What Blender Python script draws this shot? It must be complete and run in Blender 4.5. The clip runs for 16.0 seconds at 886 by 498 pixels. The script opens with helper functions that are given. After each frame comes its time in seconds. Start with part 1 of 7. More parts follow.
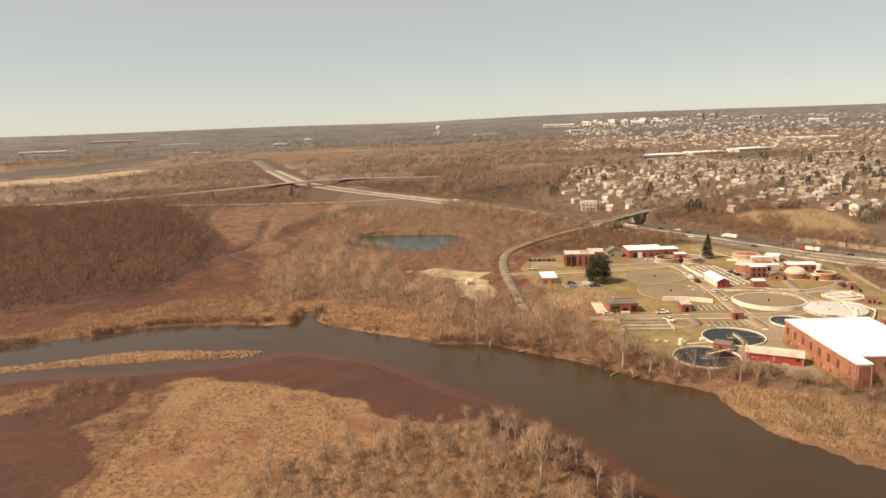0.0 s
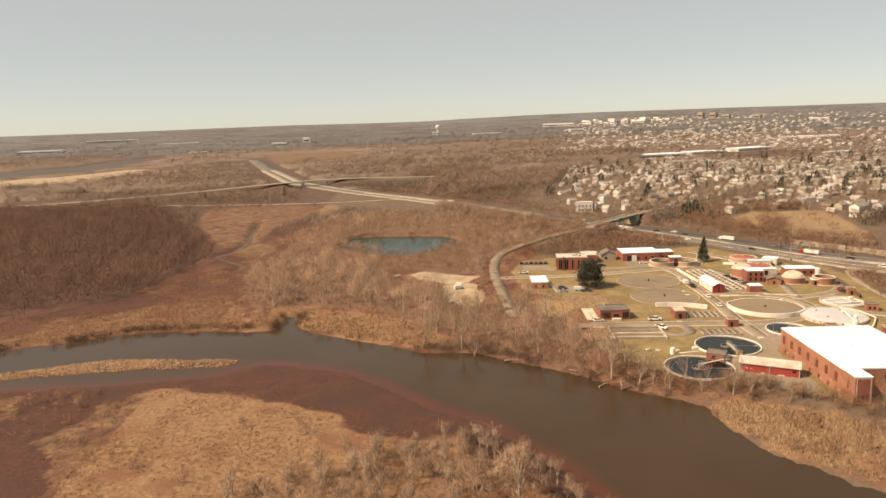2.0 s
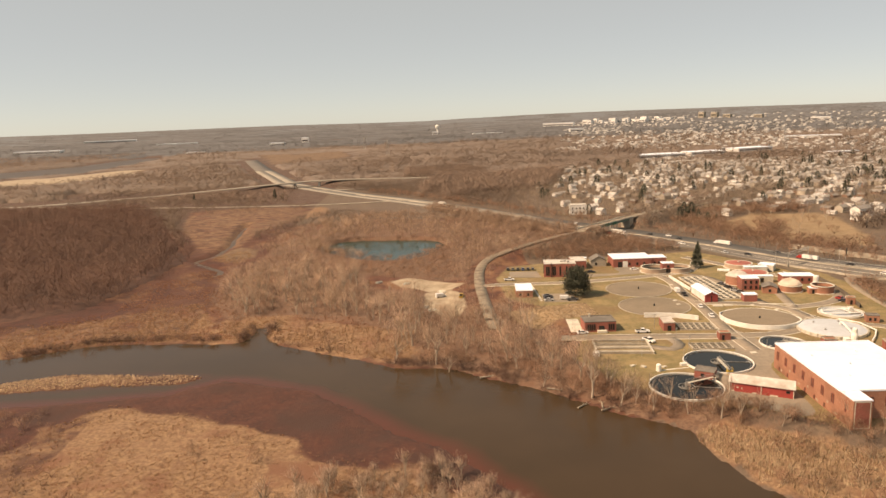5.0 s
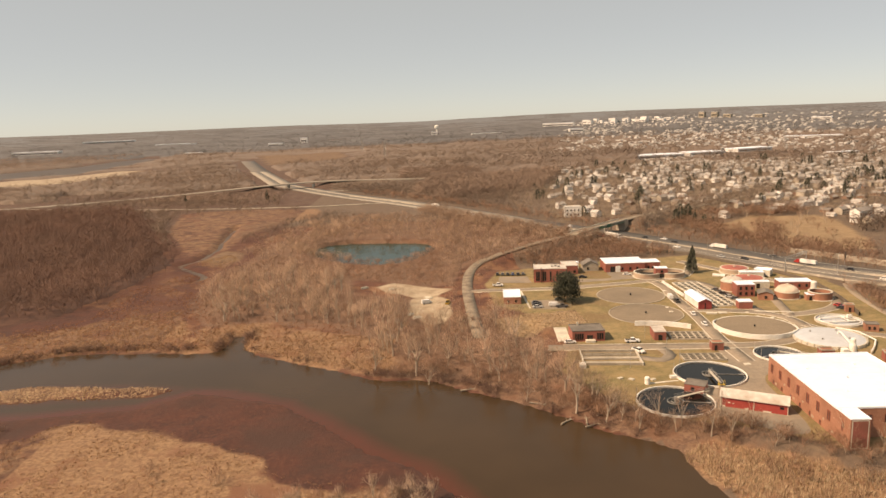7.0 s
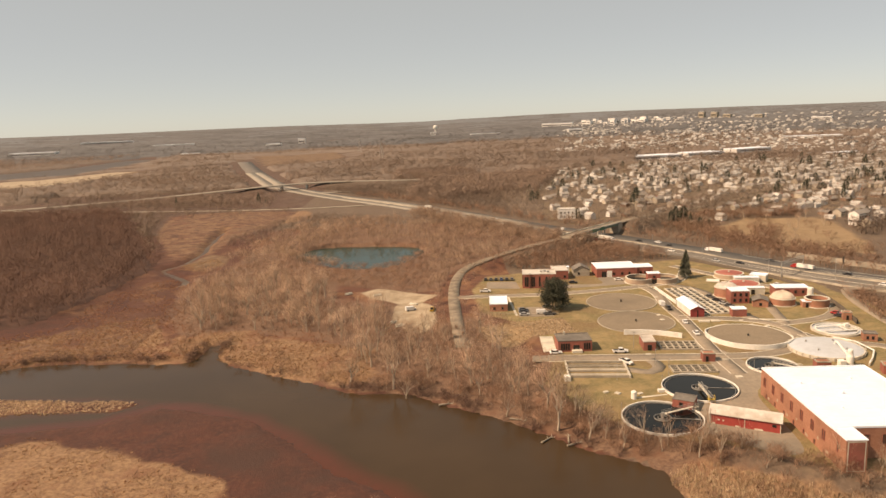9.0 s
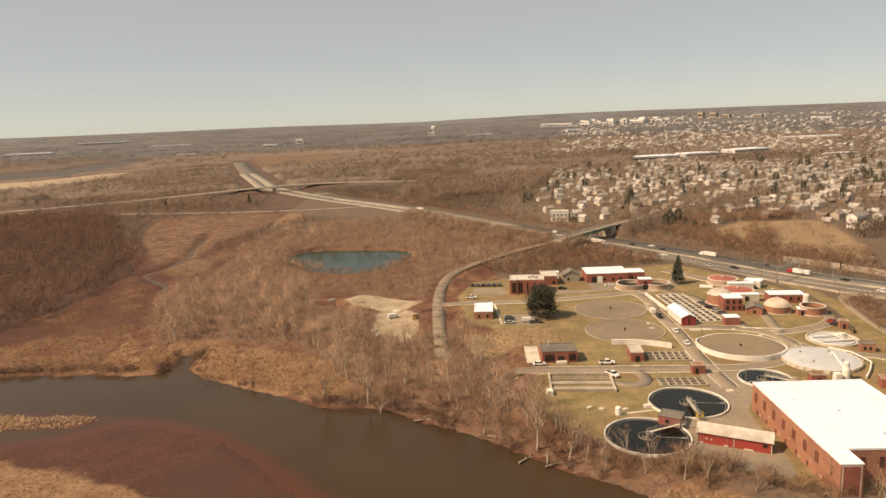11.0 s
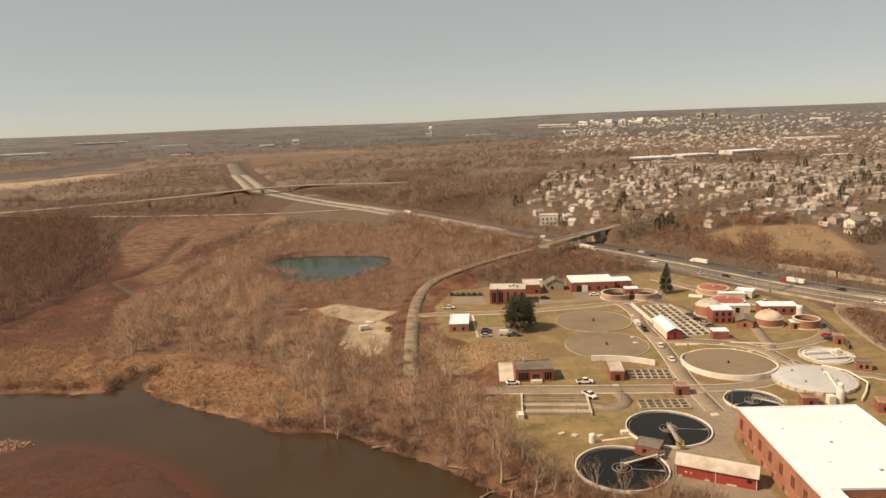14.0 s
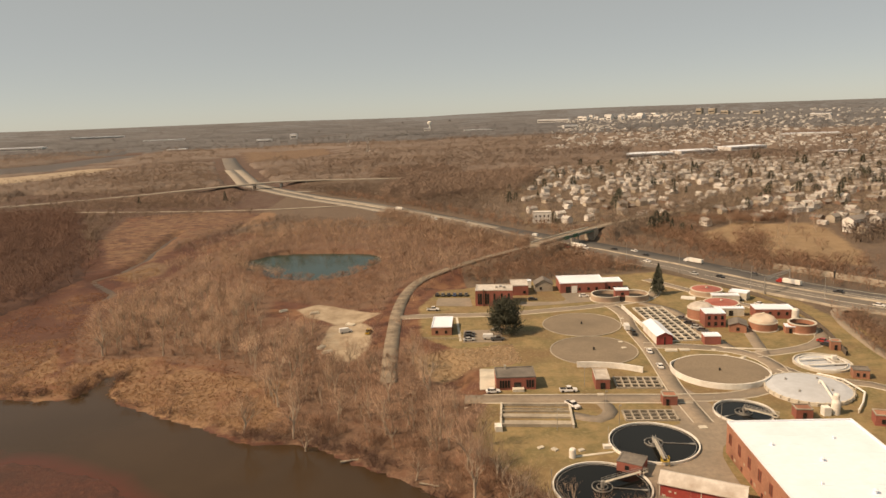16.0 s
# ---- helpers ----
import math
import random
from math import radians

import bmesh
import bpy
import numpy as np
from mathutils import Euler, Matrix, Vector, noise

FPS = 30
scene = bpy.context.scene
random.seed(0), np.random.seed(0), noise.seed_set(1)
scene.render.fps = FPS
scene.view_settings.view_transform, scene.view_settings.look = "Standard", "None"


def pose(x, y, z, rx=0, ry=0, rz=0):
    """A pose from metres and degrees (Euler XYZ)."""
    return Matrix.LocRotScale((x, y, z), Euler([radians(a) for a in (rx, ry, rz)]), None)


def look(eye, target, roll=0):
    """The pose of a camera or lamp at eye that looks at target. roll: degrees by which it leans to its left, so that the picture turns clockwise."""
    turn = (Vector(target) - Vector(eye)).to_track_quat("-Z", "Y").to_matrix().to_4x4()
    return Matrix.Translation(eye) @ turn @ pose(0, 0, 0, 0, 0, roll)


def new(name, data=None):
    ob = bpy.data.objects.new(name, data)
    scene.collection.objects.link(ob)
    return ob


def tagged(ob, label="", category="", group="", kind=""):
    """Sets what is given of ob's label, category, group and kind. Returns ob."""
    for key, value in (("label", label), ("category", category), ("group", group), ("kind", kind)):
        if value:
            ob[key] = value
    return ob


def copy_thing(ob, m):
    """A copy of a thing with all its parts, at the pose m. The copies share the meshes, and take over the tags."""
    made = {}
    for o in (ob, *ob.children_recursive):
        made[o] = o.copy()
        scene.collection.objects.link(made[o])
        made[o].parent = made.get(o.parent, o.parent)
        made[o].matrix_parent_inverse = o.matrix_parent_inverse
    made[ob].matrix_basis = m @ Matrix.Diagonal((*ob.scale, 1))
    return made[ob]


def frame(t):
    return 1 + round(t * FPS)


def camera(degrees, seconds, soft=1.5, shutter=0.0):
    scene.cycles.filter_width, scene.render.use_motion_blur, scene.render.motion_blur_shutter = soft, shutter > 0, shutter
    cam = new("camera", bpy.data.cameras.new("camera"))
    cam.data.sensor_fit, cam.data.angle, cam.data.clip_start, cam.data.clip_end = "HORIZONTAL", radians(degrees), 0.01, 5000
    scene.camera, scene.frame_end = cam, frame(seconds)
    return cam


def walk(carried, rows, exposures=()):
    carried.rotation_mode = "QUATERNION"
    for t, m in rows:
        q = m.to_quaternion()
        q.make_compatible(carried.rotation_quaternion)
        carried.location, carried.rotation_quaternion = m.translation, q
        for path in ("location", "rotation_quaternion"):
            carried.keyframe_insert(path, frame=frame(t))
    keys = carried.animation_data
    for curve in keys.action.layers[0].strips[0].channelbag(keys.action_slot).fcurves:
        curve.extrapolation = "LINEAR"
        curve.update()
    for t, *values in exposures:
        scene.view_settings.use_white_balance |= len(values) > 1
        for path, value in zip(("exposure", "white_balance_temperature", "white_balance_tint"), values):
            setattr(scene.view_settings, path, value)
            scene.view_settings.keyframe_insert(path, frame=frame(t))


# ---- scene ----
cam = camera(65.0, 16.0)
EXPOSURES = [(0, 0.45, 9450, 21), (8, 0.36, 9450, 24), (12.5, 0.20, 9450, 21), (16, 0.08, 9450, 21)]
PATH = [
    (0, (-1.07, -8.85, 93.06), (3.16, 89.37, 74.75), -2.17),
    (1, (2.68, -3.51, 93.07), (6.87, 94.70, 74.69), -2.17),
    (2, (6.50, 1.85, 93.08), (10.63, 100.05, 74.66), -2.18),
    (3, (10.40, 7.23, 93.11), (14.43, 105.44, 74.67), -2.20),
    (4, (14.36, 12.64, 93.14), (18.29, 110.84, 74.69), -2.23),
    (5, (18.37, 18.07, 93.18), (22.21, 116.27, 74.72), -2.26),
    (6, (22.42, 23.51, 93.21), (26.18, 121.72, 74.77), -2.29),
    (7, (26.50, 28.97, 93.25), (30.21, 127.19, 74.81), -2.31),
    (8, (30.60, 34.45, 93.28), (34.27, 132.67, 74.86), -2.34),
    (9, (34.71, 39.94, 93.31), (38.37, 138.16, 74.90), -2.36),
    (10, (38.82, 45.44, 93.33), (42.49, 143.67, 74.94), -2.37),
    (11, (42.92, 50.95, 93.33), (46.61, 149.18, 74.96), -2.38),
    (12, (46.99, 56.47, 93.33), (50.71, 154.71, 74.98), -2.37),
    (13, (51.04, 62.00, 93.31), (54.78, 160.24, 74.98), -2.35),
    (14, (55.04, 67.53, 93.27), (58.78, 165.77, 74.96), -2.31),
    (15, (59.00, 73.07, 93.21), (62.70, 171.32, 74.93), -2.26),
    (15.5, (60.95, 75.84, 93.17), (64.61, 174.09, 74.91), -2.22),
    (15.7, (61.73, 76.95, 93.15), (65.37, 175.20, 74.90), -2.20),
    (15.8, (62.12, 77.50, 93.15), (65.78, 175.71, 74.69), -2.20),
    (15.9, (62.50, 78.05, 93.14), (66.19, 176.22, 74.44), -2.20),
    (16, (62.89, 78.61, 93.13), (66.62, 176.71, 74.11), -2.19),
]
walk(cam, [(t, look(eye, target, roll)) for t, eye, target, roll in PATH], EXPOSURES)

# ---- light ----
SUN_AZ, SUN_EL = 256.0, 47.0   # degrees, clockwise from +y, and above the horizon
world = bpy.data.worlds.new("sky")
scene.world = world
world.use_nodes = True
wn = world.node_tree
sky = wn.nodes.new("ShaderNodeTexSky")
sky.sky_type, sky.sun_disc = "NISHITA", False
sky.sun_elevation, sky.sun_rotation = radians(SUN_EL), radians(SUN_AZ)
sky.altitude, sky.air_density, sky.dust_density, sky.ozone_density = 100, 0.5, 0.25, 3.0
haze = wn.nodes.new("ShaderNodeMix")
haze.data_type = "RGBA"
haze.inputs[0].default_value = 0.60
haze.inputs[7].default_value = (4.1, 5.3, 5.65, 1)   # thin bright overall haze
wn.links.new(sky.outputs[0], haze.inputs[6])
wn.links.new(haze.outputs[2], wn.nodes["Background"].inputs[0])
wn.nodes["Background"].inputs[1].default_value = 0.099
sun = new("sun", bpy.data.lights.new("sun", "SUN"))
sun.data.energy, sun.data.angle, sun.data.color = 4.65, radians(0.5), (1.0, 0.89, 0.745)
to_sun = Vector((math.sin(radians(SUN_AZ)) * math.cos(radians(SUN_EL)), math.cos(radians(SUN_AZ)) * math.cos(radians(SUN_EL)), math.sin(radians(SUN_EL))))
sun.matrix_world = look(to_sun * 500, (0, 0, 0))


# ---- materials ----
def shader(name):
    m = bpy.data.materials.new(name)
    m.use_nodes = True
    return m, m.node_tree, m.node_tree.nodes["Principled BSDF"]


def add(tree, kind, **values):
    n = tree.nodes.new(kind)
    for key, value in values.items():
        n.inputs[key].default_value = value
    return n


def noise_of(tree, scale, detail=4.0, rough=0.6):
    pos = tree.nodes.new("ShaderNodeNewGeometry")
    n = add(tree, "ShaderNodeTexNoise", Scale=scale, Detail=detail, Roughness=rough)
    tree.links.new(pos.outputs["Position"], n.inputs["Vector"])
    return n.outputs["Fac"]


def steer(tree, value, low, high):
    r = add(tree, "ShaderNodeMapRange")
    tree.links.new(value, r.inputs["Value"])
    r.inputs["From Min"].default_value, r.inputs["From Max"].default_value = low, high
    return r.outputs["Result"]


def blend(tree, fac, a, b):
    m = tree.nodes.new("ShaderNodeMix")
    m.data_type = "RGBA"
    for sock, v in ((m.inputs[0], fac), (m.inputs[6], a), (m.inputs[7], b)):
        if isinstance(v, (tuple, list)):
            sock.default_value = (*v, 1)
        elif isinstance(v, (int, float)):
            sock.default_value = v
        else:
            tree.links.new(v, sock)
    return m.outputs[2]


def bumped(tree, bsdf, height, distance, strength=0.6):
    b = add(tree, "ShaderNodeBump", Distance=distance, Strength=strength)
    tree.links.new(height, b.inputs["Height"])
    tree.links.new(b.outputs[0], bsdf.inputs["Normal"])


def matter(name, light, dark, fine=2.0, coarse=0.15, rough=0.8, metal=0.0, bump=0.03, stain_or_shade=None, piece=0.0, tint=0.0, thin=False):
    """A surface with grain, larger stains or painted shade, and fine relief; thin: twigs and stalks that let light
    through.
    """
    m, tree, bsdf = shader(name)
    grain = noise_of(tree, fine)
    col = blend(tree, steer(tree, grain, 0.35, 0.65), dark, light)
    patch = steer(tree, noise_of(tree, coarse, 5.0), 0.45, 0.72)
    col = blend(tree, patch, col, stain_or_shade or tuple(0.72 * c for c in dark))
    if piece:
        info = tree.nodes.new("ShaderNodeObjectInfo")
        col = blend(tree, steer(tree, info.outputs["Random"], 0.0, 1.0 / piece), col, tuple(0.6 * c for c in dark))
    if tint:
        at = tree.nodes.new("ShaderNodeAttribute")
        at.attribute_name = "tint"
        col = blend(tree, steer(tree, at.outputs["Fac"], 0.0, 1.0 / tint), col, tuple(0.45 * c for c in dark))
    tree.links.new(col, bsdf.inputs["Base Color"])
    bsdf.inputs["Roughness"].default_value, bsdf.inputs["Metallic"].default_value = rough, metal
    if bump:
        bumped(tree, bsdf, grain, bump)
    if thin:
        glow, mix = add(tree, "ShaderNodeBsdfTranslucent"), add(tree, "ShaderNodeMixShader", Fac=0.35)
        tree.links.new(col, glow.inputs["Color"])
        tree.links.new(bsdf.outputs[0], mix.inputs[1])
        tree.links.new(glow.outputs[0], mix.inputs[2])
        tree.links.new(mix.outputs[0], tree.nodes["Material Output"].inputs["Surface"])
    return m


M = {}
M["asphalt"] = matter("asphalt", (0.275, 0.222, 0.17), (0.215, 0.174, 0.133), 0.8, 0.06, 0.9, stain_or_shade=(0.16, 0.138, 0.11))
M["highway"] = matter("highway_asphalt", (0.155, 0.137, 0.117), (0.115, 0.102, 0.088), 0.5, 0.03, 0.85, stain_or_shade=(0.095, 0.088, 0.082))
M["pale_concrete"] = matter("pale_concrete_road", (0.29, 0.252, 0.206), (0.22, 0.192, 0.157), 0.3, 0.03, 0.9, stain_or_shade=(0.28, 0.25, 0.21))
# dark blotches here paint the roadside trees' shade into the worn road's colour
M["old_road"] = matter("worn_shaded_road", (0.26, 0.215, 0.165), (0.19, 0.155, 0.118), 0.5, 0.22, 0.95, stain_or_shade=(0.10, 0.075, 0.055))
M["dark_wall"] = matter("dark_brown_wall", (0.12, 0.095, 0.072), (0.085, 0.066, 0.05), 0.8, 0.1, 0.9)
M["girder"] = matter("green_girder_paint", (0.10, 0.19, 0.14), (0.08, 0.15, 0.11), 0.8, 0.1, 0.6, bump=0)
M["gravel"] = matter("gravel", (0.36, 0.31, 0.245), (0.28, 0.235, 0.18), 0.6, 0.08, 0.95, bump=0.08, stain_or_shade=(0.20, 0.155, 0.11))
M["concrete"] = matter("concrete", (0.62, 0.57, 0.48), (0.48, 0.44, 0.37), 1.2, 0.15, 0.85, stain_or_shade=(0.34, 0.31, 0.26))
M["bleached_wood"] = matter("bleached_wood", (0.38, 0.33, 0.26), (0.25, 0.21, 0.16), 1.0, 0.12, 0.9, stain_or_shade=(0.16, 0.13, 0.1))
M["dull_concrete"] = matter("weathered_concrete", (0.40, 0.35, 0.28), (0.30, 0.26, 0.21), 1.0, 0.12, 0.9, stain_or_shade=(0.2, 0.175, 0.14))
M["white_roof"] = matter("white_roof_membrane", (0.76, 0.82, 0.90), (0.72, 0.77, 0.845), 0.6, 0.05, 0.5, bump=0.01, stain_or_shade=(0.66, 0.70, 0.755))
M["dusky_glass"] = matter("dusky_brown_window_glass", (0.095, 0.05, 0.04), (0.07, 0.037, 0.03), 0.8, 0.2, 0.3, bump=0)
M["grey_roof"] = matter("gravel_roof", (0.20, 0.175, 0.15), (0.14, 0.125, 0.11), 1.0, 0.1, 0.9, stain_or_shade=(0.10, 0.09, 0.08))
M["metal_roof"] = matter("weathered_metal_roof", (0.60, 0.565, 0.52), (0.47, 0.43, 0.39), 0.7, 0.12, 0.55, stain_or_shade=(0.33, 0.27, 0.22))
M["brick"] = matter("red_brick", (0.34, 0.112, 0.085), (0.25, 0.08, 0.06), 3.0, 0.15, 0.85, stain_or_shade=(0.19, 0.075, 0.052))
M["tan_brick"] = matter("brown_brick", (0.40, 0.19, 0.125), (0.31, 0.138, 0.088), 2.5, 0.12, 0.85, stain_or_shade=(0.21, 0.095, 0.06))
M["tan_wall"] = matter("tan_rendered_wall", (0.46, 0.345, 0.255), (0.37, 0.275, 0.2), 1.2, 0.15, 0.9, stain_or_shade=(0.28, 0.2, 0.15))
M["red_panel"] = matter("red_painted_panel", (0.36, 0.058, 0.05), (0.29, 0.046, 0.04), 1.0, 0.15, 0.55, stain_or_shade=(0.20, 0.03, 0.028))
M["red_roof"] = matter("red_tank_cover", (0.42, 0.135, 0.095), (0.34, 0.105, 0.075), 0.8, 0.1, 0.6, stain_or_shade=(0.21, 0.055, 0.042))
M["glass"] = matter("dark_window_glass", (0.035, 0.032, 0.03), (0.022, 0.02, 0.02), 0.3, 0.1, 0.12, bump=0)
M["white_paint"] = matter("white_paint", (0.78, 0.76, 0.71), (0.68, 0.66, 0.61), 1.5, 0.2, 0.55, bump=0.01, stain_or_shade=(0.52, 0.49, 0.44))
M["steel"] = matter("galvanised_steel", (0.48, 0.46, 0.43), (0.36, 0.345, 0.32), 3.0, 0.3, 0.45, 0.5, bump=0.01)
M["yellow_paint"] = matter("yellow_paint", (0.52, 0.36, 0.07), (0.42, 0.28, 0.05), 2.0, 0.3, 0.6, bump=0)
M["dome"] = matter("ribbed_dome_cover", (0.62, 0.52, 0.42), (0.52, 0.43, 0.35), 0.8, 0.1, 0.5, stain_or_shade=(0.4, 0.32, 0.26))
M["grey_dome"] = matter("grey_membrane_cover", (0.47, 0.50, 0.535), (0.42, 0.445, 0.475), 0.5, 0.07, 0.6, stain_or_shade=(0.36, 0.375, 0.39))
M["media"] = matter("brown_filter_stones", (0.225, 0.178, 0.128), (0.178, 0.14, 0.10), 1.6, 0.06, 0.95, bump=0.06, stain_or_shade=(0.15, 0.12, 0.088))
M["dark_metal"] = matter("dark_metal", (0.05, 0.047, 0.043), (0.03, 0.028, 0.026), 2.0, 0.3, 0.5, 0.4, bump=0)
M["rubber"] = matter("black_rubber", (0.03, 0.028, 0.027), (0.02, 0.019, 0.018), 3.0, 0.5, 0.8, bump=0)
M["green_sign"] = matter("green_sign_panel", (0.02, 0.13, 0.07), (0.016, 0.10, 0.055), 1.0, 0.2, 0.5, bump=0)
M["bark"] = matter("grey_brown_bark", (0.50, 0.41, 0.325), (0.36, 0.285, 0.22), 1.2, 0.06, 0.95, bump=0.04, stain_or_shade=(0.42, 0.36, 0.29), piece=0.4)
M["twig"] = matter("bare_twigs", (0.60, 0.418, 0.305), (0.41, 0.275, 0.198), 0.35, 0.03, 0.95, bump=0, stain_or_shade=(0.60, 0.455, 0.345), piece=0.55, tint=0.6, thin=True)
M["grey_twig"] = matter("grey_brush_twigs", (0.52, 0.385, 0.295), (0.39, 0.28, 0.212), 0.35, 0.03, 0.95, bump=0, stain_or_shade=(0.46, 0.34, 0.26), piece=0.45, tint=0.5, thin=True)
M["red_twig"] = matter("reddish_brush_twigs", (0.46, 0.285, 0.20), (0.33, 0.196, 0.137), 0.35, 0.03, 0.95, bump=0, stain_or_shade=(0.40, 0.262, 0.18), piece=0.4, tint=0.5, thin=True)
M["dark_wood"] = matter("dark_bare_woodland", (0.225, 0.137, 0.107), (0.155, 0.092, 0.073), 0.05, 0.012, 0.95, bump=0, stain_or_shade=(0.165, 0.108, 0.087), tint=0.5, thin=True)
M["garden_twig"] = matter("pale_grey_garden_twigs", (0.46, 0.365, 0.29), (0.34, 0.265, 0.21), 0.1, 0.012, 0.95, bump=0, stain_or_shade=(0.27, 0.19, 0.145), tint=0.5, thin=True)
M["far_wood"] = matter("far_bare_woodland", (0.27, 0.198, 0.155), (0.21, 0.154, 0.122), 0.03, 0.004, 0.95, bump=0, stain_or_shade=(0.17, 0.135, 0.113), tint=0.25, thin=True)
# horizon_canopy and horizon_wood carry aerial haze as grey in their base colour
M["horizon_canopy"] = matter("haze_grey_treetops", (0.125, 0.123, 0.125), (0.102, 0.10, 0.102), 0.012, 0.0025, 0.95, bump=0, tint=0.15)
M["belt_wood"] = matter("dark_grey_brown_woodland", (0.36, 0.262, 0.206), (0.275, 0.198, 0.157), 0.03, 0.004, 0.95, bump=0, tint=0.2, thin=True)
M["horizon_wood"] = matter("haze_grey_woodland", (0.17, 0.163, 0.16), (0.14, 0.135, 0.133), 0.012, 0.0025, 0.95, bump=0, tint=0.12, thin=True)
M["rust_reed"] = matter("rust_red_marsh_growth", (0.29, 0.14, 0.083), (0.22, 0.10, 0.06), 0.5, 0.05, 0.95, bump=0, stain_or_shade=(0.32, 0.19, 0.11), tint=0.12, thin=True)
M["canopy"] = matter("far_bare_treetops", (0.18, 0.133, 0.105), (0.142, 0.105, 0.083), 0.10, 0.006, 0.95, bump=0.2, stain_or_shade=(0.19, 0.15, 0.125), tint=0.45)
# its dark tone stands for the shade inside the left wood
M["undergrowth"] = matter("shade_dark_undergrowth", (0.115, 0.057, 0.041), (0.075, 0.037, 0.027), 0.3, 0.02, 0.95, bump=0.3, stain_or_shade=(0.07, 0.038, 0.028), tint=0.4)
M["needles"] = matter("dark_green_needles", (0.088, 0.092, 0.06), (0.06, 0.063, 0.042), 0.9, 0.1, 0.9, bump=0, tint=0.35)
M["straw"] = matter("dry_straw_reed", (0.40, 0.26, 0.158), (0.30, 0.182, 0.108), 0.5, 0.05, 0.95, bump=0, stain_or_shade=(0.31, 0.185, 0.11), tint=0.3, thin=True)
M["pale_reed"] = matter("pale_dry_reed", (0.63, 0.485, 0.335), (0.51, 0.375, 0.25), 0.5, 0.08, 0.95, bump=0, stain_or_shade=(0.40, 0.26, 0.155), tint=0.4, thin=True)
M["house_white"] = matter("pale_house_siding", (0.80, 0.775, 0.73), (0.70, 0.675, 0.635), 0.4, 0.03, 0.7, bump=0, stain_or_shade=(0.60, 0.58, 0.55), piece=0.25, tint=0.4)
M["house_roof"] = matter("grey_shingle_roof", (0.52, 0.495, 0.465), (0.39, 0.37, 0.345), 0.05, 0.02, 0.9, bump=0, stain_or_shade=(0.64, 0.615, 0.58), piece=0.5, tint=0.5)
M["city"] = matter("pale_city_facade", (0.80, 0.78, 0.75), (0.68, 0.66, 0.63), 0.05, 0.01, 0.7, bump=0, tint=0.5)


def ground_matter():
    """Meadow, marsh, mud, woodland floor and lawn, by the masks that the ground carries."""
    m, tree, bsdf = shader("open_ground")
    fine, mid, wide = noise_of(tree, 0.9, 6.0, 0.7), noise_of(tree, 0.16, 5.0, 0.65), noise_of(tree, 0.02, 5.0)
    col = blend(tree, steer(tree, fine, 0.35, 0.65), (0.09, 0.062, 0.045), (0.135, 0.095, 0.069))
    col = blend(tree, steer(tree, mid, 0.5, 0.7), col, (0.15, 0.108, 0.074))

    def layer(name, tone, edge=0.3):
        nonlocal col
        at = tree.nodes.new("ShaderNodeAttribute")
        at.attribute_name = name
        s = tree.nodes.new("ShaderNodeMath")
        s.operation = "MULTIPLY_ADD"
        tree.links.new(mid, s.inputs[0])
        s.inputs[1].default_value = edge * 2
        tree.links.new(at.outputs["Fac"], s.inputs[2])
        col = blend(tree, steer(tree, s.outputs[0], 0.5 + edge - 0.12, 0.5 + edge + 0.12), col, tone)

    straw = blend(tree, steer(tree, fine, 0.36, 0.60), (0.13, 0.067, 0.039), (0.27, 0.166, 0.095))
    straw = blend(tree, steer(tree, mid, 0.54, 0.70), straw, (0.20, 0.105, 0.062))
    straw = blend(tree, steer(tree, noise_of(tree, 0.035, 6.0, 0.65), 0.53, 0.62), straw, (0.165, 0.077, 0.045))
    field = blend(tree, steer(tree, mid, 0.35, 0.65), (0.205, 0.138, 0.08), (0.265, 0.184, 0.11))
    rust = blend(tree, steer(tree, mid, 0.4, 0.62), (0.072, 0.027, 0.017), (0.14, 0.058, 0.032))
    rust = blend(tree, steer(tree, noise_of(tree, 0.06, 6.0, 0.7), 0.5, 0.6), rust, (0.185, 0.09, 0.048))
    rust = blend(tree, steer(tree, noise_of(tree, 0.022, 5.0, 0.7), 0.52, 0.6), rust, (0.105, 0.045, 0.03))
    litter = blend(tree, steer(tree, fine, 0.38, 0.62), (0.095, 0.052, 0.035), (0.195, 0.118, 0.078))
    litter = blend(tree, steer(tree, noise_of(tree, 0.08, 6.0, 0.7), 0.48, 0.64), litter, (0.14, 0.07, 0.043))
    mud = blend(tree, steer(tree, mid, 0.35, 0.65), (0.074, 0.024, 0.0155), (0.044, 0.0165, 0.012))
    mud = blend(tree, steer(tree, fine, 0.48, 0.7), mud, (0.105, 0.039, 0.024))
    mud = blend(tree, steer(tree, noise_of(tree, 0.03, 5.0), 0.5, 0.64), mud, (0.05, 0.022, 0.016))
    lawn = blend(tree, steer(tree, mid, 0.4, 0.62), (0.145, 0.117, 0.051), (0.255, 0.182, 0.088))
    lawn = blend(tree, steer(tree, noise_of(tree, 0.045, 5.0), 0.48, 0.66), lawn, (0.165, 0.105, 0.052))
    lawn = blend(tree, steer(tree, fine, 0.5, 0.7), lawn, (0.27, 0.205, 0.11))
    for name, tone in (("rust", rust), ("litter", litter), ("straw", straw), ("field", field), ("lawn", lawn), ("mud", mud)):
        layer(name, tone)
    # distant ground fades to blue-grey: haze painted by distance into the base colour
    layer("far_haze", blend(tree, steer(tree, wide, 0.4, 0.6), (0.105, 0.108, 0.113), (0.125, 0.125, 0.127)))
    layer("sand", blend(tree, steer(tree, mid, 0.4, 0.62), (0.37, 0.30, 0.22), (0.25, 0.19, 0.13)), 0.35)
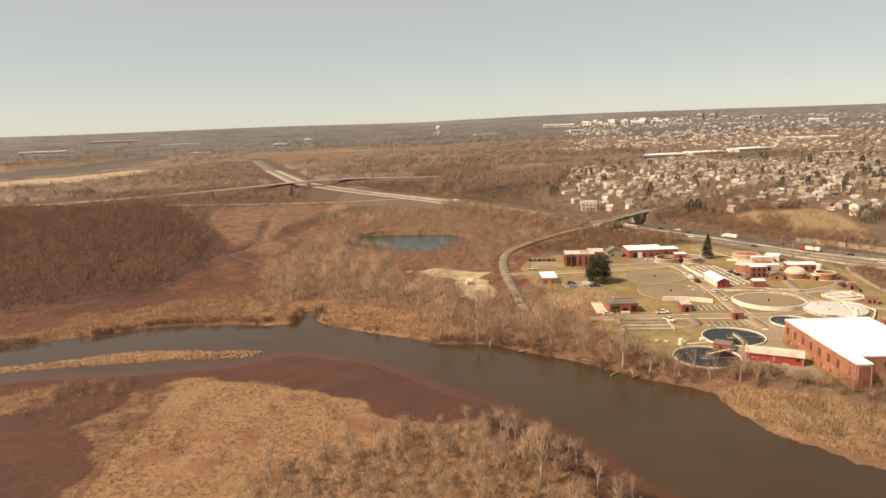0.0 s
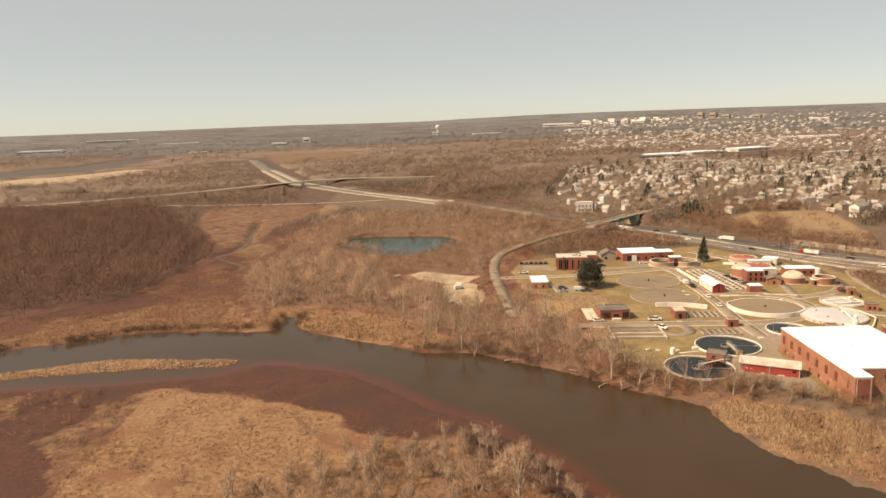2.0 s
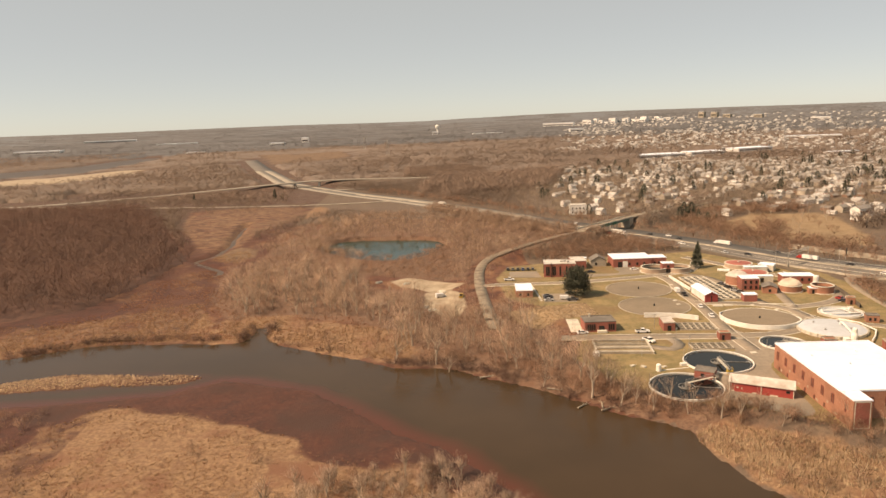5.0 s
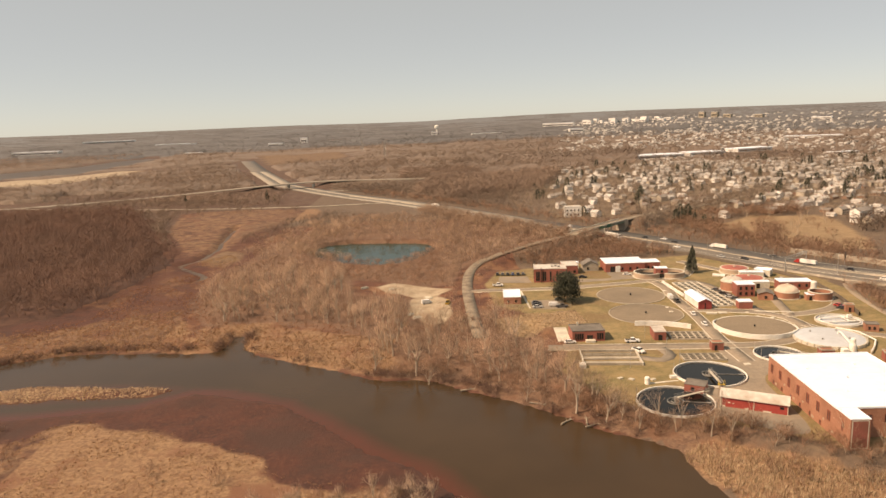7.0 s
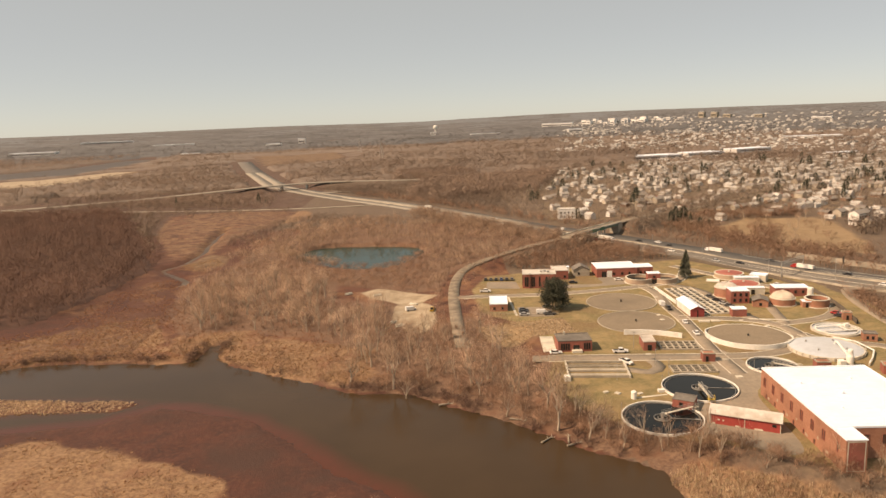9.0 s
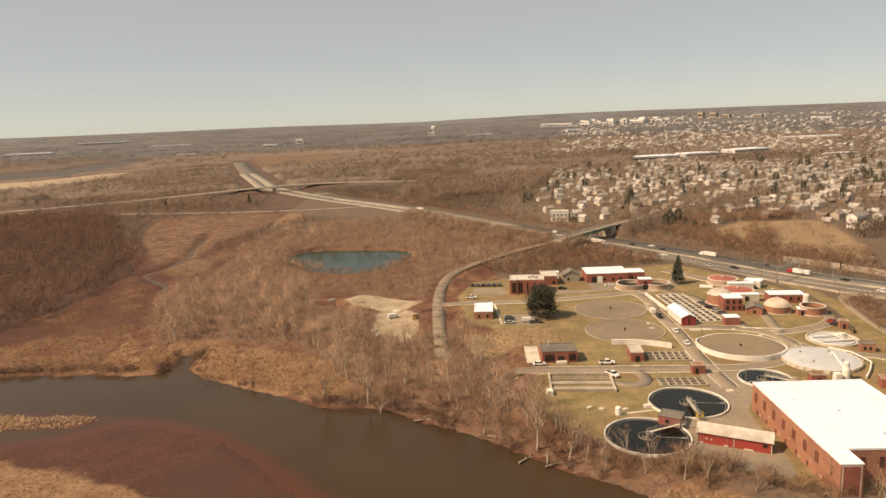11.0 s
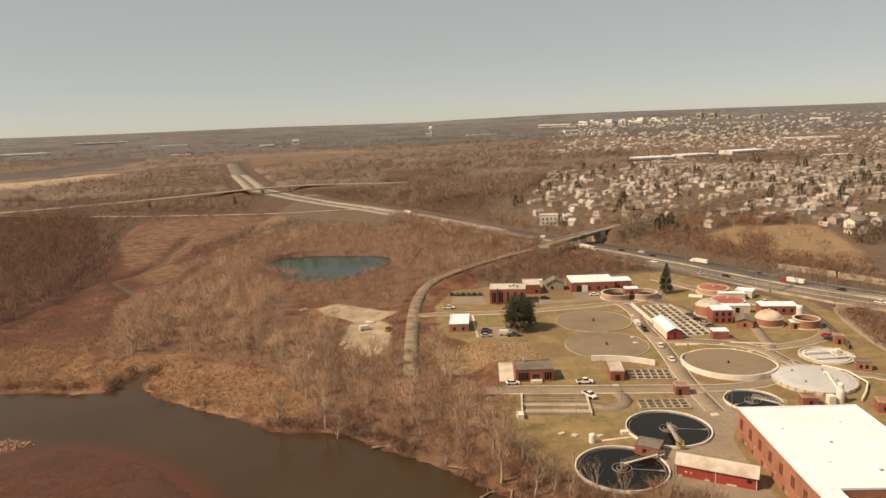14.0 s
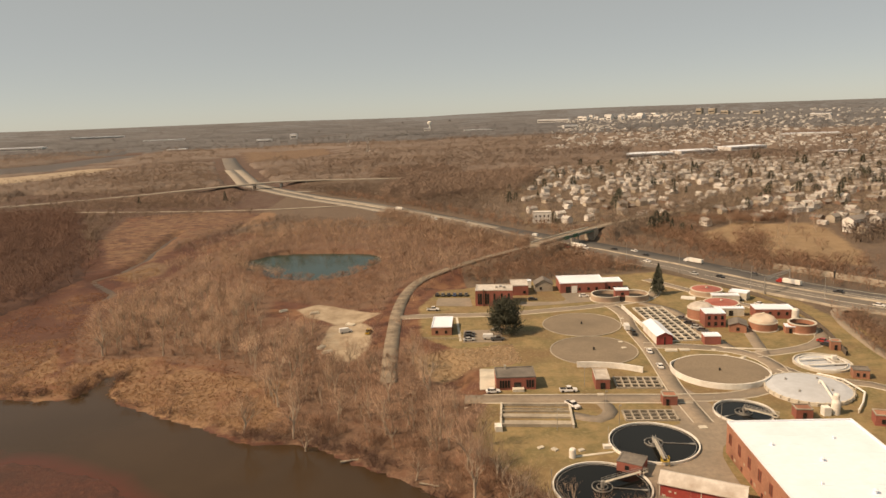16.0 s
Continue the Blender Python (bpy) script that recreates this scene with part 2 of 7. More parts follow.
    tree.links.new(col, bsdf.inputs["Base Color"])
    bsdf.inputs["Roughness"].default_value = 0.95
    bumped(tree, bsdf, fine, 0.35, 0.8)
    return m


def water_matter(name, deep, silt, rough, shoal=None, gloss=0.36):
    """Still water; shoal: the tone of the mud that shows through where it is shallow."""
    m, tree, bsdf = shader(name)
    col = blend(tree, steer(tree, noise_of(tree, 0.025, 3.0), 0.4, 0.65), deep, silt)
    if shoal:
        at = tree.nodes.new("ShaderNodeAttribute")
        at.attribute_name = "shallow"
        s = tree.nodes.new("ShaderNodeMath")
        s.operation = "MULTIPLY_ADD"
        tree.links.new(noise_of(tree, 0.07, 4.0), s.inputs[0])
        s.inputs[1].default_value = 0.5
        tree.links.new(at.outputs["Fac"], s.inputs[2])
        col = blend(tree, steer(tree, s.outputs[0], 0.45, 1.15), col, shoal)
    tree.links.new(col, bsdf.inputs["Base Color"])
    bsdf.inputs["Roughness"].default_value, bsdf.inputs["IOR"].default_value = rough, 1.33
    bsdf.inputs["Specular IOR Level"].default_value = gloss
    bumped(tree, bsdf, noise_of(tree, 0.7, 3.0), 0.04, 0.25)
    return m


# the blue in this grey is distance haze, put into the hills' colour
M["hills"] = matter("haze_grey_hills", (0.135, 0.145, 0.157), (0.115, 0.123, 0.134), 0.012, 0.0025, 0.95, bump=0, stain_or_shade=(0.14, 0.146, 0.154))
M["ground"] = ground_matter()
M["creek"] = water_matter("muddy_creek_water", (0.075, 0.055, 0.04), (0.095, 0.07, 0.05), 0.45)
M["river"] = water_matter("muddy_river_water", (0.045, 0.028, 0.015), (0.053, 0.033, 0.018), 0.12, (0.085, 0.03, 0.019), 0.28)
M["pond"] = water_matter("teal_pond_water", (0.012, 0.036, 0.03), (0.017, 0.042, 0.034), 0.1, gloss=0.24)
M["tank_water"] = water_matter("dark_tank_water", (0.006, 0.0065, 0.0065), (0.010, 0.010, 0.009), 0.08)


# ---- building blocks ----
def part(name, bm, material, parent, label=""):
    me = bpy.data.meshes.new(name)
    bm.to_mesh(me)
    bm.free()
    me.materials.append(M[material])
    ob = new(name, me)
    ob.parent = parent
    return tagged(ob, label)


def thing(name, m, label, category, group="", kind=""):
    ob = new(name)
    ob.matrix_basis = m
    return tagged(ob, label, category, group, kind)


def sheet(name, verts, faces, material, parent=None, outward=None, **layers):
    """A mesh from arrays, with one value a vertex for each layer; outward: soft normals of a crown."""
    verts, faces = np.asarray(verts, np.float32), np.asarray(faces, np.int32)
    if outward is not None:
        a, b, c = (verts[faces[:, k]] for k in range(3))
        turned_in = np.einsum("ij,ij->i", np.cross(b - a, c - a), outward[faces[:, 0]]) < 0
        faces = np.where(turned_in[:, None], faces[:, ::-1], faces).astype(np.int32)
    me = bpy.data.meshes.new(name)
    me.vertices.add(len(verts))
    me.vertices.foreach_set("co", verts.ravel())
    k = faces.shape[1]
    me.loops.add(faces.size)
    me.loops.foreach_set("vertex_index", faces.ravel())
    me.polygons.add(len(faces))
    me.polygons.foreach_set("loop_start", np.arange(0, faces.size, k, dtype=np.int32))
    me.update(calc_edges=True)
    for key, value in layers.items():
        me.attributes.new(key, "FLOAT", "POINT").data.foreach_set("value", np.asarray(value, np.float32))
    me.materials.append(M[material])
    if outward is not None:
        me.polygons.foreach_set("use_smooth", np.ones(len(faces), bool))
        me.normals_split_custom_set_from_vertices(outward.tolist())
    ob = new(name, me)
    ob.parent = parent
    return ob


def crown_normals(v, middle):
    """Normals that turn away from the middle of a crown and upwards."""
    d = v - np.asarray(middle)
    d = d / np.maximum(np.linalg.norm(d, axis=1), 1e-6)[:, None] + [0, 0, 0.6]
    return d / np.maximum(np.linalg.norm(d, axis=1), 1e-6)[:, None]


def box(bm, x0, x1, y0, y1, z0, z1, bevel=0.0):
    made = bmesh.ops.create_cube(bm, size=1, matrix=Matrix.Translation(((x0 + x1) / 2, (y0 + y1) / 2, (z0 + z1) / 2)) @ Matrix.Diagonal((x1 - x0, y1 - y0, z1 - z0, 1)))
    if bevel:
        bmesh.ops.bevel(bm, geom=list({e for v in made["verts"] for e in v.link_edges}), offset=bevel, segments=1, affect="EDGES")
    return bm


def a_box(*sides, bevel=0.0):
    return box(bmesh.new(), *sides, bevel=bevel)


def turned(profile, n=48, x=0.0, y=0.0, closed=False):
    """A body of revolution from (radius, height) pairs."""
    bm = bmesh.new()
    rings = []
    for r, z in profile:
        if r < 1e-4:
            rings.append([bm.verts.new((x, y, z))])
        else:
            rings.append([bm.verts.new((x + r * math.cos(2 * math.pi * k / n), y + r * math.sin(2 * math.pi * k / n), z)) for k in range(n)])
    pairs = list(zip(rings, rings[1:])) + ([(rings[-1], rings[0])] if closed else [])
    for a, b in pairs:
        for k in range(n):
            q = [a[k % len(a)], a[(k + 1) % len(a)], b[(k + 1) % len(b)], b[k % len(b)]]
            q = list(dict.fromkeys(q))
            if len(q) > 2:
                bm.faces.new(q)
    bmesh.ops.recalc_face_normals(bm, faces=bm.faces)
    return bm


def bar(bm, a, b, r0, r1=None, n=6):
    """A round bar from a to b, tapering from r0 to r1."""
    a, b = Vector(a), Vector(b)
    turn = (b - a).to_track_quat("Z", "Y").to_matrix().to_4x4()
    bmesh.ops.create_cone(bm, cap_ends=True, segments=n, radius1=r0, radius2=r0 if r1 is None else r1, depth=(b - a).length, matrix=Matrix.Translation((a + b) / 2) @ turn)
    return bm


def smooth_line(points, step=4.0):
    """A smooth line through the points, as an array."""
    p = np.array(points, float)
    p = np.vstack([2 * p[0] - p[1], p, 2 * p[-1] - p[-2]])
    out = []
    for k in range(1, len(p) - 2):
        a, b, c, d = p[k - 1 : k + 3]
        for s in np.linspace(0, 1, max(2, int(np.linalg.norm(c - b) / step)), endpoint=False):
            out.append(0.5 * (2 * b + (c - a) * s + (2 * a - 5 * b + 4 * c - d) * s * s + (3 * b - a - 3 * c + d) * s**3))
    return np.array(out + [p[-2]])


def inside(poly, x, y):
    poly = np.asarray(poly, float)
    hit = np.zeros(np.shape(x), bool)
    for (x0, y0), (x1, y1) in zip(poly, np.roll(poly, -1, 0)):
        if y0 != y1:
            hit ^= ((y0 > y) != (y1 > y)) & (x < (x1 - x0) * (y - y0) / (y1 - y0) + x0)
    return hit


def away(line, x, y, ring=False):
    """Distance from the line."""
    line = np.asarray(line, float)
    best = np.full(np.shape(x), 1e9)
    for (x0, y0), (x1, y1) in zip(line, np.roll(line, -1, 0) if ring else line[1:]):
        dx, dy = x1 - x0, y1 - y0
        s = np.clip(((x - x0) * dx + (y - y0) * dy) / max(dx * dx + dy * dy, 1e-9), 0, 1)
        best = np.minimum(best, np.hypot(x - x0 - s * dx, y - y0 - s * dy))
    return best


def depth_in(poly, x, y):
    """Metres inside the region; negative outside."""
    d = away(poly, x, y, True)
    return np.where(inside(poly, x, y), d, -d)


# ---- the plan ----
NORTH_BANK = [(-1600, 90), (-700, 200), (-300, 272), (-187, 298), (-144, 312), (-120, 320), (-92, 317), (-64, 311), (-58, 314), (-56.5, 333), (-52.5, 335), (-50, 316), (-42.5, 305), (-23.5, 293),
              (-10.7, 284), (9.5, 271.5), (29.5, 266.5), (46, 252.6), (60.6, 239), (72.5, 228.5), (80, 219), (90.4, 210.7), (95.7, 204), (94.4, 198.5), (98.6, 183.7), (101, 172), (108, 164), (113.5, 155.5),
              (140, 132), (210, 85), (400, -40)]
SOUTH_BANK = [(330, -200), (190, -60), (120, 50), (72, 120), (55, 145), (52, 148.5), (49, 157), (45, 170), (30, 195), (24, 204.5), (10, 216), (-5.7, 237), (-21, 252), (-43, 265), (-57, 267.5),
              (-73, 256.5), (-109, 253), (-150, 253.5), (-200, 242), (-700, 110), (-1600, -40)]
SPIT = [(-700, 145), (-300, 236), (-200, 264), (-172, 271), (-151, 275), (-120, 283), (-82, 278), (-63, 273.5), (-73, 267), (-103, 268), (-132, 267), (-158, 265), (-200, 254), (-300, 222), (-700, 128)]
POND = smooth_line([(-53.5, 545), (-35, 563), (1.5, 560), (32, 549), (38.5, 528), (32, 508), (19.6, 487), (0, 479), (-22, 490), (-39, 509), (-51, 528), (-53.5, 545)], 6)
CREEK = smooth_line([(-139, 668), (-132, 598), (-127, 562), (-130, 518), (-137, 504), (-109, 466), (-112, 452)], 6)
PLANT = [(71, 262), (78, 240), (91, 222), (104, 212), (122, 204), (134, 192), (160, 186), (240, 205), (245, 300), (240, 380), (196, 452), (150, 450), (70, 432), (58, 400), (58, 352), (78, 326), (80, 292)]
WOOD_LEFT = [(-1000, 300), (-400, 318), (-219, 354), (-186, 364), (-157, 383), (-146, 432), (-141, 507), (-182, 595), (-234, 716), (-280, 805), (-1000, 860)]
BELT = [(-92, 396), (-72, 356), (-38, 352), (-8, 340), (8, 303), (28, 276), (46, 264), (62, 248), (76, 236), (82, 248), (78, 280), (64, 306), (56, 344), (46, 332), (20, 346), (18, 380), (-16, 400), (-20, 455), (-42, 496), (-76, 514), (-98, 472)]
POND_WOOD = [(-92, 502), (-76, 512), (-42, 496), (-14, 432), (24, 412), (47, 398), (54, 440), (80, 476), (132, 510), (118, 575), (72, 625), (24, 655), (-30, 672), (-60, 650), (-72, 606), (-90, 560)]
NORTH_WOOD = [(80, 458), (104, 440), (150, 452), (196, 456), (190, 470), (170, 505), (135, 497), (98, 474)]
REEDS = [(95.7, 203), (100, 185), (102.5, 174), (110, 166), (116, 157.5), (145, 135), (215, 100), (225, 150), (190, 180), (140, 187), (124, 197), (106, 208)]
STRAW = [(-92, 120), (-97, 184), (-112, 204), (-106, 221), (-102, 236), (-90, 248), (-62, 240), (-44, 228), (-25, 220), (-11, 202), (6, 195), (18, 193), (36, 172), (50, 146), (60, 100), (60, 20), (-50, 20)]
COTTAGE_MEADOW = [(60, 336), (99, 338), (100, 318), (82, 315), (70, 309), (61, 317)]
BANK_STRAW = [[(-215, 300), (-189, 312), (-179, 323), (-173, 336), (-168, 352), (-132, 366), (-111, 380), (-98, 384), (-83, 350), (-79, 322), (-93, 319), (-124, 318), (-165, 302), (-187, 298)],
              [(-77, 352), (-57, 330), (-58, 318), (-71, 314)], [(-51, 332), (-25, 335), (16, 316), (14, 277), (-6, 284), (-34, 303), (-49, 312)], [(-125, 499), (-124, 515), (-108, 532), (-97, 509), (-103, 487)]]
POOLS = [[(-190, 362), (-163, 390), (-128, 399), (-133, 368), (-161, 345)], [(-139, 426), (-129, 432), (-120, 400), (-129, 394)], [(-135, 483), (-131, 500), (-113, 494), (-112, 476)]]
STRAW_LEFT = [(-220, 206), (-153, 238), (-138, 246), (-127, 224), (-142, 217), (-200, 184)]
THICKET = [(-48, 166), (-24, 180), (0, 189), (22, 192), (36, 179), (47, 154), (60, 118), (58, 70), (-24, 70), (-48, 118)]
STRIPS = [[(-430, 1235), (-250, 1262), (-255, 1290), (-430, 1262)], [(20, 1470), (270, 1440), (270, 1475), (20, 1510)], [(-950, 2090), (-520, 2150), (-520, 2200), (-950, 2150)], [(-330, 2600), (220, 2620), (220, 2690), (-330, 2680)],
          [(-700, 1560), (-480, 1620), (-480, 1660), (-700, 1600)], [(-200, 1180), (-20, 1240), (-20, 1262), (-200, 1204)], [(60, 880), (120, 930), (112, 945), (50, 895)]]
MEADOWS = [[(-223, 785), (-151, 795), (-76, 768), (-66, 713), (-100, 660), (-118, 610), (-116, 550), (-143, 540), (-172, 602), (-196, 660)], [(-127, 511), (-117, 549), (-99, 534), (-96, 505), (-110, 498)],
           [(256, 552), (280, 568), (305, 588), (327, 573), (350, 574), (352, 548), (332, 480), (314, 446), (292, 458), (276, 475), (262, 491), (250, 528)],
           [(-448, 2193), (-326, 2159), (-203, 2231), (-135, 1852), (-226, 1679), (-310, 1673)], [(-49, 566), (36, 554), (38, 588), (-32, 596)]]
SANDS = [[(21, 358), (22, 384), (34, 388), (42, 374), (42, 346), (37, 334), (29, 338)], [(2, 414), (12, 421), (30, 409), (45, 394), (36, 386), (24, 386), (9, 400)],
         [(-1150, 1180), (-787, 1436), (-707, 1542), (-630, 1696), (-564, 1540), (-615, 1308), (-686, 1259), (-1050, 1010)]]
FAR_RIVER = [(-1500, 1560), (-1017, 1841), (-913, 2007), (-930, 2232), (-860, 2500), (-771, 2288), (-748, 2019), (-727, 1611), (-836, 1523), (-1500, 1150)]
CLEAR = [(66, 690), (36, 745), (-24, 825), (-68, 890), (-118, 975), (-215, 962), (-190, 880), (-120, 805), (-70, 722), (20, 655)]
HIGHWAY = [(520, 70), (395, 225), (325, 305), (268, 367), (238, 408), (209, 463), (177, 517), (149.5, 560), (119, 611), (63, 712), (30, 764), (-9, 823), (-53, 884), (-107, 972), (-168, 1085), (-238, 1300), (-318, 1570), (-405, 1880)]
OVERPASS = [(-950, 740), (-640, 836), (-431, 918), (-315, 956), (-193, 997), (-120, 1030), (-60, 1046), (10, 1058), (90, 1075), (200, 1120)]
BRIDGE_ROAD = [(51, 305), (50.8, 330), (51.2, 358), (52.5, 393), (56, 424), (63, 448), (76, 465), (100, 484), (136, 506), (160, 531), (185, 552), (222, 586), (276, 630), (395, 720)]
TREELINE_ROAD = [(-950, 985), (-540, 922), (-411, 881), (-263, 829), (-117, 797), (-30, 797), (20, 806)]
LOOP = smooth_line(HIGHWAY, 15)
ROUTE = smooth_line(BRIDGE_ROAD, 6)
EYE_AT = (31, 34)


def rise(x, y):
    """The land without the water: the low marsh, the plant's terrace and the slow rise to the far hills."""
    d = np.hypot(x - EYE_AT[0], y - EYE_AT[1])
    far = np.clip((d - 2300) / 2600, 0, 1.2)
    seen_at = 1 / np.maximum((1 - far) / 2300 + far / 26000, 1e-5)
    hills = np.where(d > 2300, 93 - d * 93 / np.maximum(seen_at, d), 0) * (1 + 0.10 * np.sin(x / 900.0 + 1) - 0.20 * np.exp(-(((np.arctan2(x - EYE_AT[0], y - EYE_AT[1]) - 0.03) / 0.2) ** 2)))
    z = 0.7 + 2.8 * np.clip((y - 390) / 300, 0, 1) + 5 * np.clip((x - 150) / 250, 0, 1) * np.clip((y - 480) / 150, 0, 1)
    z = np.maximum(z, 3.2 * np.clip(depth_in(PLANT, x, y) / 7 + 0.75, 0, 1))
    route_z = 3 + 8 * np.clip((ROUTE[:, 0] - 60) / 95, 0, 1) - 3 * np.clip((ROUTE[:, 0] - 200) / 60, 0, 1)
    near = np.clip(1.35 - away(ROUTE, x, y) / 14, 0, 1)
    along = np.interp(x, ROUTE[:, 0], route_z)
    gap = np.clip(np.hypot(x - 170, y - 540) / 10 - 1.5, 0, 1)
    z = z + np.clip(along - z, 0, 20) * near * gap
    over = np.exp(-((np.hypot(x + 135, y - 1030) / 170) ** 2))
    ramp = np.clip(1.7 - away(np.array(OVERPASS, float), x, y) / 13, 0, 1) * np.clip(away(LOOP, x, y) / 12 - 2.2, 0, 1)
    z = z + np.clip(4.0 + 7.5 * over - z, 0, 20) * ramp
    cut = np.clip(1.6 - away(LOOP, x, y) / 24, 0, 1) * (np.hypot(x, y) < 2300)
    z = z + (3.6 - z) * cut
    return z + hills


def lie(x, y):
    """The height of the ground."""
    x, y = np.asarray(x, float), np.asarray(y, float)
    z = rise(x, y)
    rough = 0.25 * np.sin(x * 0.21 + 2 * np.sin(y * 0.07)) * np.sin(y * 0.17 + 1.5 * np.sin(x * 0.05))
    wobble = 1.4 * np.sin(x * 0.31 + y * 0.17) + 0.9 * np.sin(x * 0.77 - y * 0.53)
    shore = depth_in(np.array(NORTH_BANK + SOUTH_BANK), x, y)
    spit = depth_in(SPIT, x, y)
    wet = np.minimum(shore, -spit) + 0.32 * wobble + 0.7 * np.sin(x * 0.093 + 3 * np.sin(y * 0.061))
    wet = np.maximum(wet, depth_in(POND, x, y) + 0.4 * wobble)
    wet = np.maximum(wet, depth_in(FAR_RIVER, x, y))
    wet = np.maximum(wet, 1.5 - away(CREEK, x, y) + 0.3 * wobble)
    land = z + rough * (np.clip(depth_in(PLANT, x, y), -3, 0) / -3)
    bank = np.clip(-wet / 5, -0.5, 1)
    return np.where(wet > 0, -0.12 - 0.5 * np.clip(wet, 0, 4), np.minimum(land, 0.05 + land * np.clip(bank, 0, 1)))


def reach(lo, hi, step, far, grow=1.09):
    mid = list(np.arange(lo, hi + step, step))
    up, s = [mid[-1]], step
    while up[-1] < far:
        s *= grow
        up.append(up[-1] + s)
    down, s = [lo], step
    while down[-1] > -far:
        s *= grow
        down.append(down[-1] - s)
    return np.array(down[:0:-1] + mid + up[1:])


def span(edge, lo, hi):
    return np.clip((edge - lo) / (hi - lo), 0, 1)


gx, gy = reach(-240, 290, 2.5, 6500), reach(110, 600, 2.5, 6500)
X, Y = np.meshgrid(gx, gy)
fx, fy = X.ravel(), Y.ravel()
fz = lie(fx, fy)
n = len(gx)
corner = (np.arange(len(gy) - 1)[:, None] * n + np.arange(n - 1)).ravel()
quads = np.stack([corner, corner + 1, corner + n + 1, corner + n], 1)
on_island = -depth_in(np.array(NORTH_BANK + SOUTH_BANK), fx, fy)
south = (fy < np.interp(fx, [p[0] for p in SOUTH_BANK[::-1]], [p[1] for p in SOUTH_BANK[::-1]]) + 3)
straw_d = np.maximum(depth_in(STRAW, fx, fy), depth_in(STRAW_LEFT, fx, fy))
straw_d = np.maximum(straw_d, np.minimum(depth_in(SPIT, fx, fy) - 1.0, -70 - fx))
straw_d = np.maximum(straw_d, np.maximum(depth_in(REEDS, fx, fy), depth_in(COTTAGE_MEADOW, fx, fy)))
north_strip = np.where(~south & (fx < 25) & (fy < 500), 10 - np.abs(on_island - 9), -9)
straw_d = np.maximum(straw_d, np.where((fx < -5) & ~inside(BELT, fx, fy), np.minimum(north_strip, 2.4 + 2.6 * np.sin(fx * 0.06 + 2 * np.sin(fy * 0.07))), -9))
straw_d = np.maximum(straw_d, np.max([depth_in(m, fx, fy) for m in BANK_STRAW + MEADOWS[:1]], 0))
straw_d = straw_d + 1.6 * np.sin(fx * 0.23 + 2 * np.sin(fy * 0.19)) + 1.2 * np.sin(fy * 0.41 + fx * 0.17)
straw_d = straw_d - 5 * np.clip(depth_in(THICKET, fx, fy) / 4, 0, 1)
mud_d = np.where(south, np.minimum(np.minimum(260 - on_island, 6), 1.5 - straw_d), -9)
mud_d = np.maximum(mud_d, np.where(~south & (np.abs(on_island) < 2.0) & (fx < 95), 0.5, -9.0))
mud_d = np.maximum(mud_d, depth_in(SPIT, fx, fy) * (fx > -90))
mud_d = np.maximum(mud_d, np.max([depth_in(m, fx, fy) for m in POOLS], 0))
litter_d = np.maximum(depth_in(BELT, fx, fy) + 6, np.where(~south & (fx > 0) & (fx < 130) & (fy < 300) & (on_island > 1.5), 9 - on_island * 0.4, -9))
litter_d = np.maximum(litter_d, depth_in(POND_WOOD, fx, fy) - 2)
field_d = np.max([depth_in(m, fx, fy) for m in MEADOWS[1:4] + STRIPS + [COTTAGE_MEADOW]], 0)
lawn_d = np.maximum(depth_in(PLANT, fx, fy) - 5 - 30 * inside(COTTAGE_MEADOW, fx, fy), np.where((fx > 150 + 0.1 * (fy - 650)) & (fy > 600) & (fy < 2400), -0.8, -9))
sand_d = np.max([depth_in(m, fx, fy) for m in SANDS], 0)
rust_d = np.where((fx < 70) & (fy < 500) & ~south, 20, np.where((fx < 90) & (fy < 650), 3, -9))
ground = sheet("ground", np.stack([fx, fy, fz], 1), quads, "ground", rust=span(rust_d, -8, 8), litter=span(litter_d, -6, 6), far_haze=span(np.hypot(fx, fy), 3000, 4200), straw=span(straw_d, -7, 7), field=span(field_d, -8, 8),
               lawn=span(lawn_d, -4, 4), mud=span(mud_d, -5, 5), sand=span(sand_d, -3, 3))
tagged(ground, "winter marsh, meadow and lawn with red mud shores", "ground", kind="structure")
for f in ground.data.polygons:
    f.use_smooth = True


def flat_water(name, poly, z, material, label):
    bm = bmesh.new()
    bm.faces.new([bm.verts.new((x, y, z)) for x, y in poly])
    bmesh.ops.triangulate(bm, faces=bm.faces)
    ob = part(name, bm, material, None)
    return tagged(ob, label, "water", kind="structure")


wgx, wgy = np.r_[np.linspace(-1700, -260, 60), np.arange(-255, 190, 3.0), np.linspace(195, 450, 20)], np.r_[np.linspace(-240, 100, 24), np.arange(105, 352, 3.0)]
wx, wy = (g.ravel() for g in np.meshgrid(wgx, wgy))
corner = (np.arange(len(wgy) - 1)[:, None] * len(wgx) + np.arange(len(wgx) - 1)).ravel()
mud_edge = np.minimum(away(SOUTH_BANK, wx, wy), away(SPIT, wx, wy, True) + 4)
river = sheet("river_water", np.column_stack([wx, wy, 0 * wx]), np.stack([corner, corner + 1, corner + len(wgx) + 1, corner + len(wgx)], 1), "river", shallow=np.clip(1 - mud_edge / 9, 0, 1))
tagged(river, "broad calm muddy brown river between marsh banks", "water", kind="structure")
flat_water("pond_water", [(-70, 470), (50, 470), (50, 575), (-70, 575)], 0.0, "pond", "small teal pond among bare trees")
flat_water("creek_water", [(-170, 355), (-90, 355), (-90, 680), (-170, 680)], 0.02, "creek", "narrow winding grey marsh creek")
flat_water("far_river_water", [(-1550, 1100), (-700, 1100), (-700, 2540), (-1550, 2540)], 0.0, "creek", "distant river reach beyond pale sand flats")


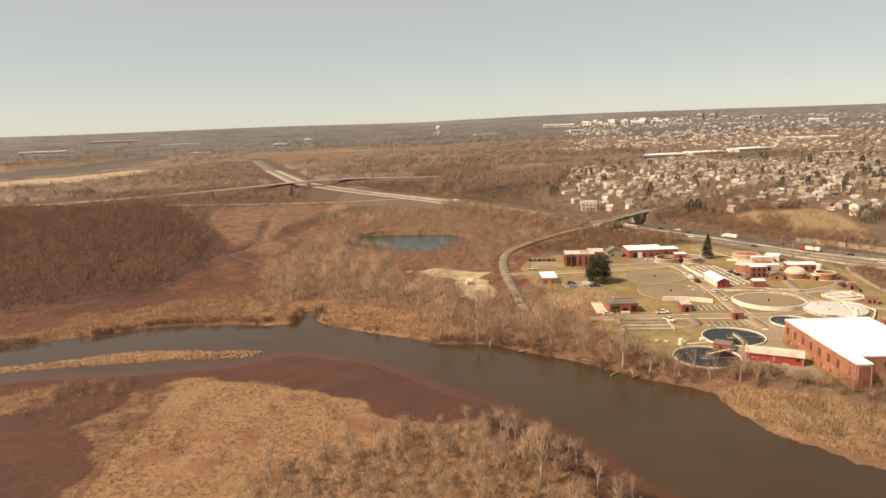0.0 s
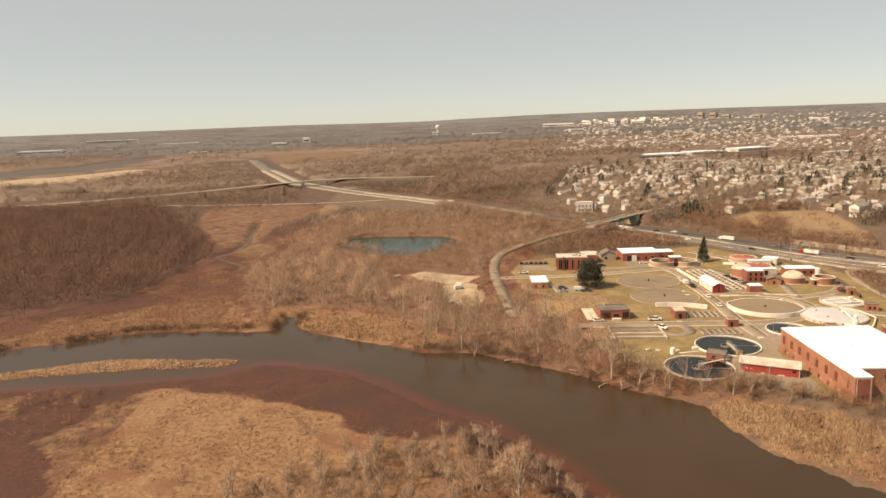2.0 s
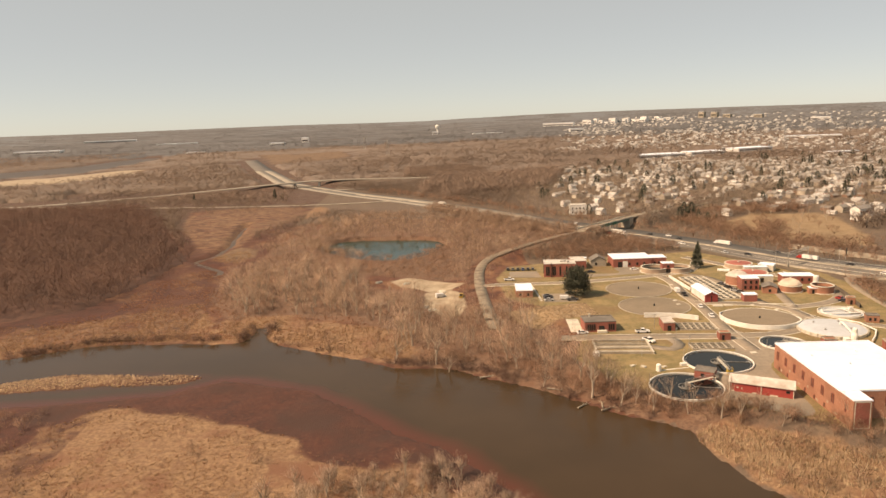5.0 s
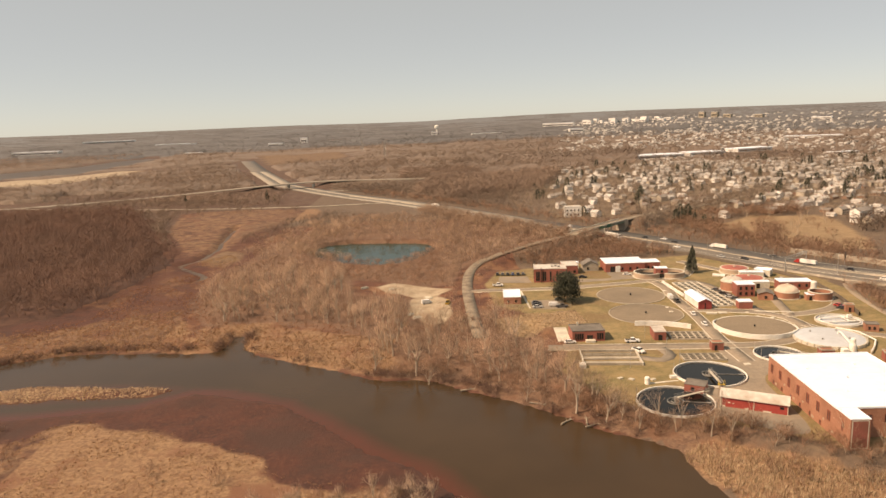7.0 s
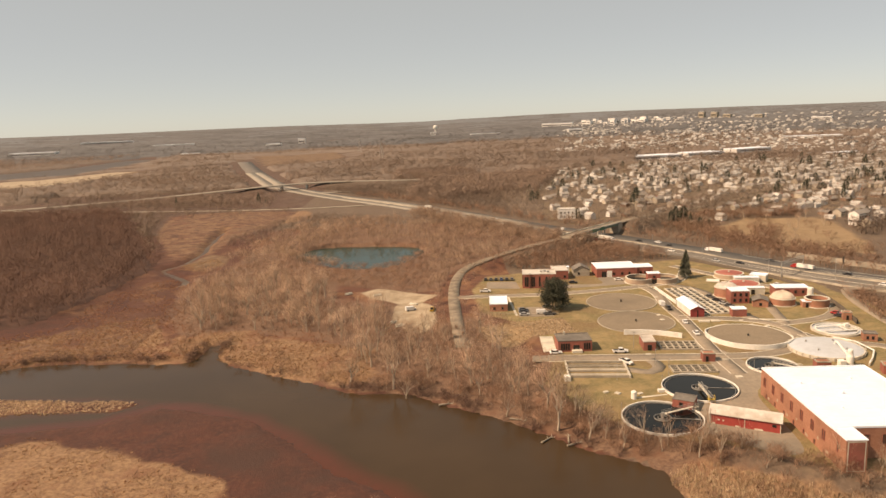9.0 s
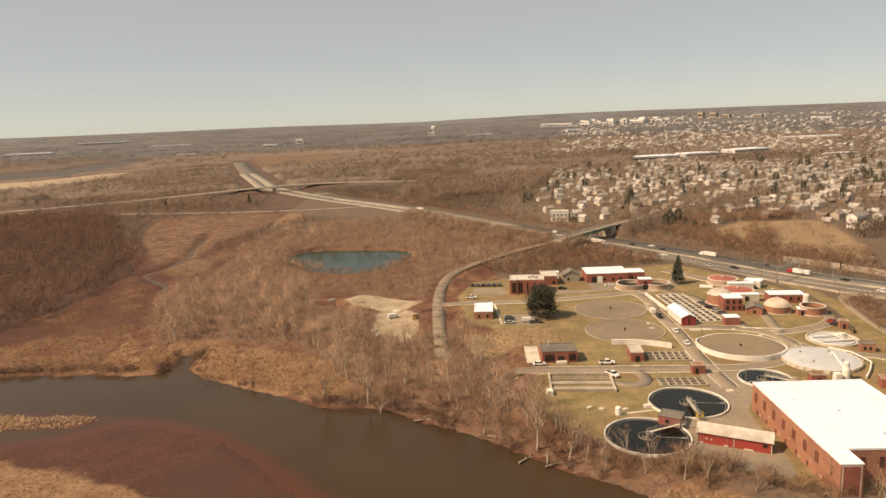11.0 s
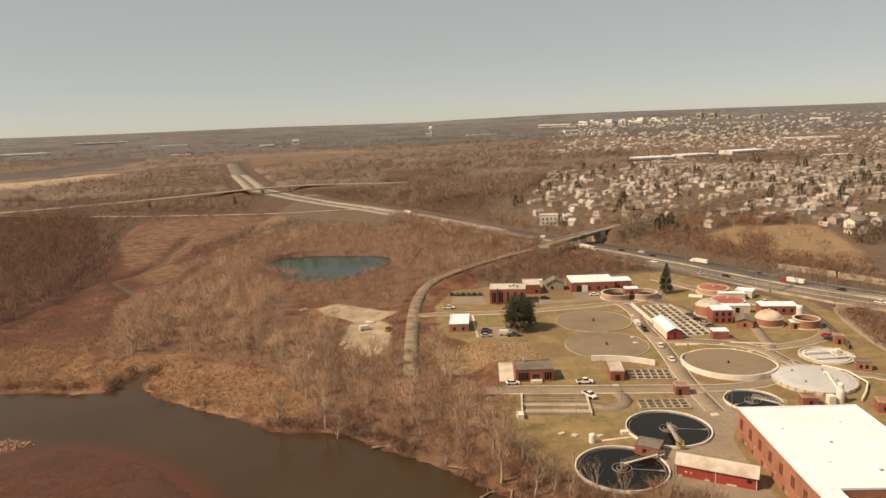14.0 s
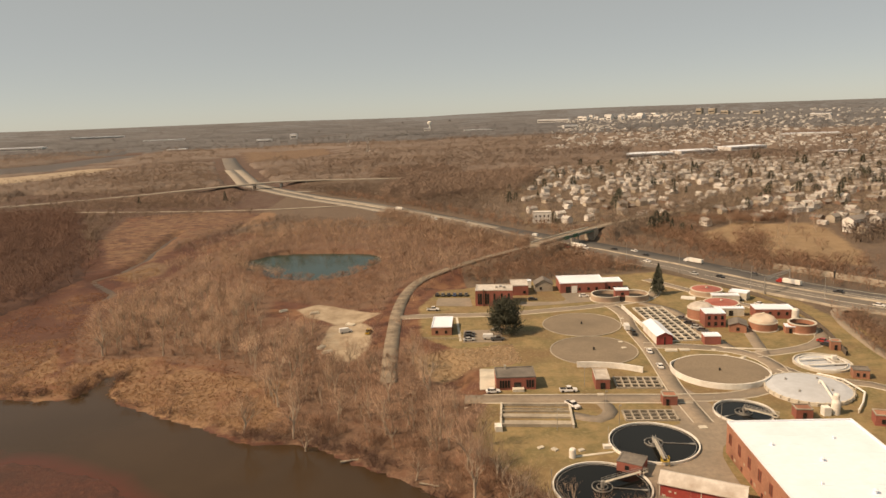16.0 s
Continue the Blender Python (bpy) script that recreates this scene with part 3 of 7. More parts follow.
def ribbon(name, points, width, material, label, lift=0.10, step=5.0, parent=None, thick=0.25, top_at=None):
    """A road bed that follows the ground."""
    line = smooth_line(points, step)
    along = np.gradient(line, axis=0)
    along /= np.maximum(np.linalg.norm(along, axis=1), 1e-9)[:, None]
    side = np.stack([-along[:, 1], along[:, 0]], 1) * width / 2
    cols = [line - side, line, line + side]
    z = [lie(c[:, 0], c[:, 1]) for c in cols]
    top = np.max(z, 0) + lift if top_at is None else top_at(line[:, 0], line[:, 1])
    if top_at is None and len(top) > 8:
        high = np.max([np.roll(np.pad(top, 4, "edge"), q)[4:-4] for q in range(-2, 3)], 0)
        top = np.convolve(np.pad(high, 3, "edge"), np.ones(7) / 7, "valid")
    verts = np.concatenate([np.column_stack([c, top]) for c in cols] + [np.column_stack([c, top - thick]) for c in (cols[0], cols[2])])
    k, faces = len(line), []
    for i in range(k - 1):
        for a, b in ((0, k), (k, 2 * k)):
            faces.append((a + i, a + i + 1, b + i + 1, b + i))
        faces.append((3 * k + i, 3 * k + i + 1, i + 1, i))
        faces.append((2 * k + i, 2 * k + i + 1, 4 * k + i + 1, 4 * k + i))
    ob = sheet(name, verts, np.array(faces)[:, ::-1], material, parent)
    if parent is None:
        tagged(ob, label, "road", kind="structure")
    return ob


# ---- roads ----
PAD = 3.2
ribbon("highway", HIGHWAY, 33, "highway", "wide multi-lane asphalt highway", 0.15, 10)
for shift in (-9.5, 9.5):
    ribbon("highway_lanes", [(-172 + shift, 1085), (-230 + shift, 1270), (-278 + shift, 1420)], 15, "pale_concrete", "pale concrete highway lanes beyond the overpass", 0.3, 20)
ribbon("bridge_road", BRIDGE_ROAD[:9], 5.8, "old_road", "narrow asphalt road climbing to the bridge", 0.12, 5)
ribbon("bridge_road_far", BRIDGE_ROAD[10:], 7, "old_road", "narrow asphalt road leaving the bridge", 0.12, 8)
ribbon("exit_ramp", [(-104, 962), (-66, 960), (0, 975), (70, 1002)], 8, "pale_concrete", "pale concrete ramp leaving the highway", 0.3, 10)
ribbon("treeline_road", TREELINE_ROAD, 5, "dull_concrete", "pale road along the far treeline", 0.3, 15)
for k, off in enumerate((-14.5, -8.4, -4.8, 4.8, 8.4, 14.5)):
    line = smooth_line(HIGHWAY[1:13], 8)
    t = np.gradient(line, axis=0)
    t /= np.linalg.norm(t, axis=1)[:, None]
    shifted = line + np.stack([-t[:, 1], t[:, 0]], 1) * off
    ob = ribbon("lane_line", shifted[::3], 0.22, "concrete", "", 0.19 if abs(off) > 6 else 0.18, 8, parent=None)
    tagged(ob, "worn white painted highway lane line", "road marking", "highway lane lines", "structure")


def offset(points, off):
    line = smooth_line(points, 12)
    t = np.gradient(line, axis=0)
    t /= np.linalg.norm(t, axis=1)[:, None]
    return line + np.stack([-t[:, 1], t[:, 0]], 1) * off


# paler strips laid over the farther stretch of the highway
for shift in (-8.5, 8.5):
    ribbon("highway_lanes", offset(HIGHWAY[8:15], shift)[::3], 9.5, "pale_concrete", "pale highway lanes before the overpass", 0.24, 12)


def rail_line(name, points, high, label, category, material="dull_concrete", thick=0.5):
    """A low wall that follows the ground."""
    line = smooth_line(points, 6)
    t = np.gradient(line, axis=0)
    t /= np.linalg.norm(t, axis=1)[:, None]
    side = np.stack([-t[:, 1], t[:, 0]], 1) * thick / 2
    z = lie(line[:, 0], line[:, 1])
    ring = [np.column_stack([line - side, z - 0.3]), np.column_stack([line - side, z + high]), np.column_stack([line + side, z + high]), np.column_stack([line + side, z - 0.3])]
    k = len(line)
    faces = [(a * k + i, a * k + i + 1, (a + 1) * k + i + 1, (a + 1) * k + i) for a in range(3) for i in range(k - 1)]
    return tagged(sheet(name, np.concatenate(ring), faces, material), label, category, kind="structure")


rail_line("median_barrier", offset(HIGHWAY[1:13], 0.0), 1.0, "concrete median barrier along the highway", "barrier", "dull_concrete")
rail_line("highway_barrier", offset(HIGHWAY[1:8], 17.5), 1.1, "grey concrete barrier on the highway shoulder", "barrier")
rail_line("noise_wall", [(400, 255), (345, 330), (300, 395), (283, 420), (262, 452)], 3.2, "weathered concrete noise wall beyond the highway", "wall", "dull_concrete")
rail_line("plant_wall", [(172, 478), (196, 447), (206, 424), (219, 396), (226, 366), (222, 335), (214, 308)], 1.8, "dark brown wall along the edge of the plant", "wall", "dark_wall")

# the bridge over the highway
a, b = Vector((138, 507, 10.9)), Vector((186, 553, 11.4))
way = (b - a).normalized()
side = Vector((-way.y, way.x, 0))
bridge = thing("road_bridge", Matrix.Translation((0, 0, 0)), "steel girder road bridge with concrete deck over the highway", "bridge")


def plank(a, b, half, low, high, shift=0.0):
    bm = bmesh.new()
    vs = []
    for p in (a, b):
        for s in (-half, half):
            for h in (low, high):
                vs.append(bm.verts.new(p + side * (s + shift) + Vector((0, 0, h))))
    for f in ((0, 1, 3, 2), (4, 6, 7, 5), (0, 4, 5, 1), (2, 3, 7, 6), (1, 5, 7, 3), (0, 2, 6, 4)):
        bm.faces.new([vs[i] for i in f])
    bmesh.ops.recalc_face_normals(bm, faces=bm.faces)
    return bm


part("deck", plank(a, b, 3.8, -0.4, 0.0), "old_road", bridge)
for s in (-3.6, 3.6):
    part("parapet", plank(a, b, 0.2, 0.0, 0.8, s), "concrete", bridge)
for s in (-3.3, -1.1, 1.1, 3.3):
    part("girder", plank(a, b, 0.25, -1.6, -0.4, s), "girder", bridge)
for f in (0.33, 0.66):
    c = a.lerp(b, f)
    bm = bmesh.new()
    for s in (-2.8, 0, 2.8):
        q = c + side * s
        bar(bm, (q.x, q.y, 2.0), (q.x, q.y, c.z - 1.6), 0.4, n=10)
    part("pier", bm, "concrete", bridge)
    part("pier_cap", plank(c - way * 0.7, c + way * 0.7, 3.7, -2.3, -1.6), "concrete", bridge)
for e, f in ((a, 1), (b, -1)):
    part("abutment", plank(e - way * 1.5 * f, e + way * 4.5 * f, 3.7, -9.0, -0.45), "dull_concrete", bridge, "weathered concrete abutment")
for f in (0.42, 0.58):
    part("sign_panel", plank(a.lerp(b, f) - way * 2.6, a.lerp(b, f) + way * 2.6, 0.08, -1.7, 0.5, -4.05), "green_sign", bridge, "green highway direction sign")

# the far overpass
far_bridge = thing("highway_overpass", Matrix.Translation((0, 0, 0)), "long low concrete highway overpass with embankments", "bridge")
ribbon("deck", OVERPASS, 12, "pale_concrete", "", 0.4, 12, parent=far_bridge, thick=1.2, top_at=lambda x, y: 4.6 + 7.5 * np.exp(-((np.hypot(x + 135, y - 1030) / 170) ** 2)))

for x, y in ((-178, 1004), (-150, 1017), (-117, 1030), (-84, 1040)):
    part("pier", a_box(x - 1.2, x + 1.2, y - 5, y + 5, 2.0, 9.2), "concrete", far_bridge)


def patch(name, points, material, label, lift=0.06, z=None, sharp=False):
    """A flat paved area."""
    bm = bmesh.new()
    line = np.array(points, float) if sharp else smooth_line(list(points) + [points[0]], 3)[:-1]
    height = PAD if z is None else z
    f = bm.faces.new([bm.verts.new((x, y, height + lift)) for x, y in line])
    made = bmesh.ops.extrude_face_region(bm, geom=[f])
    bmesh.ops.translate(bm, verts=[g for g in made["geom"] if isinstance(g, bmesh.types.BMVert)], vec=(0, 0, -0.3))
    bmesh.ops.recalc_face_normals(bm, faces=bm.faces)
    return tagged(part(name, bm, material, None), label, "pavement", kind="structure")


patch("yard_pavement", [(110, 222), (133, 205), (140, 243), (150, 256), (150, 276), (146, 290), (139, 286), (136, 262), (124, 264), (112, 240), (116, 230)], "asphalt", "worn asphalt yard between the settling tanks")
patch("car_park", [(79.5, 344), (95, 342), (97, 358), (81, 360)], "asphalt", "small asphalt car park beside the lawn", 0.07, sharp=True)
patch("concrete_pad", [(81.5, 295), (86.5, 294.3), (88.5, 313), (83.3, 314)], "concrete", "pale concrete apron beside the brick store", 0.08, sharp=True)
patch("north_court", [(70, 400), (88, 396), (88, 412), (72, 414)], "asphalt", "asphalt court beside the brick office", 0.065, sharp=True)
patch("north_yard", [(112, 400), (132, 398), (134, 412), (148, 410), (150, 404), (150, 396), (112, 392)], "asphalt", "asphalt yard in front of the white-roofed building", 0.066)
DRIVES = {
    "plant_road_a": ([(76, 288), (100, 285), (124, 282), (146, 279)], 6.5), "plant_road_b": ([(143, 262), (144, 285), (147, 310), (149, 330), (150, 352), (153, 372), (151, 388)], 5.5),
    "plant_road_c": ([(144, 280), (158, 279), (172, 283), (181, 291), (185, 302), (182, 315), (172, 323), (156, 328), (148, 330)], 5.5),
    "plant_road_d": ([(183, 314), (196, 316), (210, 321), (220, 333), (222, 350), (215, 368), (206, 384), (195, 408), (183, 432)], 5.0),
    "plant_road_e": ([(54, 384), (72, 383), (100, 381), (128, 384), (150, 388), (172, 396), (186, 420)], 5.5), "plant_road_f": ([(166, 388), (175, 374), (176.5, 352), (176, 338), (178, 322)], 5.0), "plant_road_h": ([(187, 314), (191, 329), (195, 346), (192, 352)], 4.5),
    "loop_drive": ([(107, 272), (114, 268), (119, 273), (118, 281)], 4.5), "plant_road_g": ([(186, 300), (191, 290), (206, 282), (214, 268), (216, 240)], 4.5),
}
for k, (name, (points, width)) in enumerate(DRIVES.items()):
    ribbon(name, points, width, "asphalt", "worn asphalt service road inside the plant", 0.07 + 0.006 * k, 3)
for name in ("plant_road_a", "plant_road_b", "plant_road_c", "plant_road_d", "plant_road_e", "plant_road_g"):
    points, width = DRIVES[name]
    for s in (-1, 1):
        rail_line("kerb", offset(points, s * (width / 2 + 0.1))[::2], 0.16, "pale worn concrete kerb of the plant road", "kerb", "concrete", 0.3)
ribbon("ramp_road", [(227, 300), (229, 315), (236, 345), (245, 362), (262, 355)], 5, "asphalt", "narrow service road beside the plant wall", 0.1, 5)


# ---- buildings of the plant ----
def window(parent, x, z0, z1, w, face, w_all, d_all, frame_mat="dark_metal", pane="glass"):
    """A window or door standing slightly proud of one side of a house."""
    def put(bm, a, b, y0, y1, za, zb):
        if face == "s":
            box(bm, a, b, -y1, -y0, za, zb)
        elif face == "n":
            box(bm, a, b, d_all + y0, d_all + y1, za, zb)
        elif face == "w":
            box(bm, -y1, -y0, a, b, za, zb)
        else:
            box(bm, w_all + y0, w_all + y1, a, b, za, zb)
        return bm
    f = bmesh.new()
    for a, b, za, zb in ((x - w / 2 - 0.07, x - w / 2, z0 - 0.07, z1 + 0.07), (x + w / 2, x + w / 2 + 0.07, z0 - 0.07, z1 + 0.07), (x - w / 2, x + w / 2, z1, z1 + 0.07), (x - w / 2, x + w / 2, z0 - 0.07, z0)):
        put(f, a, b, 0.0, 0.12, za, zb)
    fr = part("window_frame", f, frame_mat, parent)
    part("pane", put(bmesh.new(), x - w / 2, x + w / 2, 0.0, 0.04, z0, z1), pane, fr, "dark window glass")


def house(name, label, x, y, w, d, h, wall="brick", roof="white_roof", turn=-7.0, openings=(), ridge=0.0, parapet=0.35, along="x", category="building", group="", z=PAD, panes="glass"):
    """A building by its near left corner; ridge: the height of a gable; openings: side, place, width, sill, head."""
    top = thing(name, pose(x, y, z, 0, 0, turn), label, category, group)
    walls = a_box(0, w, 0, d, -0.6, h)
    if ridge:
        for e in ((0, w) if along == "x" else (0, d)):
            pts = [(e, 0, h), (e, d, h), (e, d / 2, h + ridge)] if along == "x" else [(0, e, h), (w, e, h), (w / 2, e, h + ridge)]
            walls.faces.new([walls.verts.new(p) for p in pts])
    part("wall", walls, wall, top)
    bm = bmesh.new()
    if ridge:
        o, t = 0.4, 0.22
        prof = [(-o, -o * ridge / ((d if along == "x" else w) / 2)), ((d if along == "x" else w) / 2, ridge), ((d if along == "x" else w) + o, -o * ridge / ((d if along == "x" else w) / 2))]
        loops = []
        for e in ((-o, w + o) if along == "x" else (-o, d + o)):
            ring = [(p, q + 0.02) for p, q in prof] + [(p, q + t) for p, q in prof[::-1]]
            loops.append([bm.verts.new((e, p, h + q) if along == "x" else (p, e, h + q)) for p, q in ring])
        for i in range(6):
            bm.faces.new([loops[0][i], loops[0][(i + 1) % 6], loops[1][(i + 1) % 6], loops[1][i]])
        for l in loops:
            bm.faces.new([l[0], l[1], l[4], l[5]])
            bm.faces.new([l[1], l[2], l[3], l[4]])
        bmesh.ops.recalc_face_normals(bm, faces=bm.faces)
        part("roof", bm, roof, top)
    else:
        part("roof", a_box(0.28, w - 0.28, 0.28, d - 0.28, h - 0.1, h + 0.05), roof, top)
        for sides in ((-0.08, w + 0.08, -0.08, 0.28), (-0.08, w + 0.08, d - 0.28, d + 0.08), (-0.08, 0.28, 0.28, d - 0.28), (w - 0.28, w + 0.08, 0.28, d - 0.28)):
            box(bm, *sides, h, h + parapet)
        part("coping", bm, {"white_roof": "white_roof", "grey_roof": "grey_roof", "metal_roof": "metal_roof"}.get(roof, "dull_concrete"), top)
    for face, u, width, z0, z1 in openings:
        window(top, u, z0, z1, width, face, w, d, "dark_metal" if panes == "glass" else "brick", panes)
    return top


def row_of(face, start, step, count, width, z0, z1):
    return [(face, start + k * step, width, z0, z1) for k in range(count)]


pairs = [("w", 3.6 + 6.1 * k + s, 0.5, 3.6, 6.4) for k in range(7) for s in (-0.5, 0.5)]
low = row_of("w", 8.0, 6.1, 6, 0.7, 0.4, 1.6)
main_hall = house("main_hall", "large red-brick hall with a bright white flat roof", 138.0, 201.5, 31.6, 43.0, 8.4, "tan_brick", turn=-4.6, openings=pairs + low + row_of("s", 9, 4.5, 5, 1.1, 4.0, 6.6), parapet=0.5, panes="dusky_glass")
annex = house("stair_tower", "slim brick stair tower with white roof and pale corner trim", 137.45, 194.3, 5.2, 7.2, 8.5, "tan_brick", turn=-4.6, openings=[("w", 3.8, 0.5, 3.8, 6.4)], parapet=0.3, panes="dusky_glass")
for k in range(9):
    u = 2.0 + 4.7 * k
    part("roof_seam", a_box(0.5, 31.1, u - 0.05, u + 0.05, 8.44, 8.5), "white_roof", main_hall, "raised seam of the white roof membrane")
for k, (v, w2, zz) in enumerate(((1.5, 1.3, 0.8), (6.4, 0.9, 2.4), (12.5, 1.6, 0.4), (18.6, 0.8, 2.2), (24.4, 1.2, 0.9), (31.0, 1.0, 2.6), (37.0, 1.2, 0.6))):
    part("pale_patch", a_box(-0.03, 0.0, v - w2 / 2, v + w2 / 2, zz, zz + 0.7), "tan_wall", main_hall, "pale worn patch on the brick wall")
bm = bmesh.new()
for u in (0.5, 4.7):
    box(bm, u - 0.12, u + 0.12, -0.06, 0.0, 0.3, 8.3)
for zz in (0.4, 8.2):
    box(bm, 0.62, 4.58, -0.06, 0.0, zz - 0.12, zz + 0.12)
part("front_trim", bm, "concrete", annex, "pale vertical trim")
part("front_panel", a_box(0.62, 4.58, -0.03, 0.0, 0.55, 8.0), "brick", annex, "red recessed front panel")
for k, (u, v, s) in enumerate(((6, 30, 0.5), (14, 22, 0.7), (22, 33, 0.5), (18, 8, 0.8), (9, 12, 0.4))):
    part("roof_vent", turned([(s * 0.5, 8.45), (s * 0.5, 8.45 + s * 0.9), (s * 0.8, 8.5 + s), (0, 8.7 + s * 1.2)], 10, u, v), "white_roof", main_hall)

# the red shed with its metal roof
shed = house("long_red_shed", "long red metal shed with weathered pale gable roof", 117.2, 226.0, 18.6, 6.2, 3.2, "red_panel", "metal_roof", -30.0, [("e", 3.1, 2.6, 0.1, 2.6), ("s", 16.9, 0.9, 1.7, 2.3)], 1.5)
for u in (0.06, 9.3, 18.5):
    part("corner_trim", a_box(u - 0.1, u + 0.1, -0.09, 0.0, 0.0, 3.2), "concrete", shed)
for u, w2, zz in ((2.4, 0.6, 1.3), (3.6, 0.4, 1.2), (1.0, 0.8, 0.1), (7.4, 1.2, 0.1), (13.0, 2.2, 0.05)):
    part("pale_patch", a_box(u - w2 / 2, u + w2 / 2, -0.06, 0.0, zz, zz + 0.4), "concrete", shed, "pale peeling patch on the red wall")

# brick buildings of the plant
house("pump_house", "small red-brick pump house with dark flat roof beside the tanks", 110.6, 238.2, 6.4, 5.4, 2.7, "brick", "grey_roof", -32, row_of("s", 2.6, 2, 1, 0.9, 0.9, 1.9), parapet=0.2)
store = house("brick_store", "long low brick store with dark roof and narrow windows", 86.9, 293.7, 13.0, 9.4, 4.2, "brick", "grey_roof", -3, [("s", u, 0.45, 0.9, 3.3) for u in (1.4, 2.3, 3.2, 4.1, 10.2, 11.1, 12.0)] + [("s", 7.0, 2.2, 0.1, 2.5)])
part("entrance_porch", a_box(5.2, 9.0, -2.0, 0.0, -0.2, 0.9), "concrete", store, "pale concrete entrance landing")
part("chimney", a_box(3.2, 3.9, 8.0, 8.7, 4.2, 5.6), "concrete", store)
ph = house("filter_house", "small brick filter house with grey flat roof", 119.0, 290.3, 4.6, 9.2, 3.3, "brick", "metal_roof", -8, [("s", 2.3, 1.4, 0.1, 2.2)])
house("small_brick_kiosk", "small square brick kiosk on a concrete pad", 135.8, 275.2, 4.3, 3.6, 2.9, "brick", "tan_brick", -8, [("s", 1.4, 0.8, 0.1, 2.0)])
wh = house("white_roofed_cottage", "small brick cottage with bright white roof", 67.3, 355.0, 8.4, 15.0, 3.4, "tan_brick", "white_roof", -6, [("s", 2.2, 0.9, 0.9, 2.0), ("s", 6.0, 0.9, 0.9, 2.0), ("e", 4.0, 3.0, 0.1, 2.6)])
of = house("brick_office", "two-storey red-brick office with tall windows and pale roof", 89.4, 396.6, 17.5, 11.5, 7.4, "brick", "metal_roof", -9, [("s", u, 0.7, 1.0, 6.0) for u in (1.6, 2.7, 5.0, 6.1, 9.0, 12.5, 15.8)] + [("w", 4, 0.8, 1, 6), ("w", 7.5, 0.8, 1, 6)])
part("flue", bar(bmesh.new(), (4.0, -0.4, 0.0), (4.0, -0.4, 8.3), 0.22), "dark_metal", of)
for u, v in ((10, 5), (11.8, 6.5), (13.6, 4.5)):
    part("roof_unit", a_box(u - 0.7, u + 0.7, v - 0.5, v + 0.5, 7.4, 8.4, bevel=0.06), "steel", of, "grey rooftop ventilation unit")
house("brick_workshop", "low brick workshop with pale flat roof behind the office", 108.8, 412.5, 8.4, 13.0, 4.8, "brick", "metal_roof", -5, [("e", 5, 1.2, 1, 2.4), ("s", 6.5, 1.2, 1.0, 2.2)])
wl = house("garage_hall", "long brick garage with bright white roof and pale door", 133.3, 412.4, 22.2, 16.0, 4.9, "brick", "white_roof", -4, [("s", 4.0, 2.4, 0.1, 3.2), ("s", 9.5, 1.0, 1.2, 2.6), ("s", 14.0, 1.0, 1.2, 2.6), ("s", 18.0, 1.0, 1.2, 2.6)])
part("garage_door", a_box(5.6, 8.4, -0.08, 0.0, 0.0, 3.6), "white_paint", wl, "large white roller door")
house("garage_wing", "low brick wing with white flat roof", 156.0, 412.4, 8.6, 9.0, 4.6, "brick", "white_roof", -4, row_of("s", 2, 2.4, 3, 0.9, 1.2, 2.4))
rs = house("red_gable_shed", "red metal shed with pale gable roof on the tank deck", 153.0, 329.5, 6.0, 18.0, 3.6, "red_panel", "white_roof", -2, [("s", 3.0, 0.3, 0.1, 3.0)], 1.3, along="y")
part("side_panel", a_box(-0.12, -0.03, 0.4, 17.6, 0.3, 3.3), "white_paint", rs, "white panelled side wall")
house("control_house", "tall brick control house with white roof and dark windows", 179.3, 347.6, 8.2, 8.0, 5.8, "brick", "white_roof", -8, [("s", u, 0.9, z0, z0 + 1.4) for u in (1.6, 4.2, 6.8) for z0 in (0.9, 3.5)])
house("dark_roofed_annex", "low brick annex with dark pitched roof", 186.2, 340.5, 6.4, 7.5, 3.0, "tan_brick", "grey_roof", -22, [("s", 3.2, 1.0, 0.8, 2.0)], 1.1, along="y")
house("brick_block", "small brick block with pale roof above the round basin", 170.6, 327.2, 6.0, 4.6, 3.2, "brick", "white_roof", -8, [("e", 2.2, 0.8, 0.1, 2.0)])
house("blower_building", "long brick building with white flat roof by the domes", 204.5, 356.0, 15.5, 7.5, 4.0, "brick", "white_roof", -10, row_of("e", 2.2, 2.2, 3, 0.9, 1.6, 3.0) + row_of("s", 2.5, 3.4, 4, 0.9, 1.6, 2.9))
house("brick_hut", "tiny brick hut with flat roof beside the service road", 212.2, 314.6, 3.2, 3.2, 3.2, "tan_brick", "tan_brick", -20, [("s", 1.6, 0.8, 0.1, 2.0)])
house("brick_hut", "tiny brick hut with dark roof beside the covered tank", 203.5, 288.0, 4.8, 3.8, 2.8, "tan_brick", "grey_roof", -20, [("s", 1.4, 0.7, 0.8, 1.9), ("s", 3.2, 0.7, 0.8, 1.9)])
house("brick_outbuilding", "low brick outbuilding behind the main hall", 188.5, 254.5, 7.5, 4.2, 3.0, "brick", "tan_brick", -20, [("s", 2, 0.8, 0.8, 1.9)])
house("thickener_house", "tall brick house with white roof between two round tanks", 155.2, 392.2, 6.4, 5.0, 5.4, "brick", "white_roof", -6, [("s", 3.2, 2.6, 0.1, 2.4), ("s", 3.2, 1.2, 3.3, 4.4)])
house("grey_gable_house", "grey gabled house at the edge of the trees", 121.5, 418.0, 9.0, 8.0, 3.6, "dull_concrete", "grey_roof", -6, [("s", 3, 1.0, 1.0, 2.2)], 2.4, along="y")
house("white_shed", "little white shed near the trees", 112.0, 428.0, 3.0, 3.0, 2.6, "white_paint", "white_roof", -6)
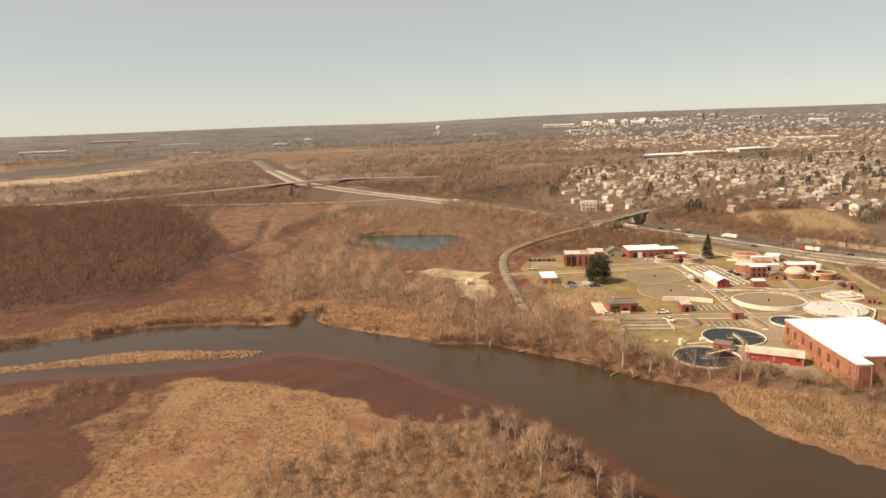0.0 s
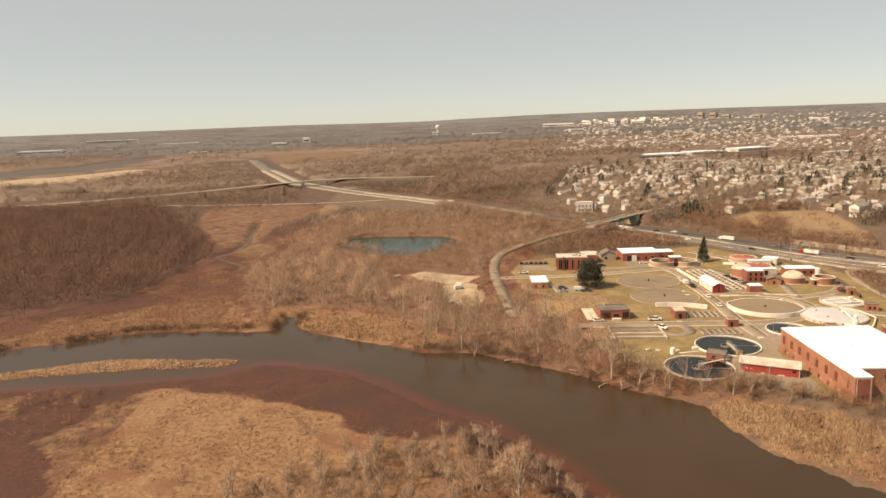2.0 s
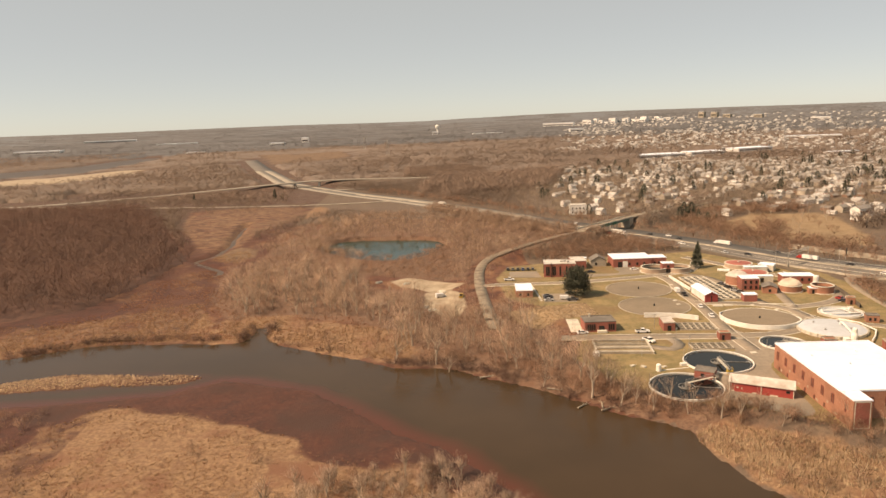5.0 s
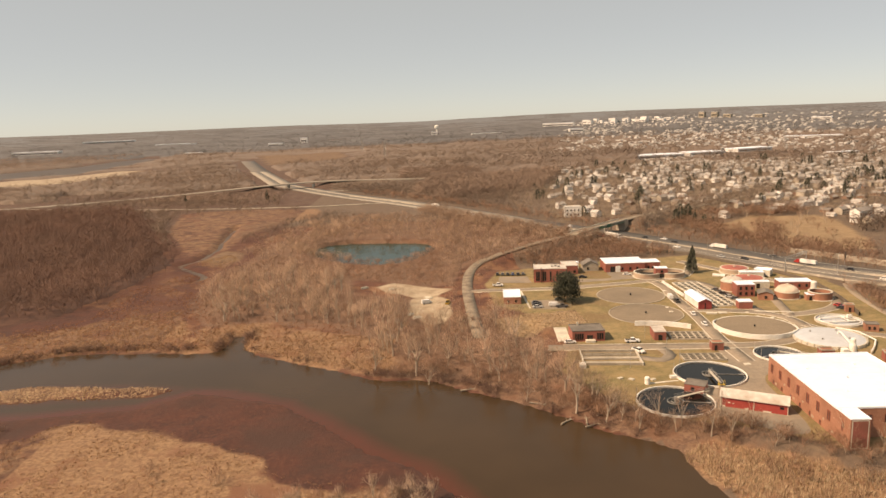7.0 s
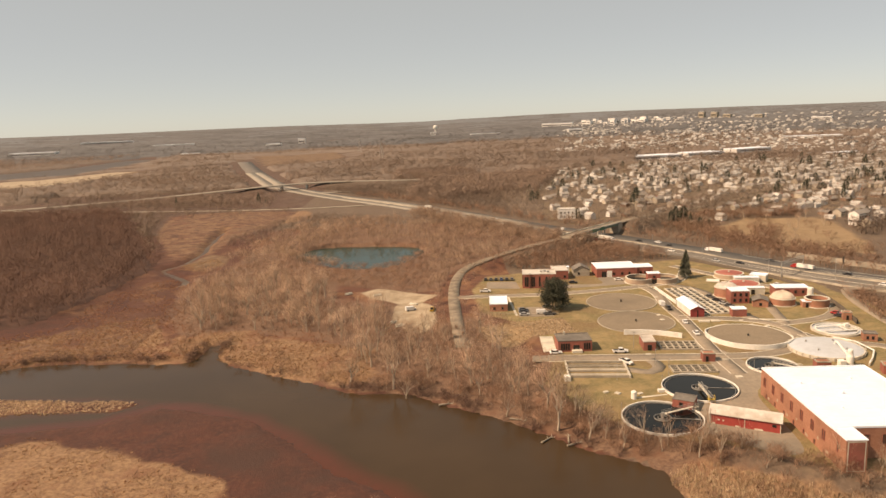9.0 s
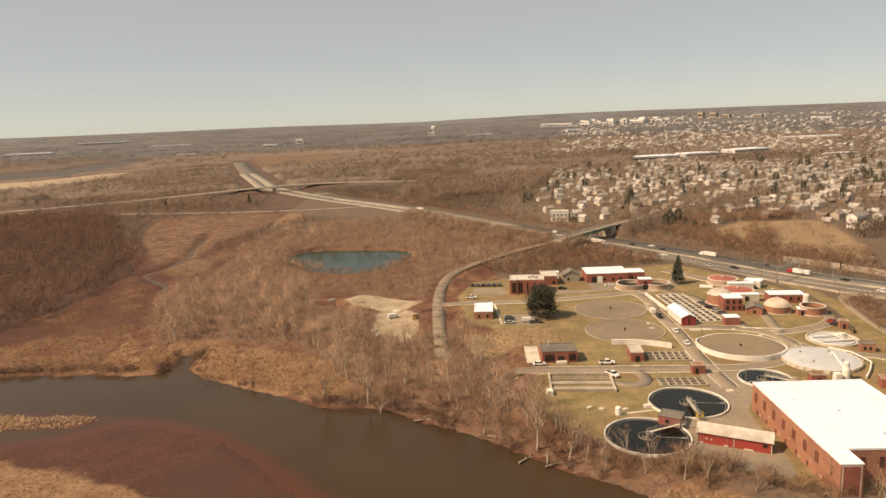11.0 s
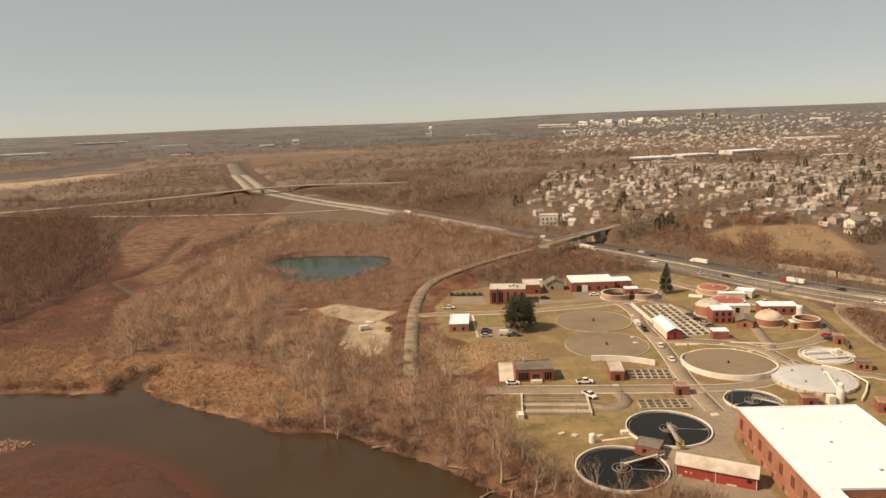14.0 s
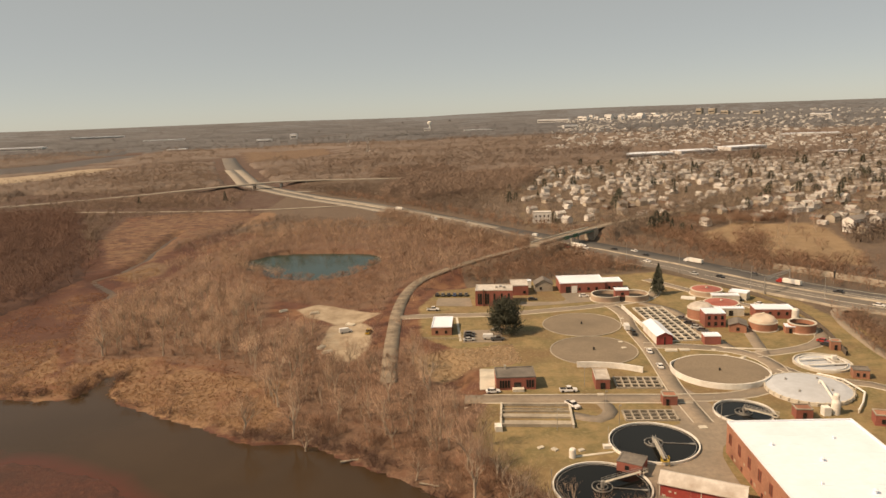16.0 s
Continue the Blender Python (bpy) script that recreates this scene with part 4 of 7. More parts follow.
house("white_shed", "little white shed beside the grey house", 117.5, 427.0, 3.6, 3.0, 3.4, "white_paint", "white_roof", -6)


# ---- round tanks ----
def rim(r, w, z0, z1):
    return turned([(r - w, z0), (r, z0), (r, z1), (r - w, z1)], 72, closed=True)


def clarifier(name, label, x, y, r, bridge_at, rake_at, span_full=False, z=PAD, yellow=False):
    """A settling tank: its wall, weir, dark water, well, walkway and skimmer."""
    top = thing(name, pose(x, y, z + 0.45), label, "settling tank", "settling tanks")
    part("wall", rim(r, 0.34, -1.2, 0.25), "white_paint", top, "pale concrete tank wall")
    part("weir", rim(r - 1.0, 0.10, -0.6, -0.1), "steel", top)
    part("water", turned([(r - 0.34, -0.25), (0, -0.25)], 72), "tank_water", top, "dark still water")
    part("feed_well", rim(2.5, 0.12, -0.6, 0.1), "steel", top)
    part("inner_ring", rim(1.4, 0.08, -0.5, 0.1), "steel", top)
    part("centre_column", turned([(0.4, -0.5), (0.4, 1.4), (0, 1.5)], 14), "steel", top)
    a = radians(bridge_at)
    walkway = part("walkway", bmesh.new(), "concrete", top, "pale grated walkway")
    c, s = math.cos(a), math.sin(a)
    bm = bmesh.new()
    box(bm, 0, r + 0.8, -0.45, 0.45, 0.95, 1.1)
    bm.transform(Matrix.Rotation(a, 4, "Z"))
    bm.to_mesh(walkway.data)
    bm.free()
    for sgn in (-0.43, 0.43):
        bm = bmesh.new()
        for h in (1.6, 2.05):
            bar(bm, (0, sgn, h), (r + 0.8, sgn, h), 0.045, n=5)
        for k in range(9):
            bar(bm, (k * (r + 0.8) / 8, sgn, 1.1), (k * (r + 0.8) / 8, sgn, 2.05), 0.045, n=5)
        bm.transform(Matrix.Rotation(a, 4, "Z"))
        part("railing", bm, "steel", walkway)
    bm = bmesh.new()
    box(bm, 2.5, r - 1.4, -0.06, 0.06, -0.2, -0.05)
    box(bm, r - 2.6, r - 1.3, -0.3, 0.3, -0.2, 0.0)
    bm.transform(Matrix.Rotation(radians(rake_at), 4, "Z"))
    part("skimmer", bm, "steel", top)
    bm = bmesh.new()
    box(bm, r - 0.5, r + 1.0, -1.0, 1.0, 0.9, 1.1)
    bm.transform(Matrix.Rotation(a, 4, "Z"))
    tone = "yellow_paint" if yellow else "concrete"
    landing = part("platform", bm, tone, top, "yellow railed landing" if yellow else "concrete landing")
    for q in (-0.9, 0.9):
        for u in (r - 0.4, r + 0.9):
            bm = bar(bmesh.new(), (u, q, -0.4), (u, q, 2.1), 0.07, n=5)
            bm.transform(Matrix.Rotation(a, 4, "Z"))
            part("post", bm, tone, landing)
        bm = bar(bmesh.new(), (r - 0.4, q, 2.1), (r + 0.9, q, 2.1), 0.06, n=5)
        bm.transform(Matrix.Rotation(a, 4, "Z"))
        part("rail", bm, tone, landing)
    part("lamp_post", bar(bmesh.new(), (-r - 0.3, 0.5, 0), (-r - 0.3, 0.5, 5), 0.07, n=6), "steel", top)
    return top


clarifier("settling_tank", "round settling tank with dark water and radial walkway", 104.9, 230.6, 11.9, 20, -15)
clarifier("settling_tank", "round settling tank with dark water and yellow railed landing", 124.7, 251.5, 12.0, -96, -12, yellow=True)
clarifier("settling_tank", "smaller round settling tank with dark water and pale rim", 157.1, 267.1, 8.6, -45, 200)


def filter_bed(x, y, r, label, wall_h=0.5):
    top = thing("filter_bed", pose(x, y, PAD), label, "filter bed", "round filter beds")
    wall = rim(r, 0.45, -1.0, wall_h)
    if wall_h > 0.8:
        for v in wall.verts:
            if v.co.z > 0:
                low = min(1.0, max(0.0, 0.55 - (0.86 * v.co.y + 0.5 * v.co.x) / r * 1.1))
                v.co.z = 0.36 + (wall_h - 0.36) * low * low * (3 - 2 * low)
    part("wall", wall, "white_paint" if wall_h > 0.8 else "dull_concrete", top, "pale curved concrete wall")
    media_h = 0.45 if wall_h > 0.8 else wall_h
    part("media", turned([(r - 0.45, media_h - 0.12), (r * 0.5, media_h - 0.08), (0, media_h - 0.06)], 72), "media", top, "brown stone filter surface")
    part("centre_column", turned([(0.35, 0), (0.35, 1.2), (0, 1.4)], 10), "dark_metal", top)
    return top


filter_bed(164.4, 300.0, 16.3, "large round filter bed with raised pale concrete wall", 1.9)
filter_bed(131.2, 360.0, 16.5, "sunken round filter bed with brown stone surface in the lawn", 0.25)
filter_bed(128.0, 327.4, 16.4, "sunken round filter bed with curved pale wall on one side", 0.25)
# pale curved wall standing beside the lower bed
curve = smooth_line([(117.7, 310.8), (123.7, 310.0), (129.5, 308.3), (134.2, 305.8), (138.7, 302.6)], 1.0)
turn_in = np.gradient(curve, axis=0)
turn_in = np.stack([-turn_in[:, 1], turn_in[:, 0]], 1) / np.linalg.norm(turn_in, axis=1)[:, None] * 0.3
bm = bmesh.new()
rings = [[bm.verts.new((q[0] - 128, q[1] - 307, zz)) for q, zz in ((p - e, -0.5), (p - e, 2.0), (p + e, 2.0), (p + e, -0.5))] for p, e in zip(curve, turn_in)]
for p, q in zip(rings, rings[1:]):
    for k in range(3):
        bm.faces.new([p[k], p[k + 1], q[k + 1], q[k]])
for e in (rings[0], rings[-1]):
    bm.faces.new(e)
bmesh.ops.recalc_face_normals(bm, faces=bm.faces)
curved = thing("curved_wall", pose(128.0, 307.0, PAD), "pale curved concrete retaining wall beside the filter bed", "wall")
part("wall", bm, "white_paint", curved)


def covered_tank(x, y, r, label, cover, crown, wall_h=1.2):
    top = thing("covered_tank", pose(x, y, PAD), label, "tank", "covered tanks")
    part("wall", rim(r, 0.4, -1.0, wall_h), "concrete", top)
    part("cover", turned([(r - 0.4, wall_h - 0.15), (r * 0.8, wall_h + crown * 0.4), (r * 0.4, wall_h + crown * 0.85), (0, wall_h + crown)], 48), cover, top, "grey domed membrane cover")
    bm = bmesh.new()
    for k in range(4):
        a = radians(40 + 90 * k)
        bar(bm, (r * 0.55 * math.cos(a), r * 0.55 * math.sin(a), wall_h + crown * 0.6), (r * 0.55 * math.cos(a), r * 0.55 * math.sin(a), wall_h + crown * 0.6 + 0.7), 0.4, 0.3, 8)
    part("hatch", bm, "steel", top)
    return top


ct = covered_tank(184.2, 280.5, 12.8, "large covered tank with pale grey domed top", "grey_dome", 0.9)
duct = bmesh.new()
bend = [(3.8, 0.7, 1.5), (3.9, 0.4, 2.9), (3.3, -1.7, 3.4), (-0.1, -12.0, 3.3), (-1.8, -17.3, 3.2)]
for p, q in zip(bend, bend[1:]):
    bar(duct, p, q, 0.38, n=8)
part("duct", duct, "white_paint", ct, "white bent duct rising from the cover")
part("vent_pipe", turned([(1.25, -0.2), (1.25, 3.6), (0.9, 4.6), (0.9, 5.8), (0.7, 6.2), (0, 6.3)], 14, -1.8, -17.3), "white_paint", ct, "white cylindrical vent stack")
part("vent_box", a_box(-6.0, -3.8, -18.7, -16.7, -0.2, 2.6, bevel=0.08), "white_paint", ct, "white fan housing")
for a0 in range(0, 360, 12):
    a = radians(a0)
    part("bracket", a_box(12.75 * math.cos(a) - 0.35, 12.75 * math.cos(a) + 0.35, 12.75 * math.sin(a) - 0.35, 12.75 * math.sin(a) + 0.35, 0.6, 1.32), "concrete", ct)
fence_run = thing("pipe_run", pose(197, 285, PAD), "white raised pipe run round the covered tank", "pipe")
run = [(193.5, 291.3), (196.5, 288.0), (198.5, 285.0), (198.7, 279.1), (198.7, 274.6), (193.6, 267.7), (189.2, 262.8)]
for p, q in zip(run, run[1:]):
    part("pipe", bar(bmesh.new(), (p[0] - 197, p[1] - 285, 1.0), (q[0] - 197, q[1] - 285, 1.0), 0.3, n=8), "white_paint", fence_run)
for p in run:
    part("support", a_box(p[0] - 197.2, p[0] - 196.8, p[1] - 285.2, p[1] - 284.8, -0.2, 1.0), "concrete", fence_run)
house("brick_hut", "small brick valve hut behind the main hall", 169.5, 261.0, 4.6, 3.8, 2.9, "brick", "tan_brick", -10, [("s", 2.3, 0.8, 0.1, 2.0)])
ring_tank = thing("ring_tank", pose(201.5, 302, PAD), "round open tank crossed by pale walkways and channels", "tank", "covered tanks")
part("wall", rim(9.3, 0.5, -1.0, 0.8), "concrete", ring_tank)
part("inner_wall", rim(7.7, 0.3, -1.0, 0.75), "white_paint", ring_tank, "white inner ring wall")
part("water", turned([(8.8, 0.25), (0, 0.25)], 48), "grey_dome", ring_tank, "pale grey water surface")
part("deck", a_box(2.9, 7.0, -3.4, 3.4, 0.2, 0.7), "dull_concrete", ring_tank, "grey concrete deck")
for v in (-3.2, 2.6):
    half = math.sqrt(7.4**2 - v * v)
    part("walkway", a_box(-half, half, v - 0.4, v + 0.4, 0.8, 1.1), "white_paint", ring_tank, "white walkway across the tank")
    for side_y in (v - 0.38, v + 0.38):
        rail = bmesh.new()
        bar(rail, (-half, side_y, 2.05), (half, side_y, 2.05), 0.05, n=5)
        for k in range(7):
            u = -half + k * half / 3
            bar(rail, (u, side_y, 1.1), (u, side_y, 2.05), 0.04, n=5)
        part("railing", rail, "white_paint", ring_tank)
part("cross_walkway", a_box(2.2, 3.0, -2.8, 2.2, 0.82, 1.12), "white_paint", ring_tank)
part("pump_cabinet", a_box(4.2, 5.8, 1.0, 2.0, 0.7, 2.2, bevel=0.06), "white_paint", ring_tank, "white pump cabinet")


def digester(x, y, r, h, label, wall, cover, crown, ribs=0, open_top=False):
    top = thing("digester", pose(x, y, PAD), label, "tank", "digester tanks")
    part("wall", rim(r, 0.5, -1.0, h), wall, top)
    part("coping", rim(r + 0.12, 0.75, h, h + 0.3), "concrete", top, "pale coping ring")
    part("footing", rim(r + 0.6, 0.6, -0.6, 0.3), "concrete", top)
    if open_top:
        part("water", turned([(r - 0.5, h - 1.6), (0, h - 1.6)], 48), "dark_metal", top, "dark contents")
        return top
    pts = [(r - 0.4, h + 0.1)] + [((r - 0.4) * math.cos(a), h + 0.1 + crown * math.sin(a)) for a in (0.3, 0.6, 0.9, 1.2, 1.4)] + [(0, h + 0.1 + crown)]
    part("cover", turned(pts, 36), cover, top)
    bm = bmesh.new()
    for k in range(ribs):
        a = 2 * math.pi * k / ribs
        for (r0, z0), (r1, z1) in zip(pts, pts[1:]):
            bar(bm, (r0 * math.cos(a), r0 * math.sin(a), z0 + 0.03), (r1 * math.cos(a), r1 * math.sin(a), z1 + 0.03), 0.09, n=4)
    if ribs:
        part("rib", bm, cover, top, "raised ribs of the dome")
    part("hub", turned([(0.6, h + crown - 0.1), (0.6, h + crown + 0.6), (0, h + crown + 0.7)], 12), "concrete", top)
    return top


digester(201.2, 343.0, 5.4, 3.0, "ribbed beige domed digester on a brick ring", "tan_brick", "dome", 3.0, 22)
digester(214.2, 337.6, 5.2, 3.4, "open-topped round brick tank with pale coping", "tan_brick", "dome", 0, 0, True)
digester(201.5, 398.6, 7.4, 2.3, "round digester with flat red cover", "tan_wall", "red_roof", 0.6)
digester(198.0, 374.5, 7.6, 2.3, "round digester with low red conical cover", "tan_brick", "red_roof", 0.9)
digester(183.2, 361.5, 5.4, 4.4, "pale domed tank behind the control house", "tan_brick", "metal_roof", 2.4, 16)
digester(152.4, 397.4, 7.3, 2.6, "round open thickener with pale brick wall", "tan_wall", "dome", 0, 0, True)
digester(165.2, 396.0, 6.9, 2.6, "round open thickener beside the tall brick house", "tan_wall", "dome", 0, 0, True)
house("white_lean_to", "low white-roofed lean-to between the red digesters", 198.0, 384.0, 12.0, 4.0, 3.0, "concrete", "white_roof", -12)
house("white_lean_to", "white sloped roof beside the red digester", 207.5, 388.0, 8.0, 6.0, 3.4, "concrete", "white_roof", -40)
house("pale_link", "pale flat-roofed link between domes and brick building", 189.0, 362.5, 13.0, 3.2, 3.2, "concrete", "white_roof", -10, [("s", 4.5, 1.6, 0.2, 2.4), ("s", 7.5, 1.6, 0.2, 2.4)])
house("valve_house", "small pale valve house between the dome and open tank", 206.6, 335.5, 3.6, 4.0, 2.6, "tan_brick", "white_roof", -15, [("s", 1.8, 1.0, 0.1, 2.0)])


# ---- concrete basins with channels ----
def basin(name, label, x, y, w, d, cols, rows, turn, gap_mat="tank_water", cover=None):
    top = thing(name, pose(x, y, PAD, 0, 0, turn), label, "basin", "channel basins")
    part("water", a_box(0.1, w - 0.1, 0.1, d - 0.1, -0.6, 0.02), gap_mat, top, "dark water in the channels")
    for k in range(cols + 1):
        u = k * w / cols
        part("wall", a_box(u - 0.25, u + 0.25, 0, d, -0.6, 0.62), "concrete" if d > 40 else "dull_concrete", top)
    for k in range(rows + 1):
        v = k * d / rows
        part("beam", a_box(0, w, v - 0.22, v + 0.22, -0.6, 0.58), "concrete" if d > 40 else "dull_concrete", top)
    return top


basin("grit_basin", "shallow concrete basin divided into channels", 126.0, 290.0, 14.5, 9.0, 6, 3, -8)
basin("grit_basin", "shallow concrete basin divided into square cells", 121.6, 265.8, 15.0, 6.6, 6, 3, -6)
basin("aeration_basin", "long concrete basin with channels beside the red shed", 159.6, 332.5, 13.0, 47.0, 4, 12, 0)
part("white_curb", a_box(-5.2, -4.4, 18.0, 48.0, -0.2, 1.3), "white_paint", thing("curb_wall", pose(160.0, 334.0, PAD), "white parapet along the aeration basin", "wall"))
contact = thing("contact_basin", pose(84.6, 266.6, PAD, 0, 0, -8.0), "long concrete contact basin with parallel channels", "basin", "channel basins")
part("floor", a_box(0, 21.5, 0, 15.5, -1.0, -0.6), "dark_metal", contact, "dark basin floor")
for v, t, h in ((0.5, 0.7, 0.9), (3.3, 2.2, 0.1), (7.0, 2.2, 0.6), (10.3, 0.4, 0.7), (12.6, 0.3, 0.4), (15.0, 0.9, 0.9)):
    part("channel_wall", a_box(0, 21.5, v - t / 2, v + t / 2, -0.9, h), "dull_concrete", contact)
for u in (0.3, 21.2):
    part("end_wall", a_box(u - 0.3, u + 0.3, -0.2, 15.6, -0.9, 0.95), "concrete", contact)


# ---- small things of the plant ----
def kit(name, label, category, x, y, bm, material, turn=0.0, group="", z=None):
    top = thing(name, pose(x, y, float(lie(x, y)) if z is None else z, 0, 0, turn), label, category, group)
    part("body", bm, material, top)
    return top


kit("valve_box", "white cylindrical valve box at the end of a path", "valve box", 101.3, 246.4, turned([(0.9, -0.2), (0.9, 2.2), (0.7, 2.5), (0, 2.6)], 14), "white_paint")
kit("utility_box", "small pale utility box on the lawn", "utility box", 111.8, 250.5, a_box(-1.2, 1.2, -0.7, 0.7, -0.1, 0.9, bevel=0.06), "white_paint")
kit("utility_box", "white box culvert end by the contact basin", "utility box", 84.0, 264.8, a_box(-1.0, 1.0, -1.4, 1.4, -0.1, 1.6, bevel=0.06), "white_paint")
kit("utility_box", "flat white hatch slab beside the filter bed", "hatch", 156.0, 322.5, a_box(-2.2, 2.2, -1.0, 1.0, -0.1, 0.5, bevel=0.05), "concrete", -8)
kit("utility_box", "flat white hatch slab beside the red digester", "hatch", 190.0, 392.0, a_box(-3.2, 3.2, -2.2, 2.2, -0.1, 0.6, bevel=0.05), "white_paint", -25)
for x, y, w2, d2, turn in ((150, 365, 0.9, 0.7, 5), (150, 358, 1.0, 0.8, 0), (149, 351, 0.8, 1.0, 8), (148, 341, 1.0, 0.7, 0), (140.6, 335, 0.7, 0.7, 12), (139.8, 328, 0.9, 0.7, 5), (161, 322.6, 1.8, 1.1, -8), (171.5, 321, 0.7, 0.6, 0),
                           (178, 311.5, 1.0, 0.7, 30), (173, 314.5, 0.9, 0.6, 20), (104.5, 249.8, 0.8, 0.6, 20), (97.5, 251, 0.7, 0.9, 40), (94, 252.5, 0.9, 0.6, 25), (141.5, 259, 1.1, 0.9, 0), (119.4, 285.6, 1.0, 0.7, -8)):
    kit("hatch_slab", "small pale concrete hatch slab in the lawn", "hatch", x, y, a_box(-w2, w2, -d2, d2, -0.2, 0.35, bevel=0.05), "concrete", turn, "hatch slabs", PAD)
patch("tank_path", [(102.5, 246.2), (112, 247.5), (112.2, 248.3), (102.5, 247)], "concrete", "pale narrow path to the valve box", 0.1)
patch("digester_path", [(176, 322), (190, 318.5), (190.2, 319.5), (176.4, 323.2)], "concrete", "pale path beside the brick block", 0.12)
kit("storage_tank", "white upright storage tank beside the brick building", "tank", 219.5, 352.0, turned([(1.4, -0.2), (1.4, 4.2), (1.0, 4.8), (0, 5.0)], 16), "white_paint")
patch("footpath", [(78.2, 346), (79.2, 346), (79.8, 379), (78.8, 379)], "concrete", "pale straight footpath beside the car park", 0.1, sharp=True)
fence = thing("rail_fence", pose(59, 350.5, PAD, 0, 0, -9), "low wooden rail fence beside the cottage lawn", "fence")
for k in range(15):
    part("post", a_box(2.8 * k - 0.07, 2.8 * k + 0.07, -0.07, 0.07, -0.3, 1.2), "dull_concrete", fence)
for h in (0.5, 1.0):
    part("rail", a_box(0, 39.2, -0.04, 0.04, h, h + 0.1), "dull_concrete", fence)
for x, y, turn, label in ((25, 347, 20, "pile of pale cut logs on the gravel"), (22, 353, 65, "pale timber boards lying on the gravel"), (31, 384, -30, "heap of pale branches beside the gravel"), (12, 405, 15, "pale timber pile in the clearing"), (-4, 412, 40, "pale timber pile in the clearing")):
    pile = thing("timber_pile", pose(x, y, float(lie(x, y)), 0, 0, turn), label, "timber", "timber piles")
    for k in range(6):
        r = 0.22 + 0.05 * (k % 3)
        part("log", bar(bmesh.new(), (-2.2 + 0.3 * (k % 2), -0.9 + 0.36 * k, r + (0.3 if k % 2 else 0)), (2.2, -0.9 + 0.36 * k + 0.2, r + (0.3 if k % 2 else 0)), r, r * 0.8, 7), "concrete", pile)
for x, y, turn in ((77.0, 223.3, 20), (76.0, 226.6, 75), (63.2, 240.9, -25), (69.8, 227.3, 40), (41.8, 256.5, 10)):
    drift = thing("driftwood", pose(x, y, max(float(lie(x, y)), 0.0) + 0.25, 4, 3, turn), "bleached fallen trunk on the muddy river bank", "driftwood", "driftwood")
    part("log", bar(bmesh.new(), (-2.6, 0, 0), (2.6, 0.3, 0.15), 0.3, 0.14, 8), "bleached_wood", drift)
    for u, w2 in ((0.4, 1.4), (1.4, -1.1), (2.0, 0.9)):
        part("branch", bar(bmesh.new(), (u, 0.1, 0.05), (u + 0.9, w2, 0.75), 0.1, 0.03, 6), "bleached_wood", drift)
for x, y in ((117.5, 273.0), (100.5, 262.0), (116.0, 293.0), (118.5, 262.5), (148.0, 262.0), (210.0, 276.0)):
    top = thing("lamp_post", pose(x, y, PAD), "slim grey steel lamp post", "lamp post", "plant lamp posts")
    part("pole", bar(bmesh.new(), (0, 0, -0.2), (0, 0, 6.5), 0.09, 0.06), "steel", top)
    part("lamp_head", a_box(-0.15, 0.6, -0.14, 0.14, 6.45, 6.65), "steel", top)


# ---- vehicles ----
def rounded(points, half, top=1.0):
    """A body with a side outline of (x, z), drawn in a little towards the top."""
    bm = bmesh.new()
    zmax = max(z for _, z in points)
    sides = []
    for s in (-1, 1):
        sides.append([bm.verts.new((x, s * half * (1 - 0.12 * (z / zmax) ** 2 * top), z)) for x, z in points])
    for k in range(len(points)):
        j = (k + 1) % len(points)
        bm.faces.new([sides[0][k], sides[0][j], sides[1][j], sides[1][k]])
    for s in sides:
        bm.faces.new(s)
    bmesh.ops.recalc_face_normals(bm, faces=bm.faces)
    return bm


CAR_PAINTS = {"white": (0.72, 0.71, 0.69), "black": (0.03, 0.03, 0.032), "silver": (0.40, 0.40, 0.39), "red": (0.38, 0.035, 0.03), "dark_grey": (0.09, 0.09, 0.09), "blue": (0.05, 0.08, 0.16), "yellow": (0.45, 0.28, 0.03)}
for key, c in CAR_PAINTS.items():
    M["paint_" + key] = matter(key + "_car_paint", c, tuple(0.9 * v for v in c), 1.0, 0.3, 0.3, bump=0, stain_or_shade=tuple(0.85 * v for v in c))
KEPT = {}


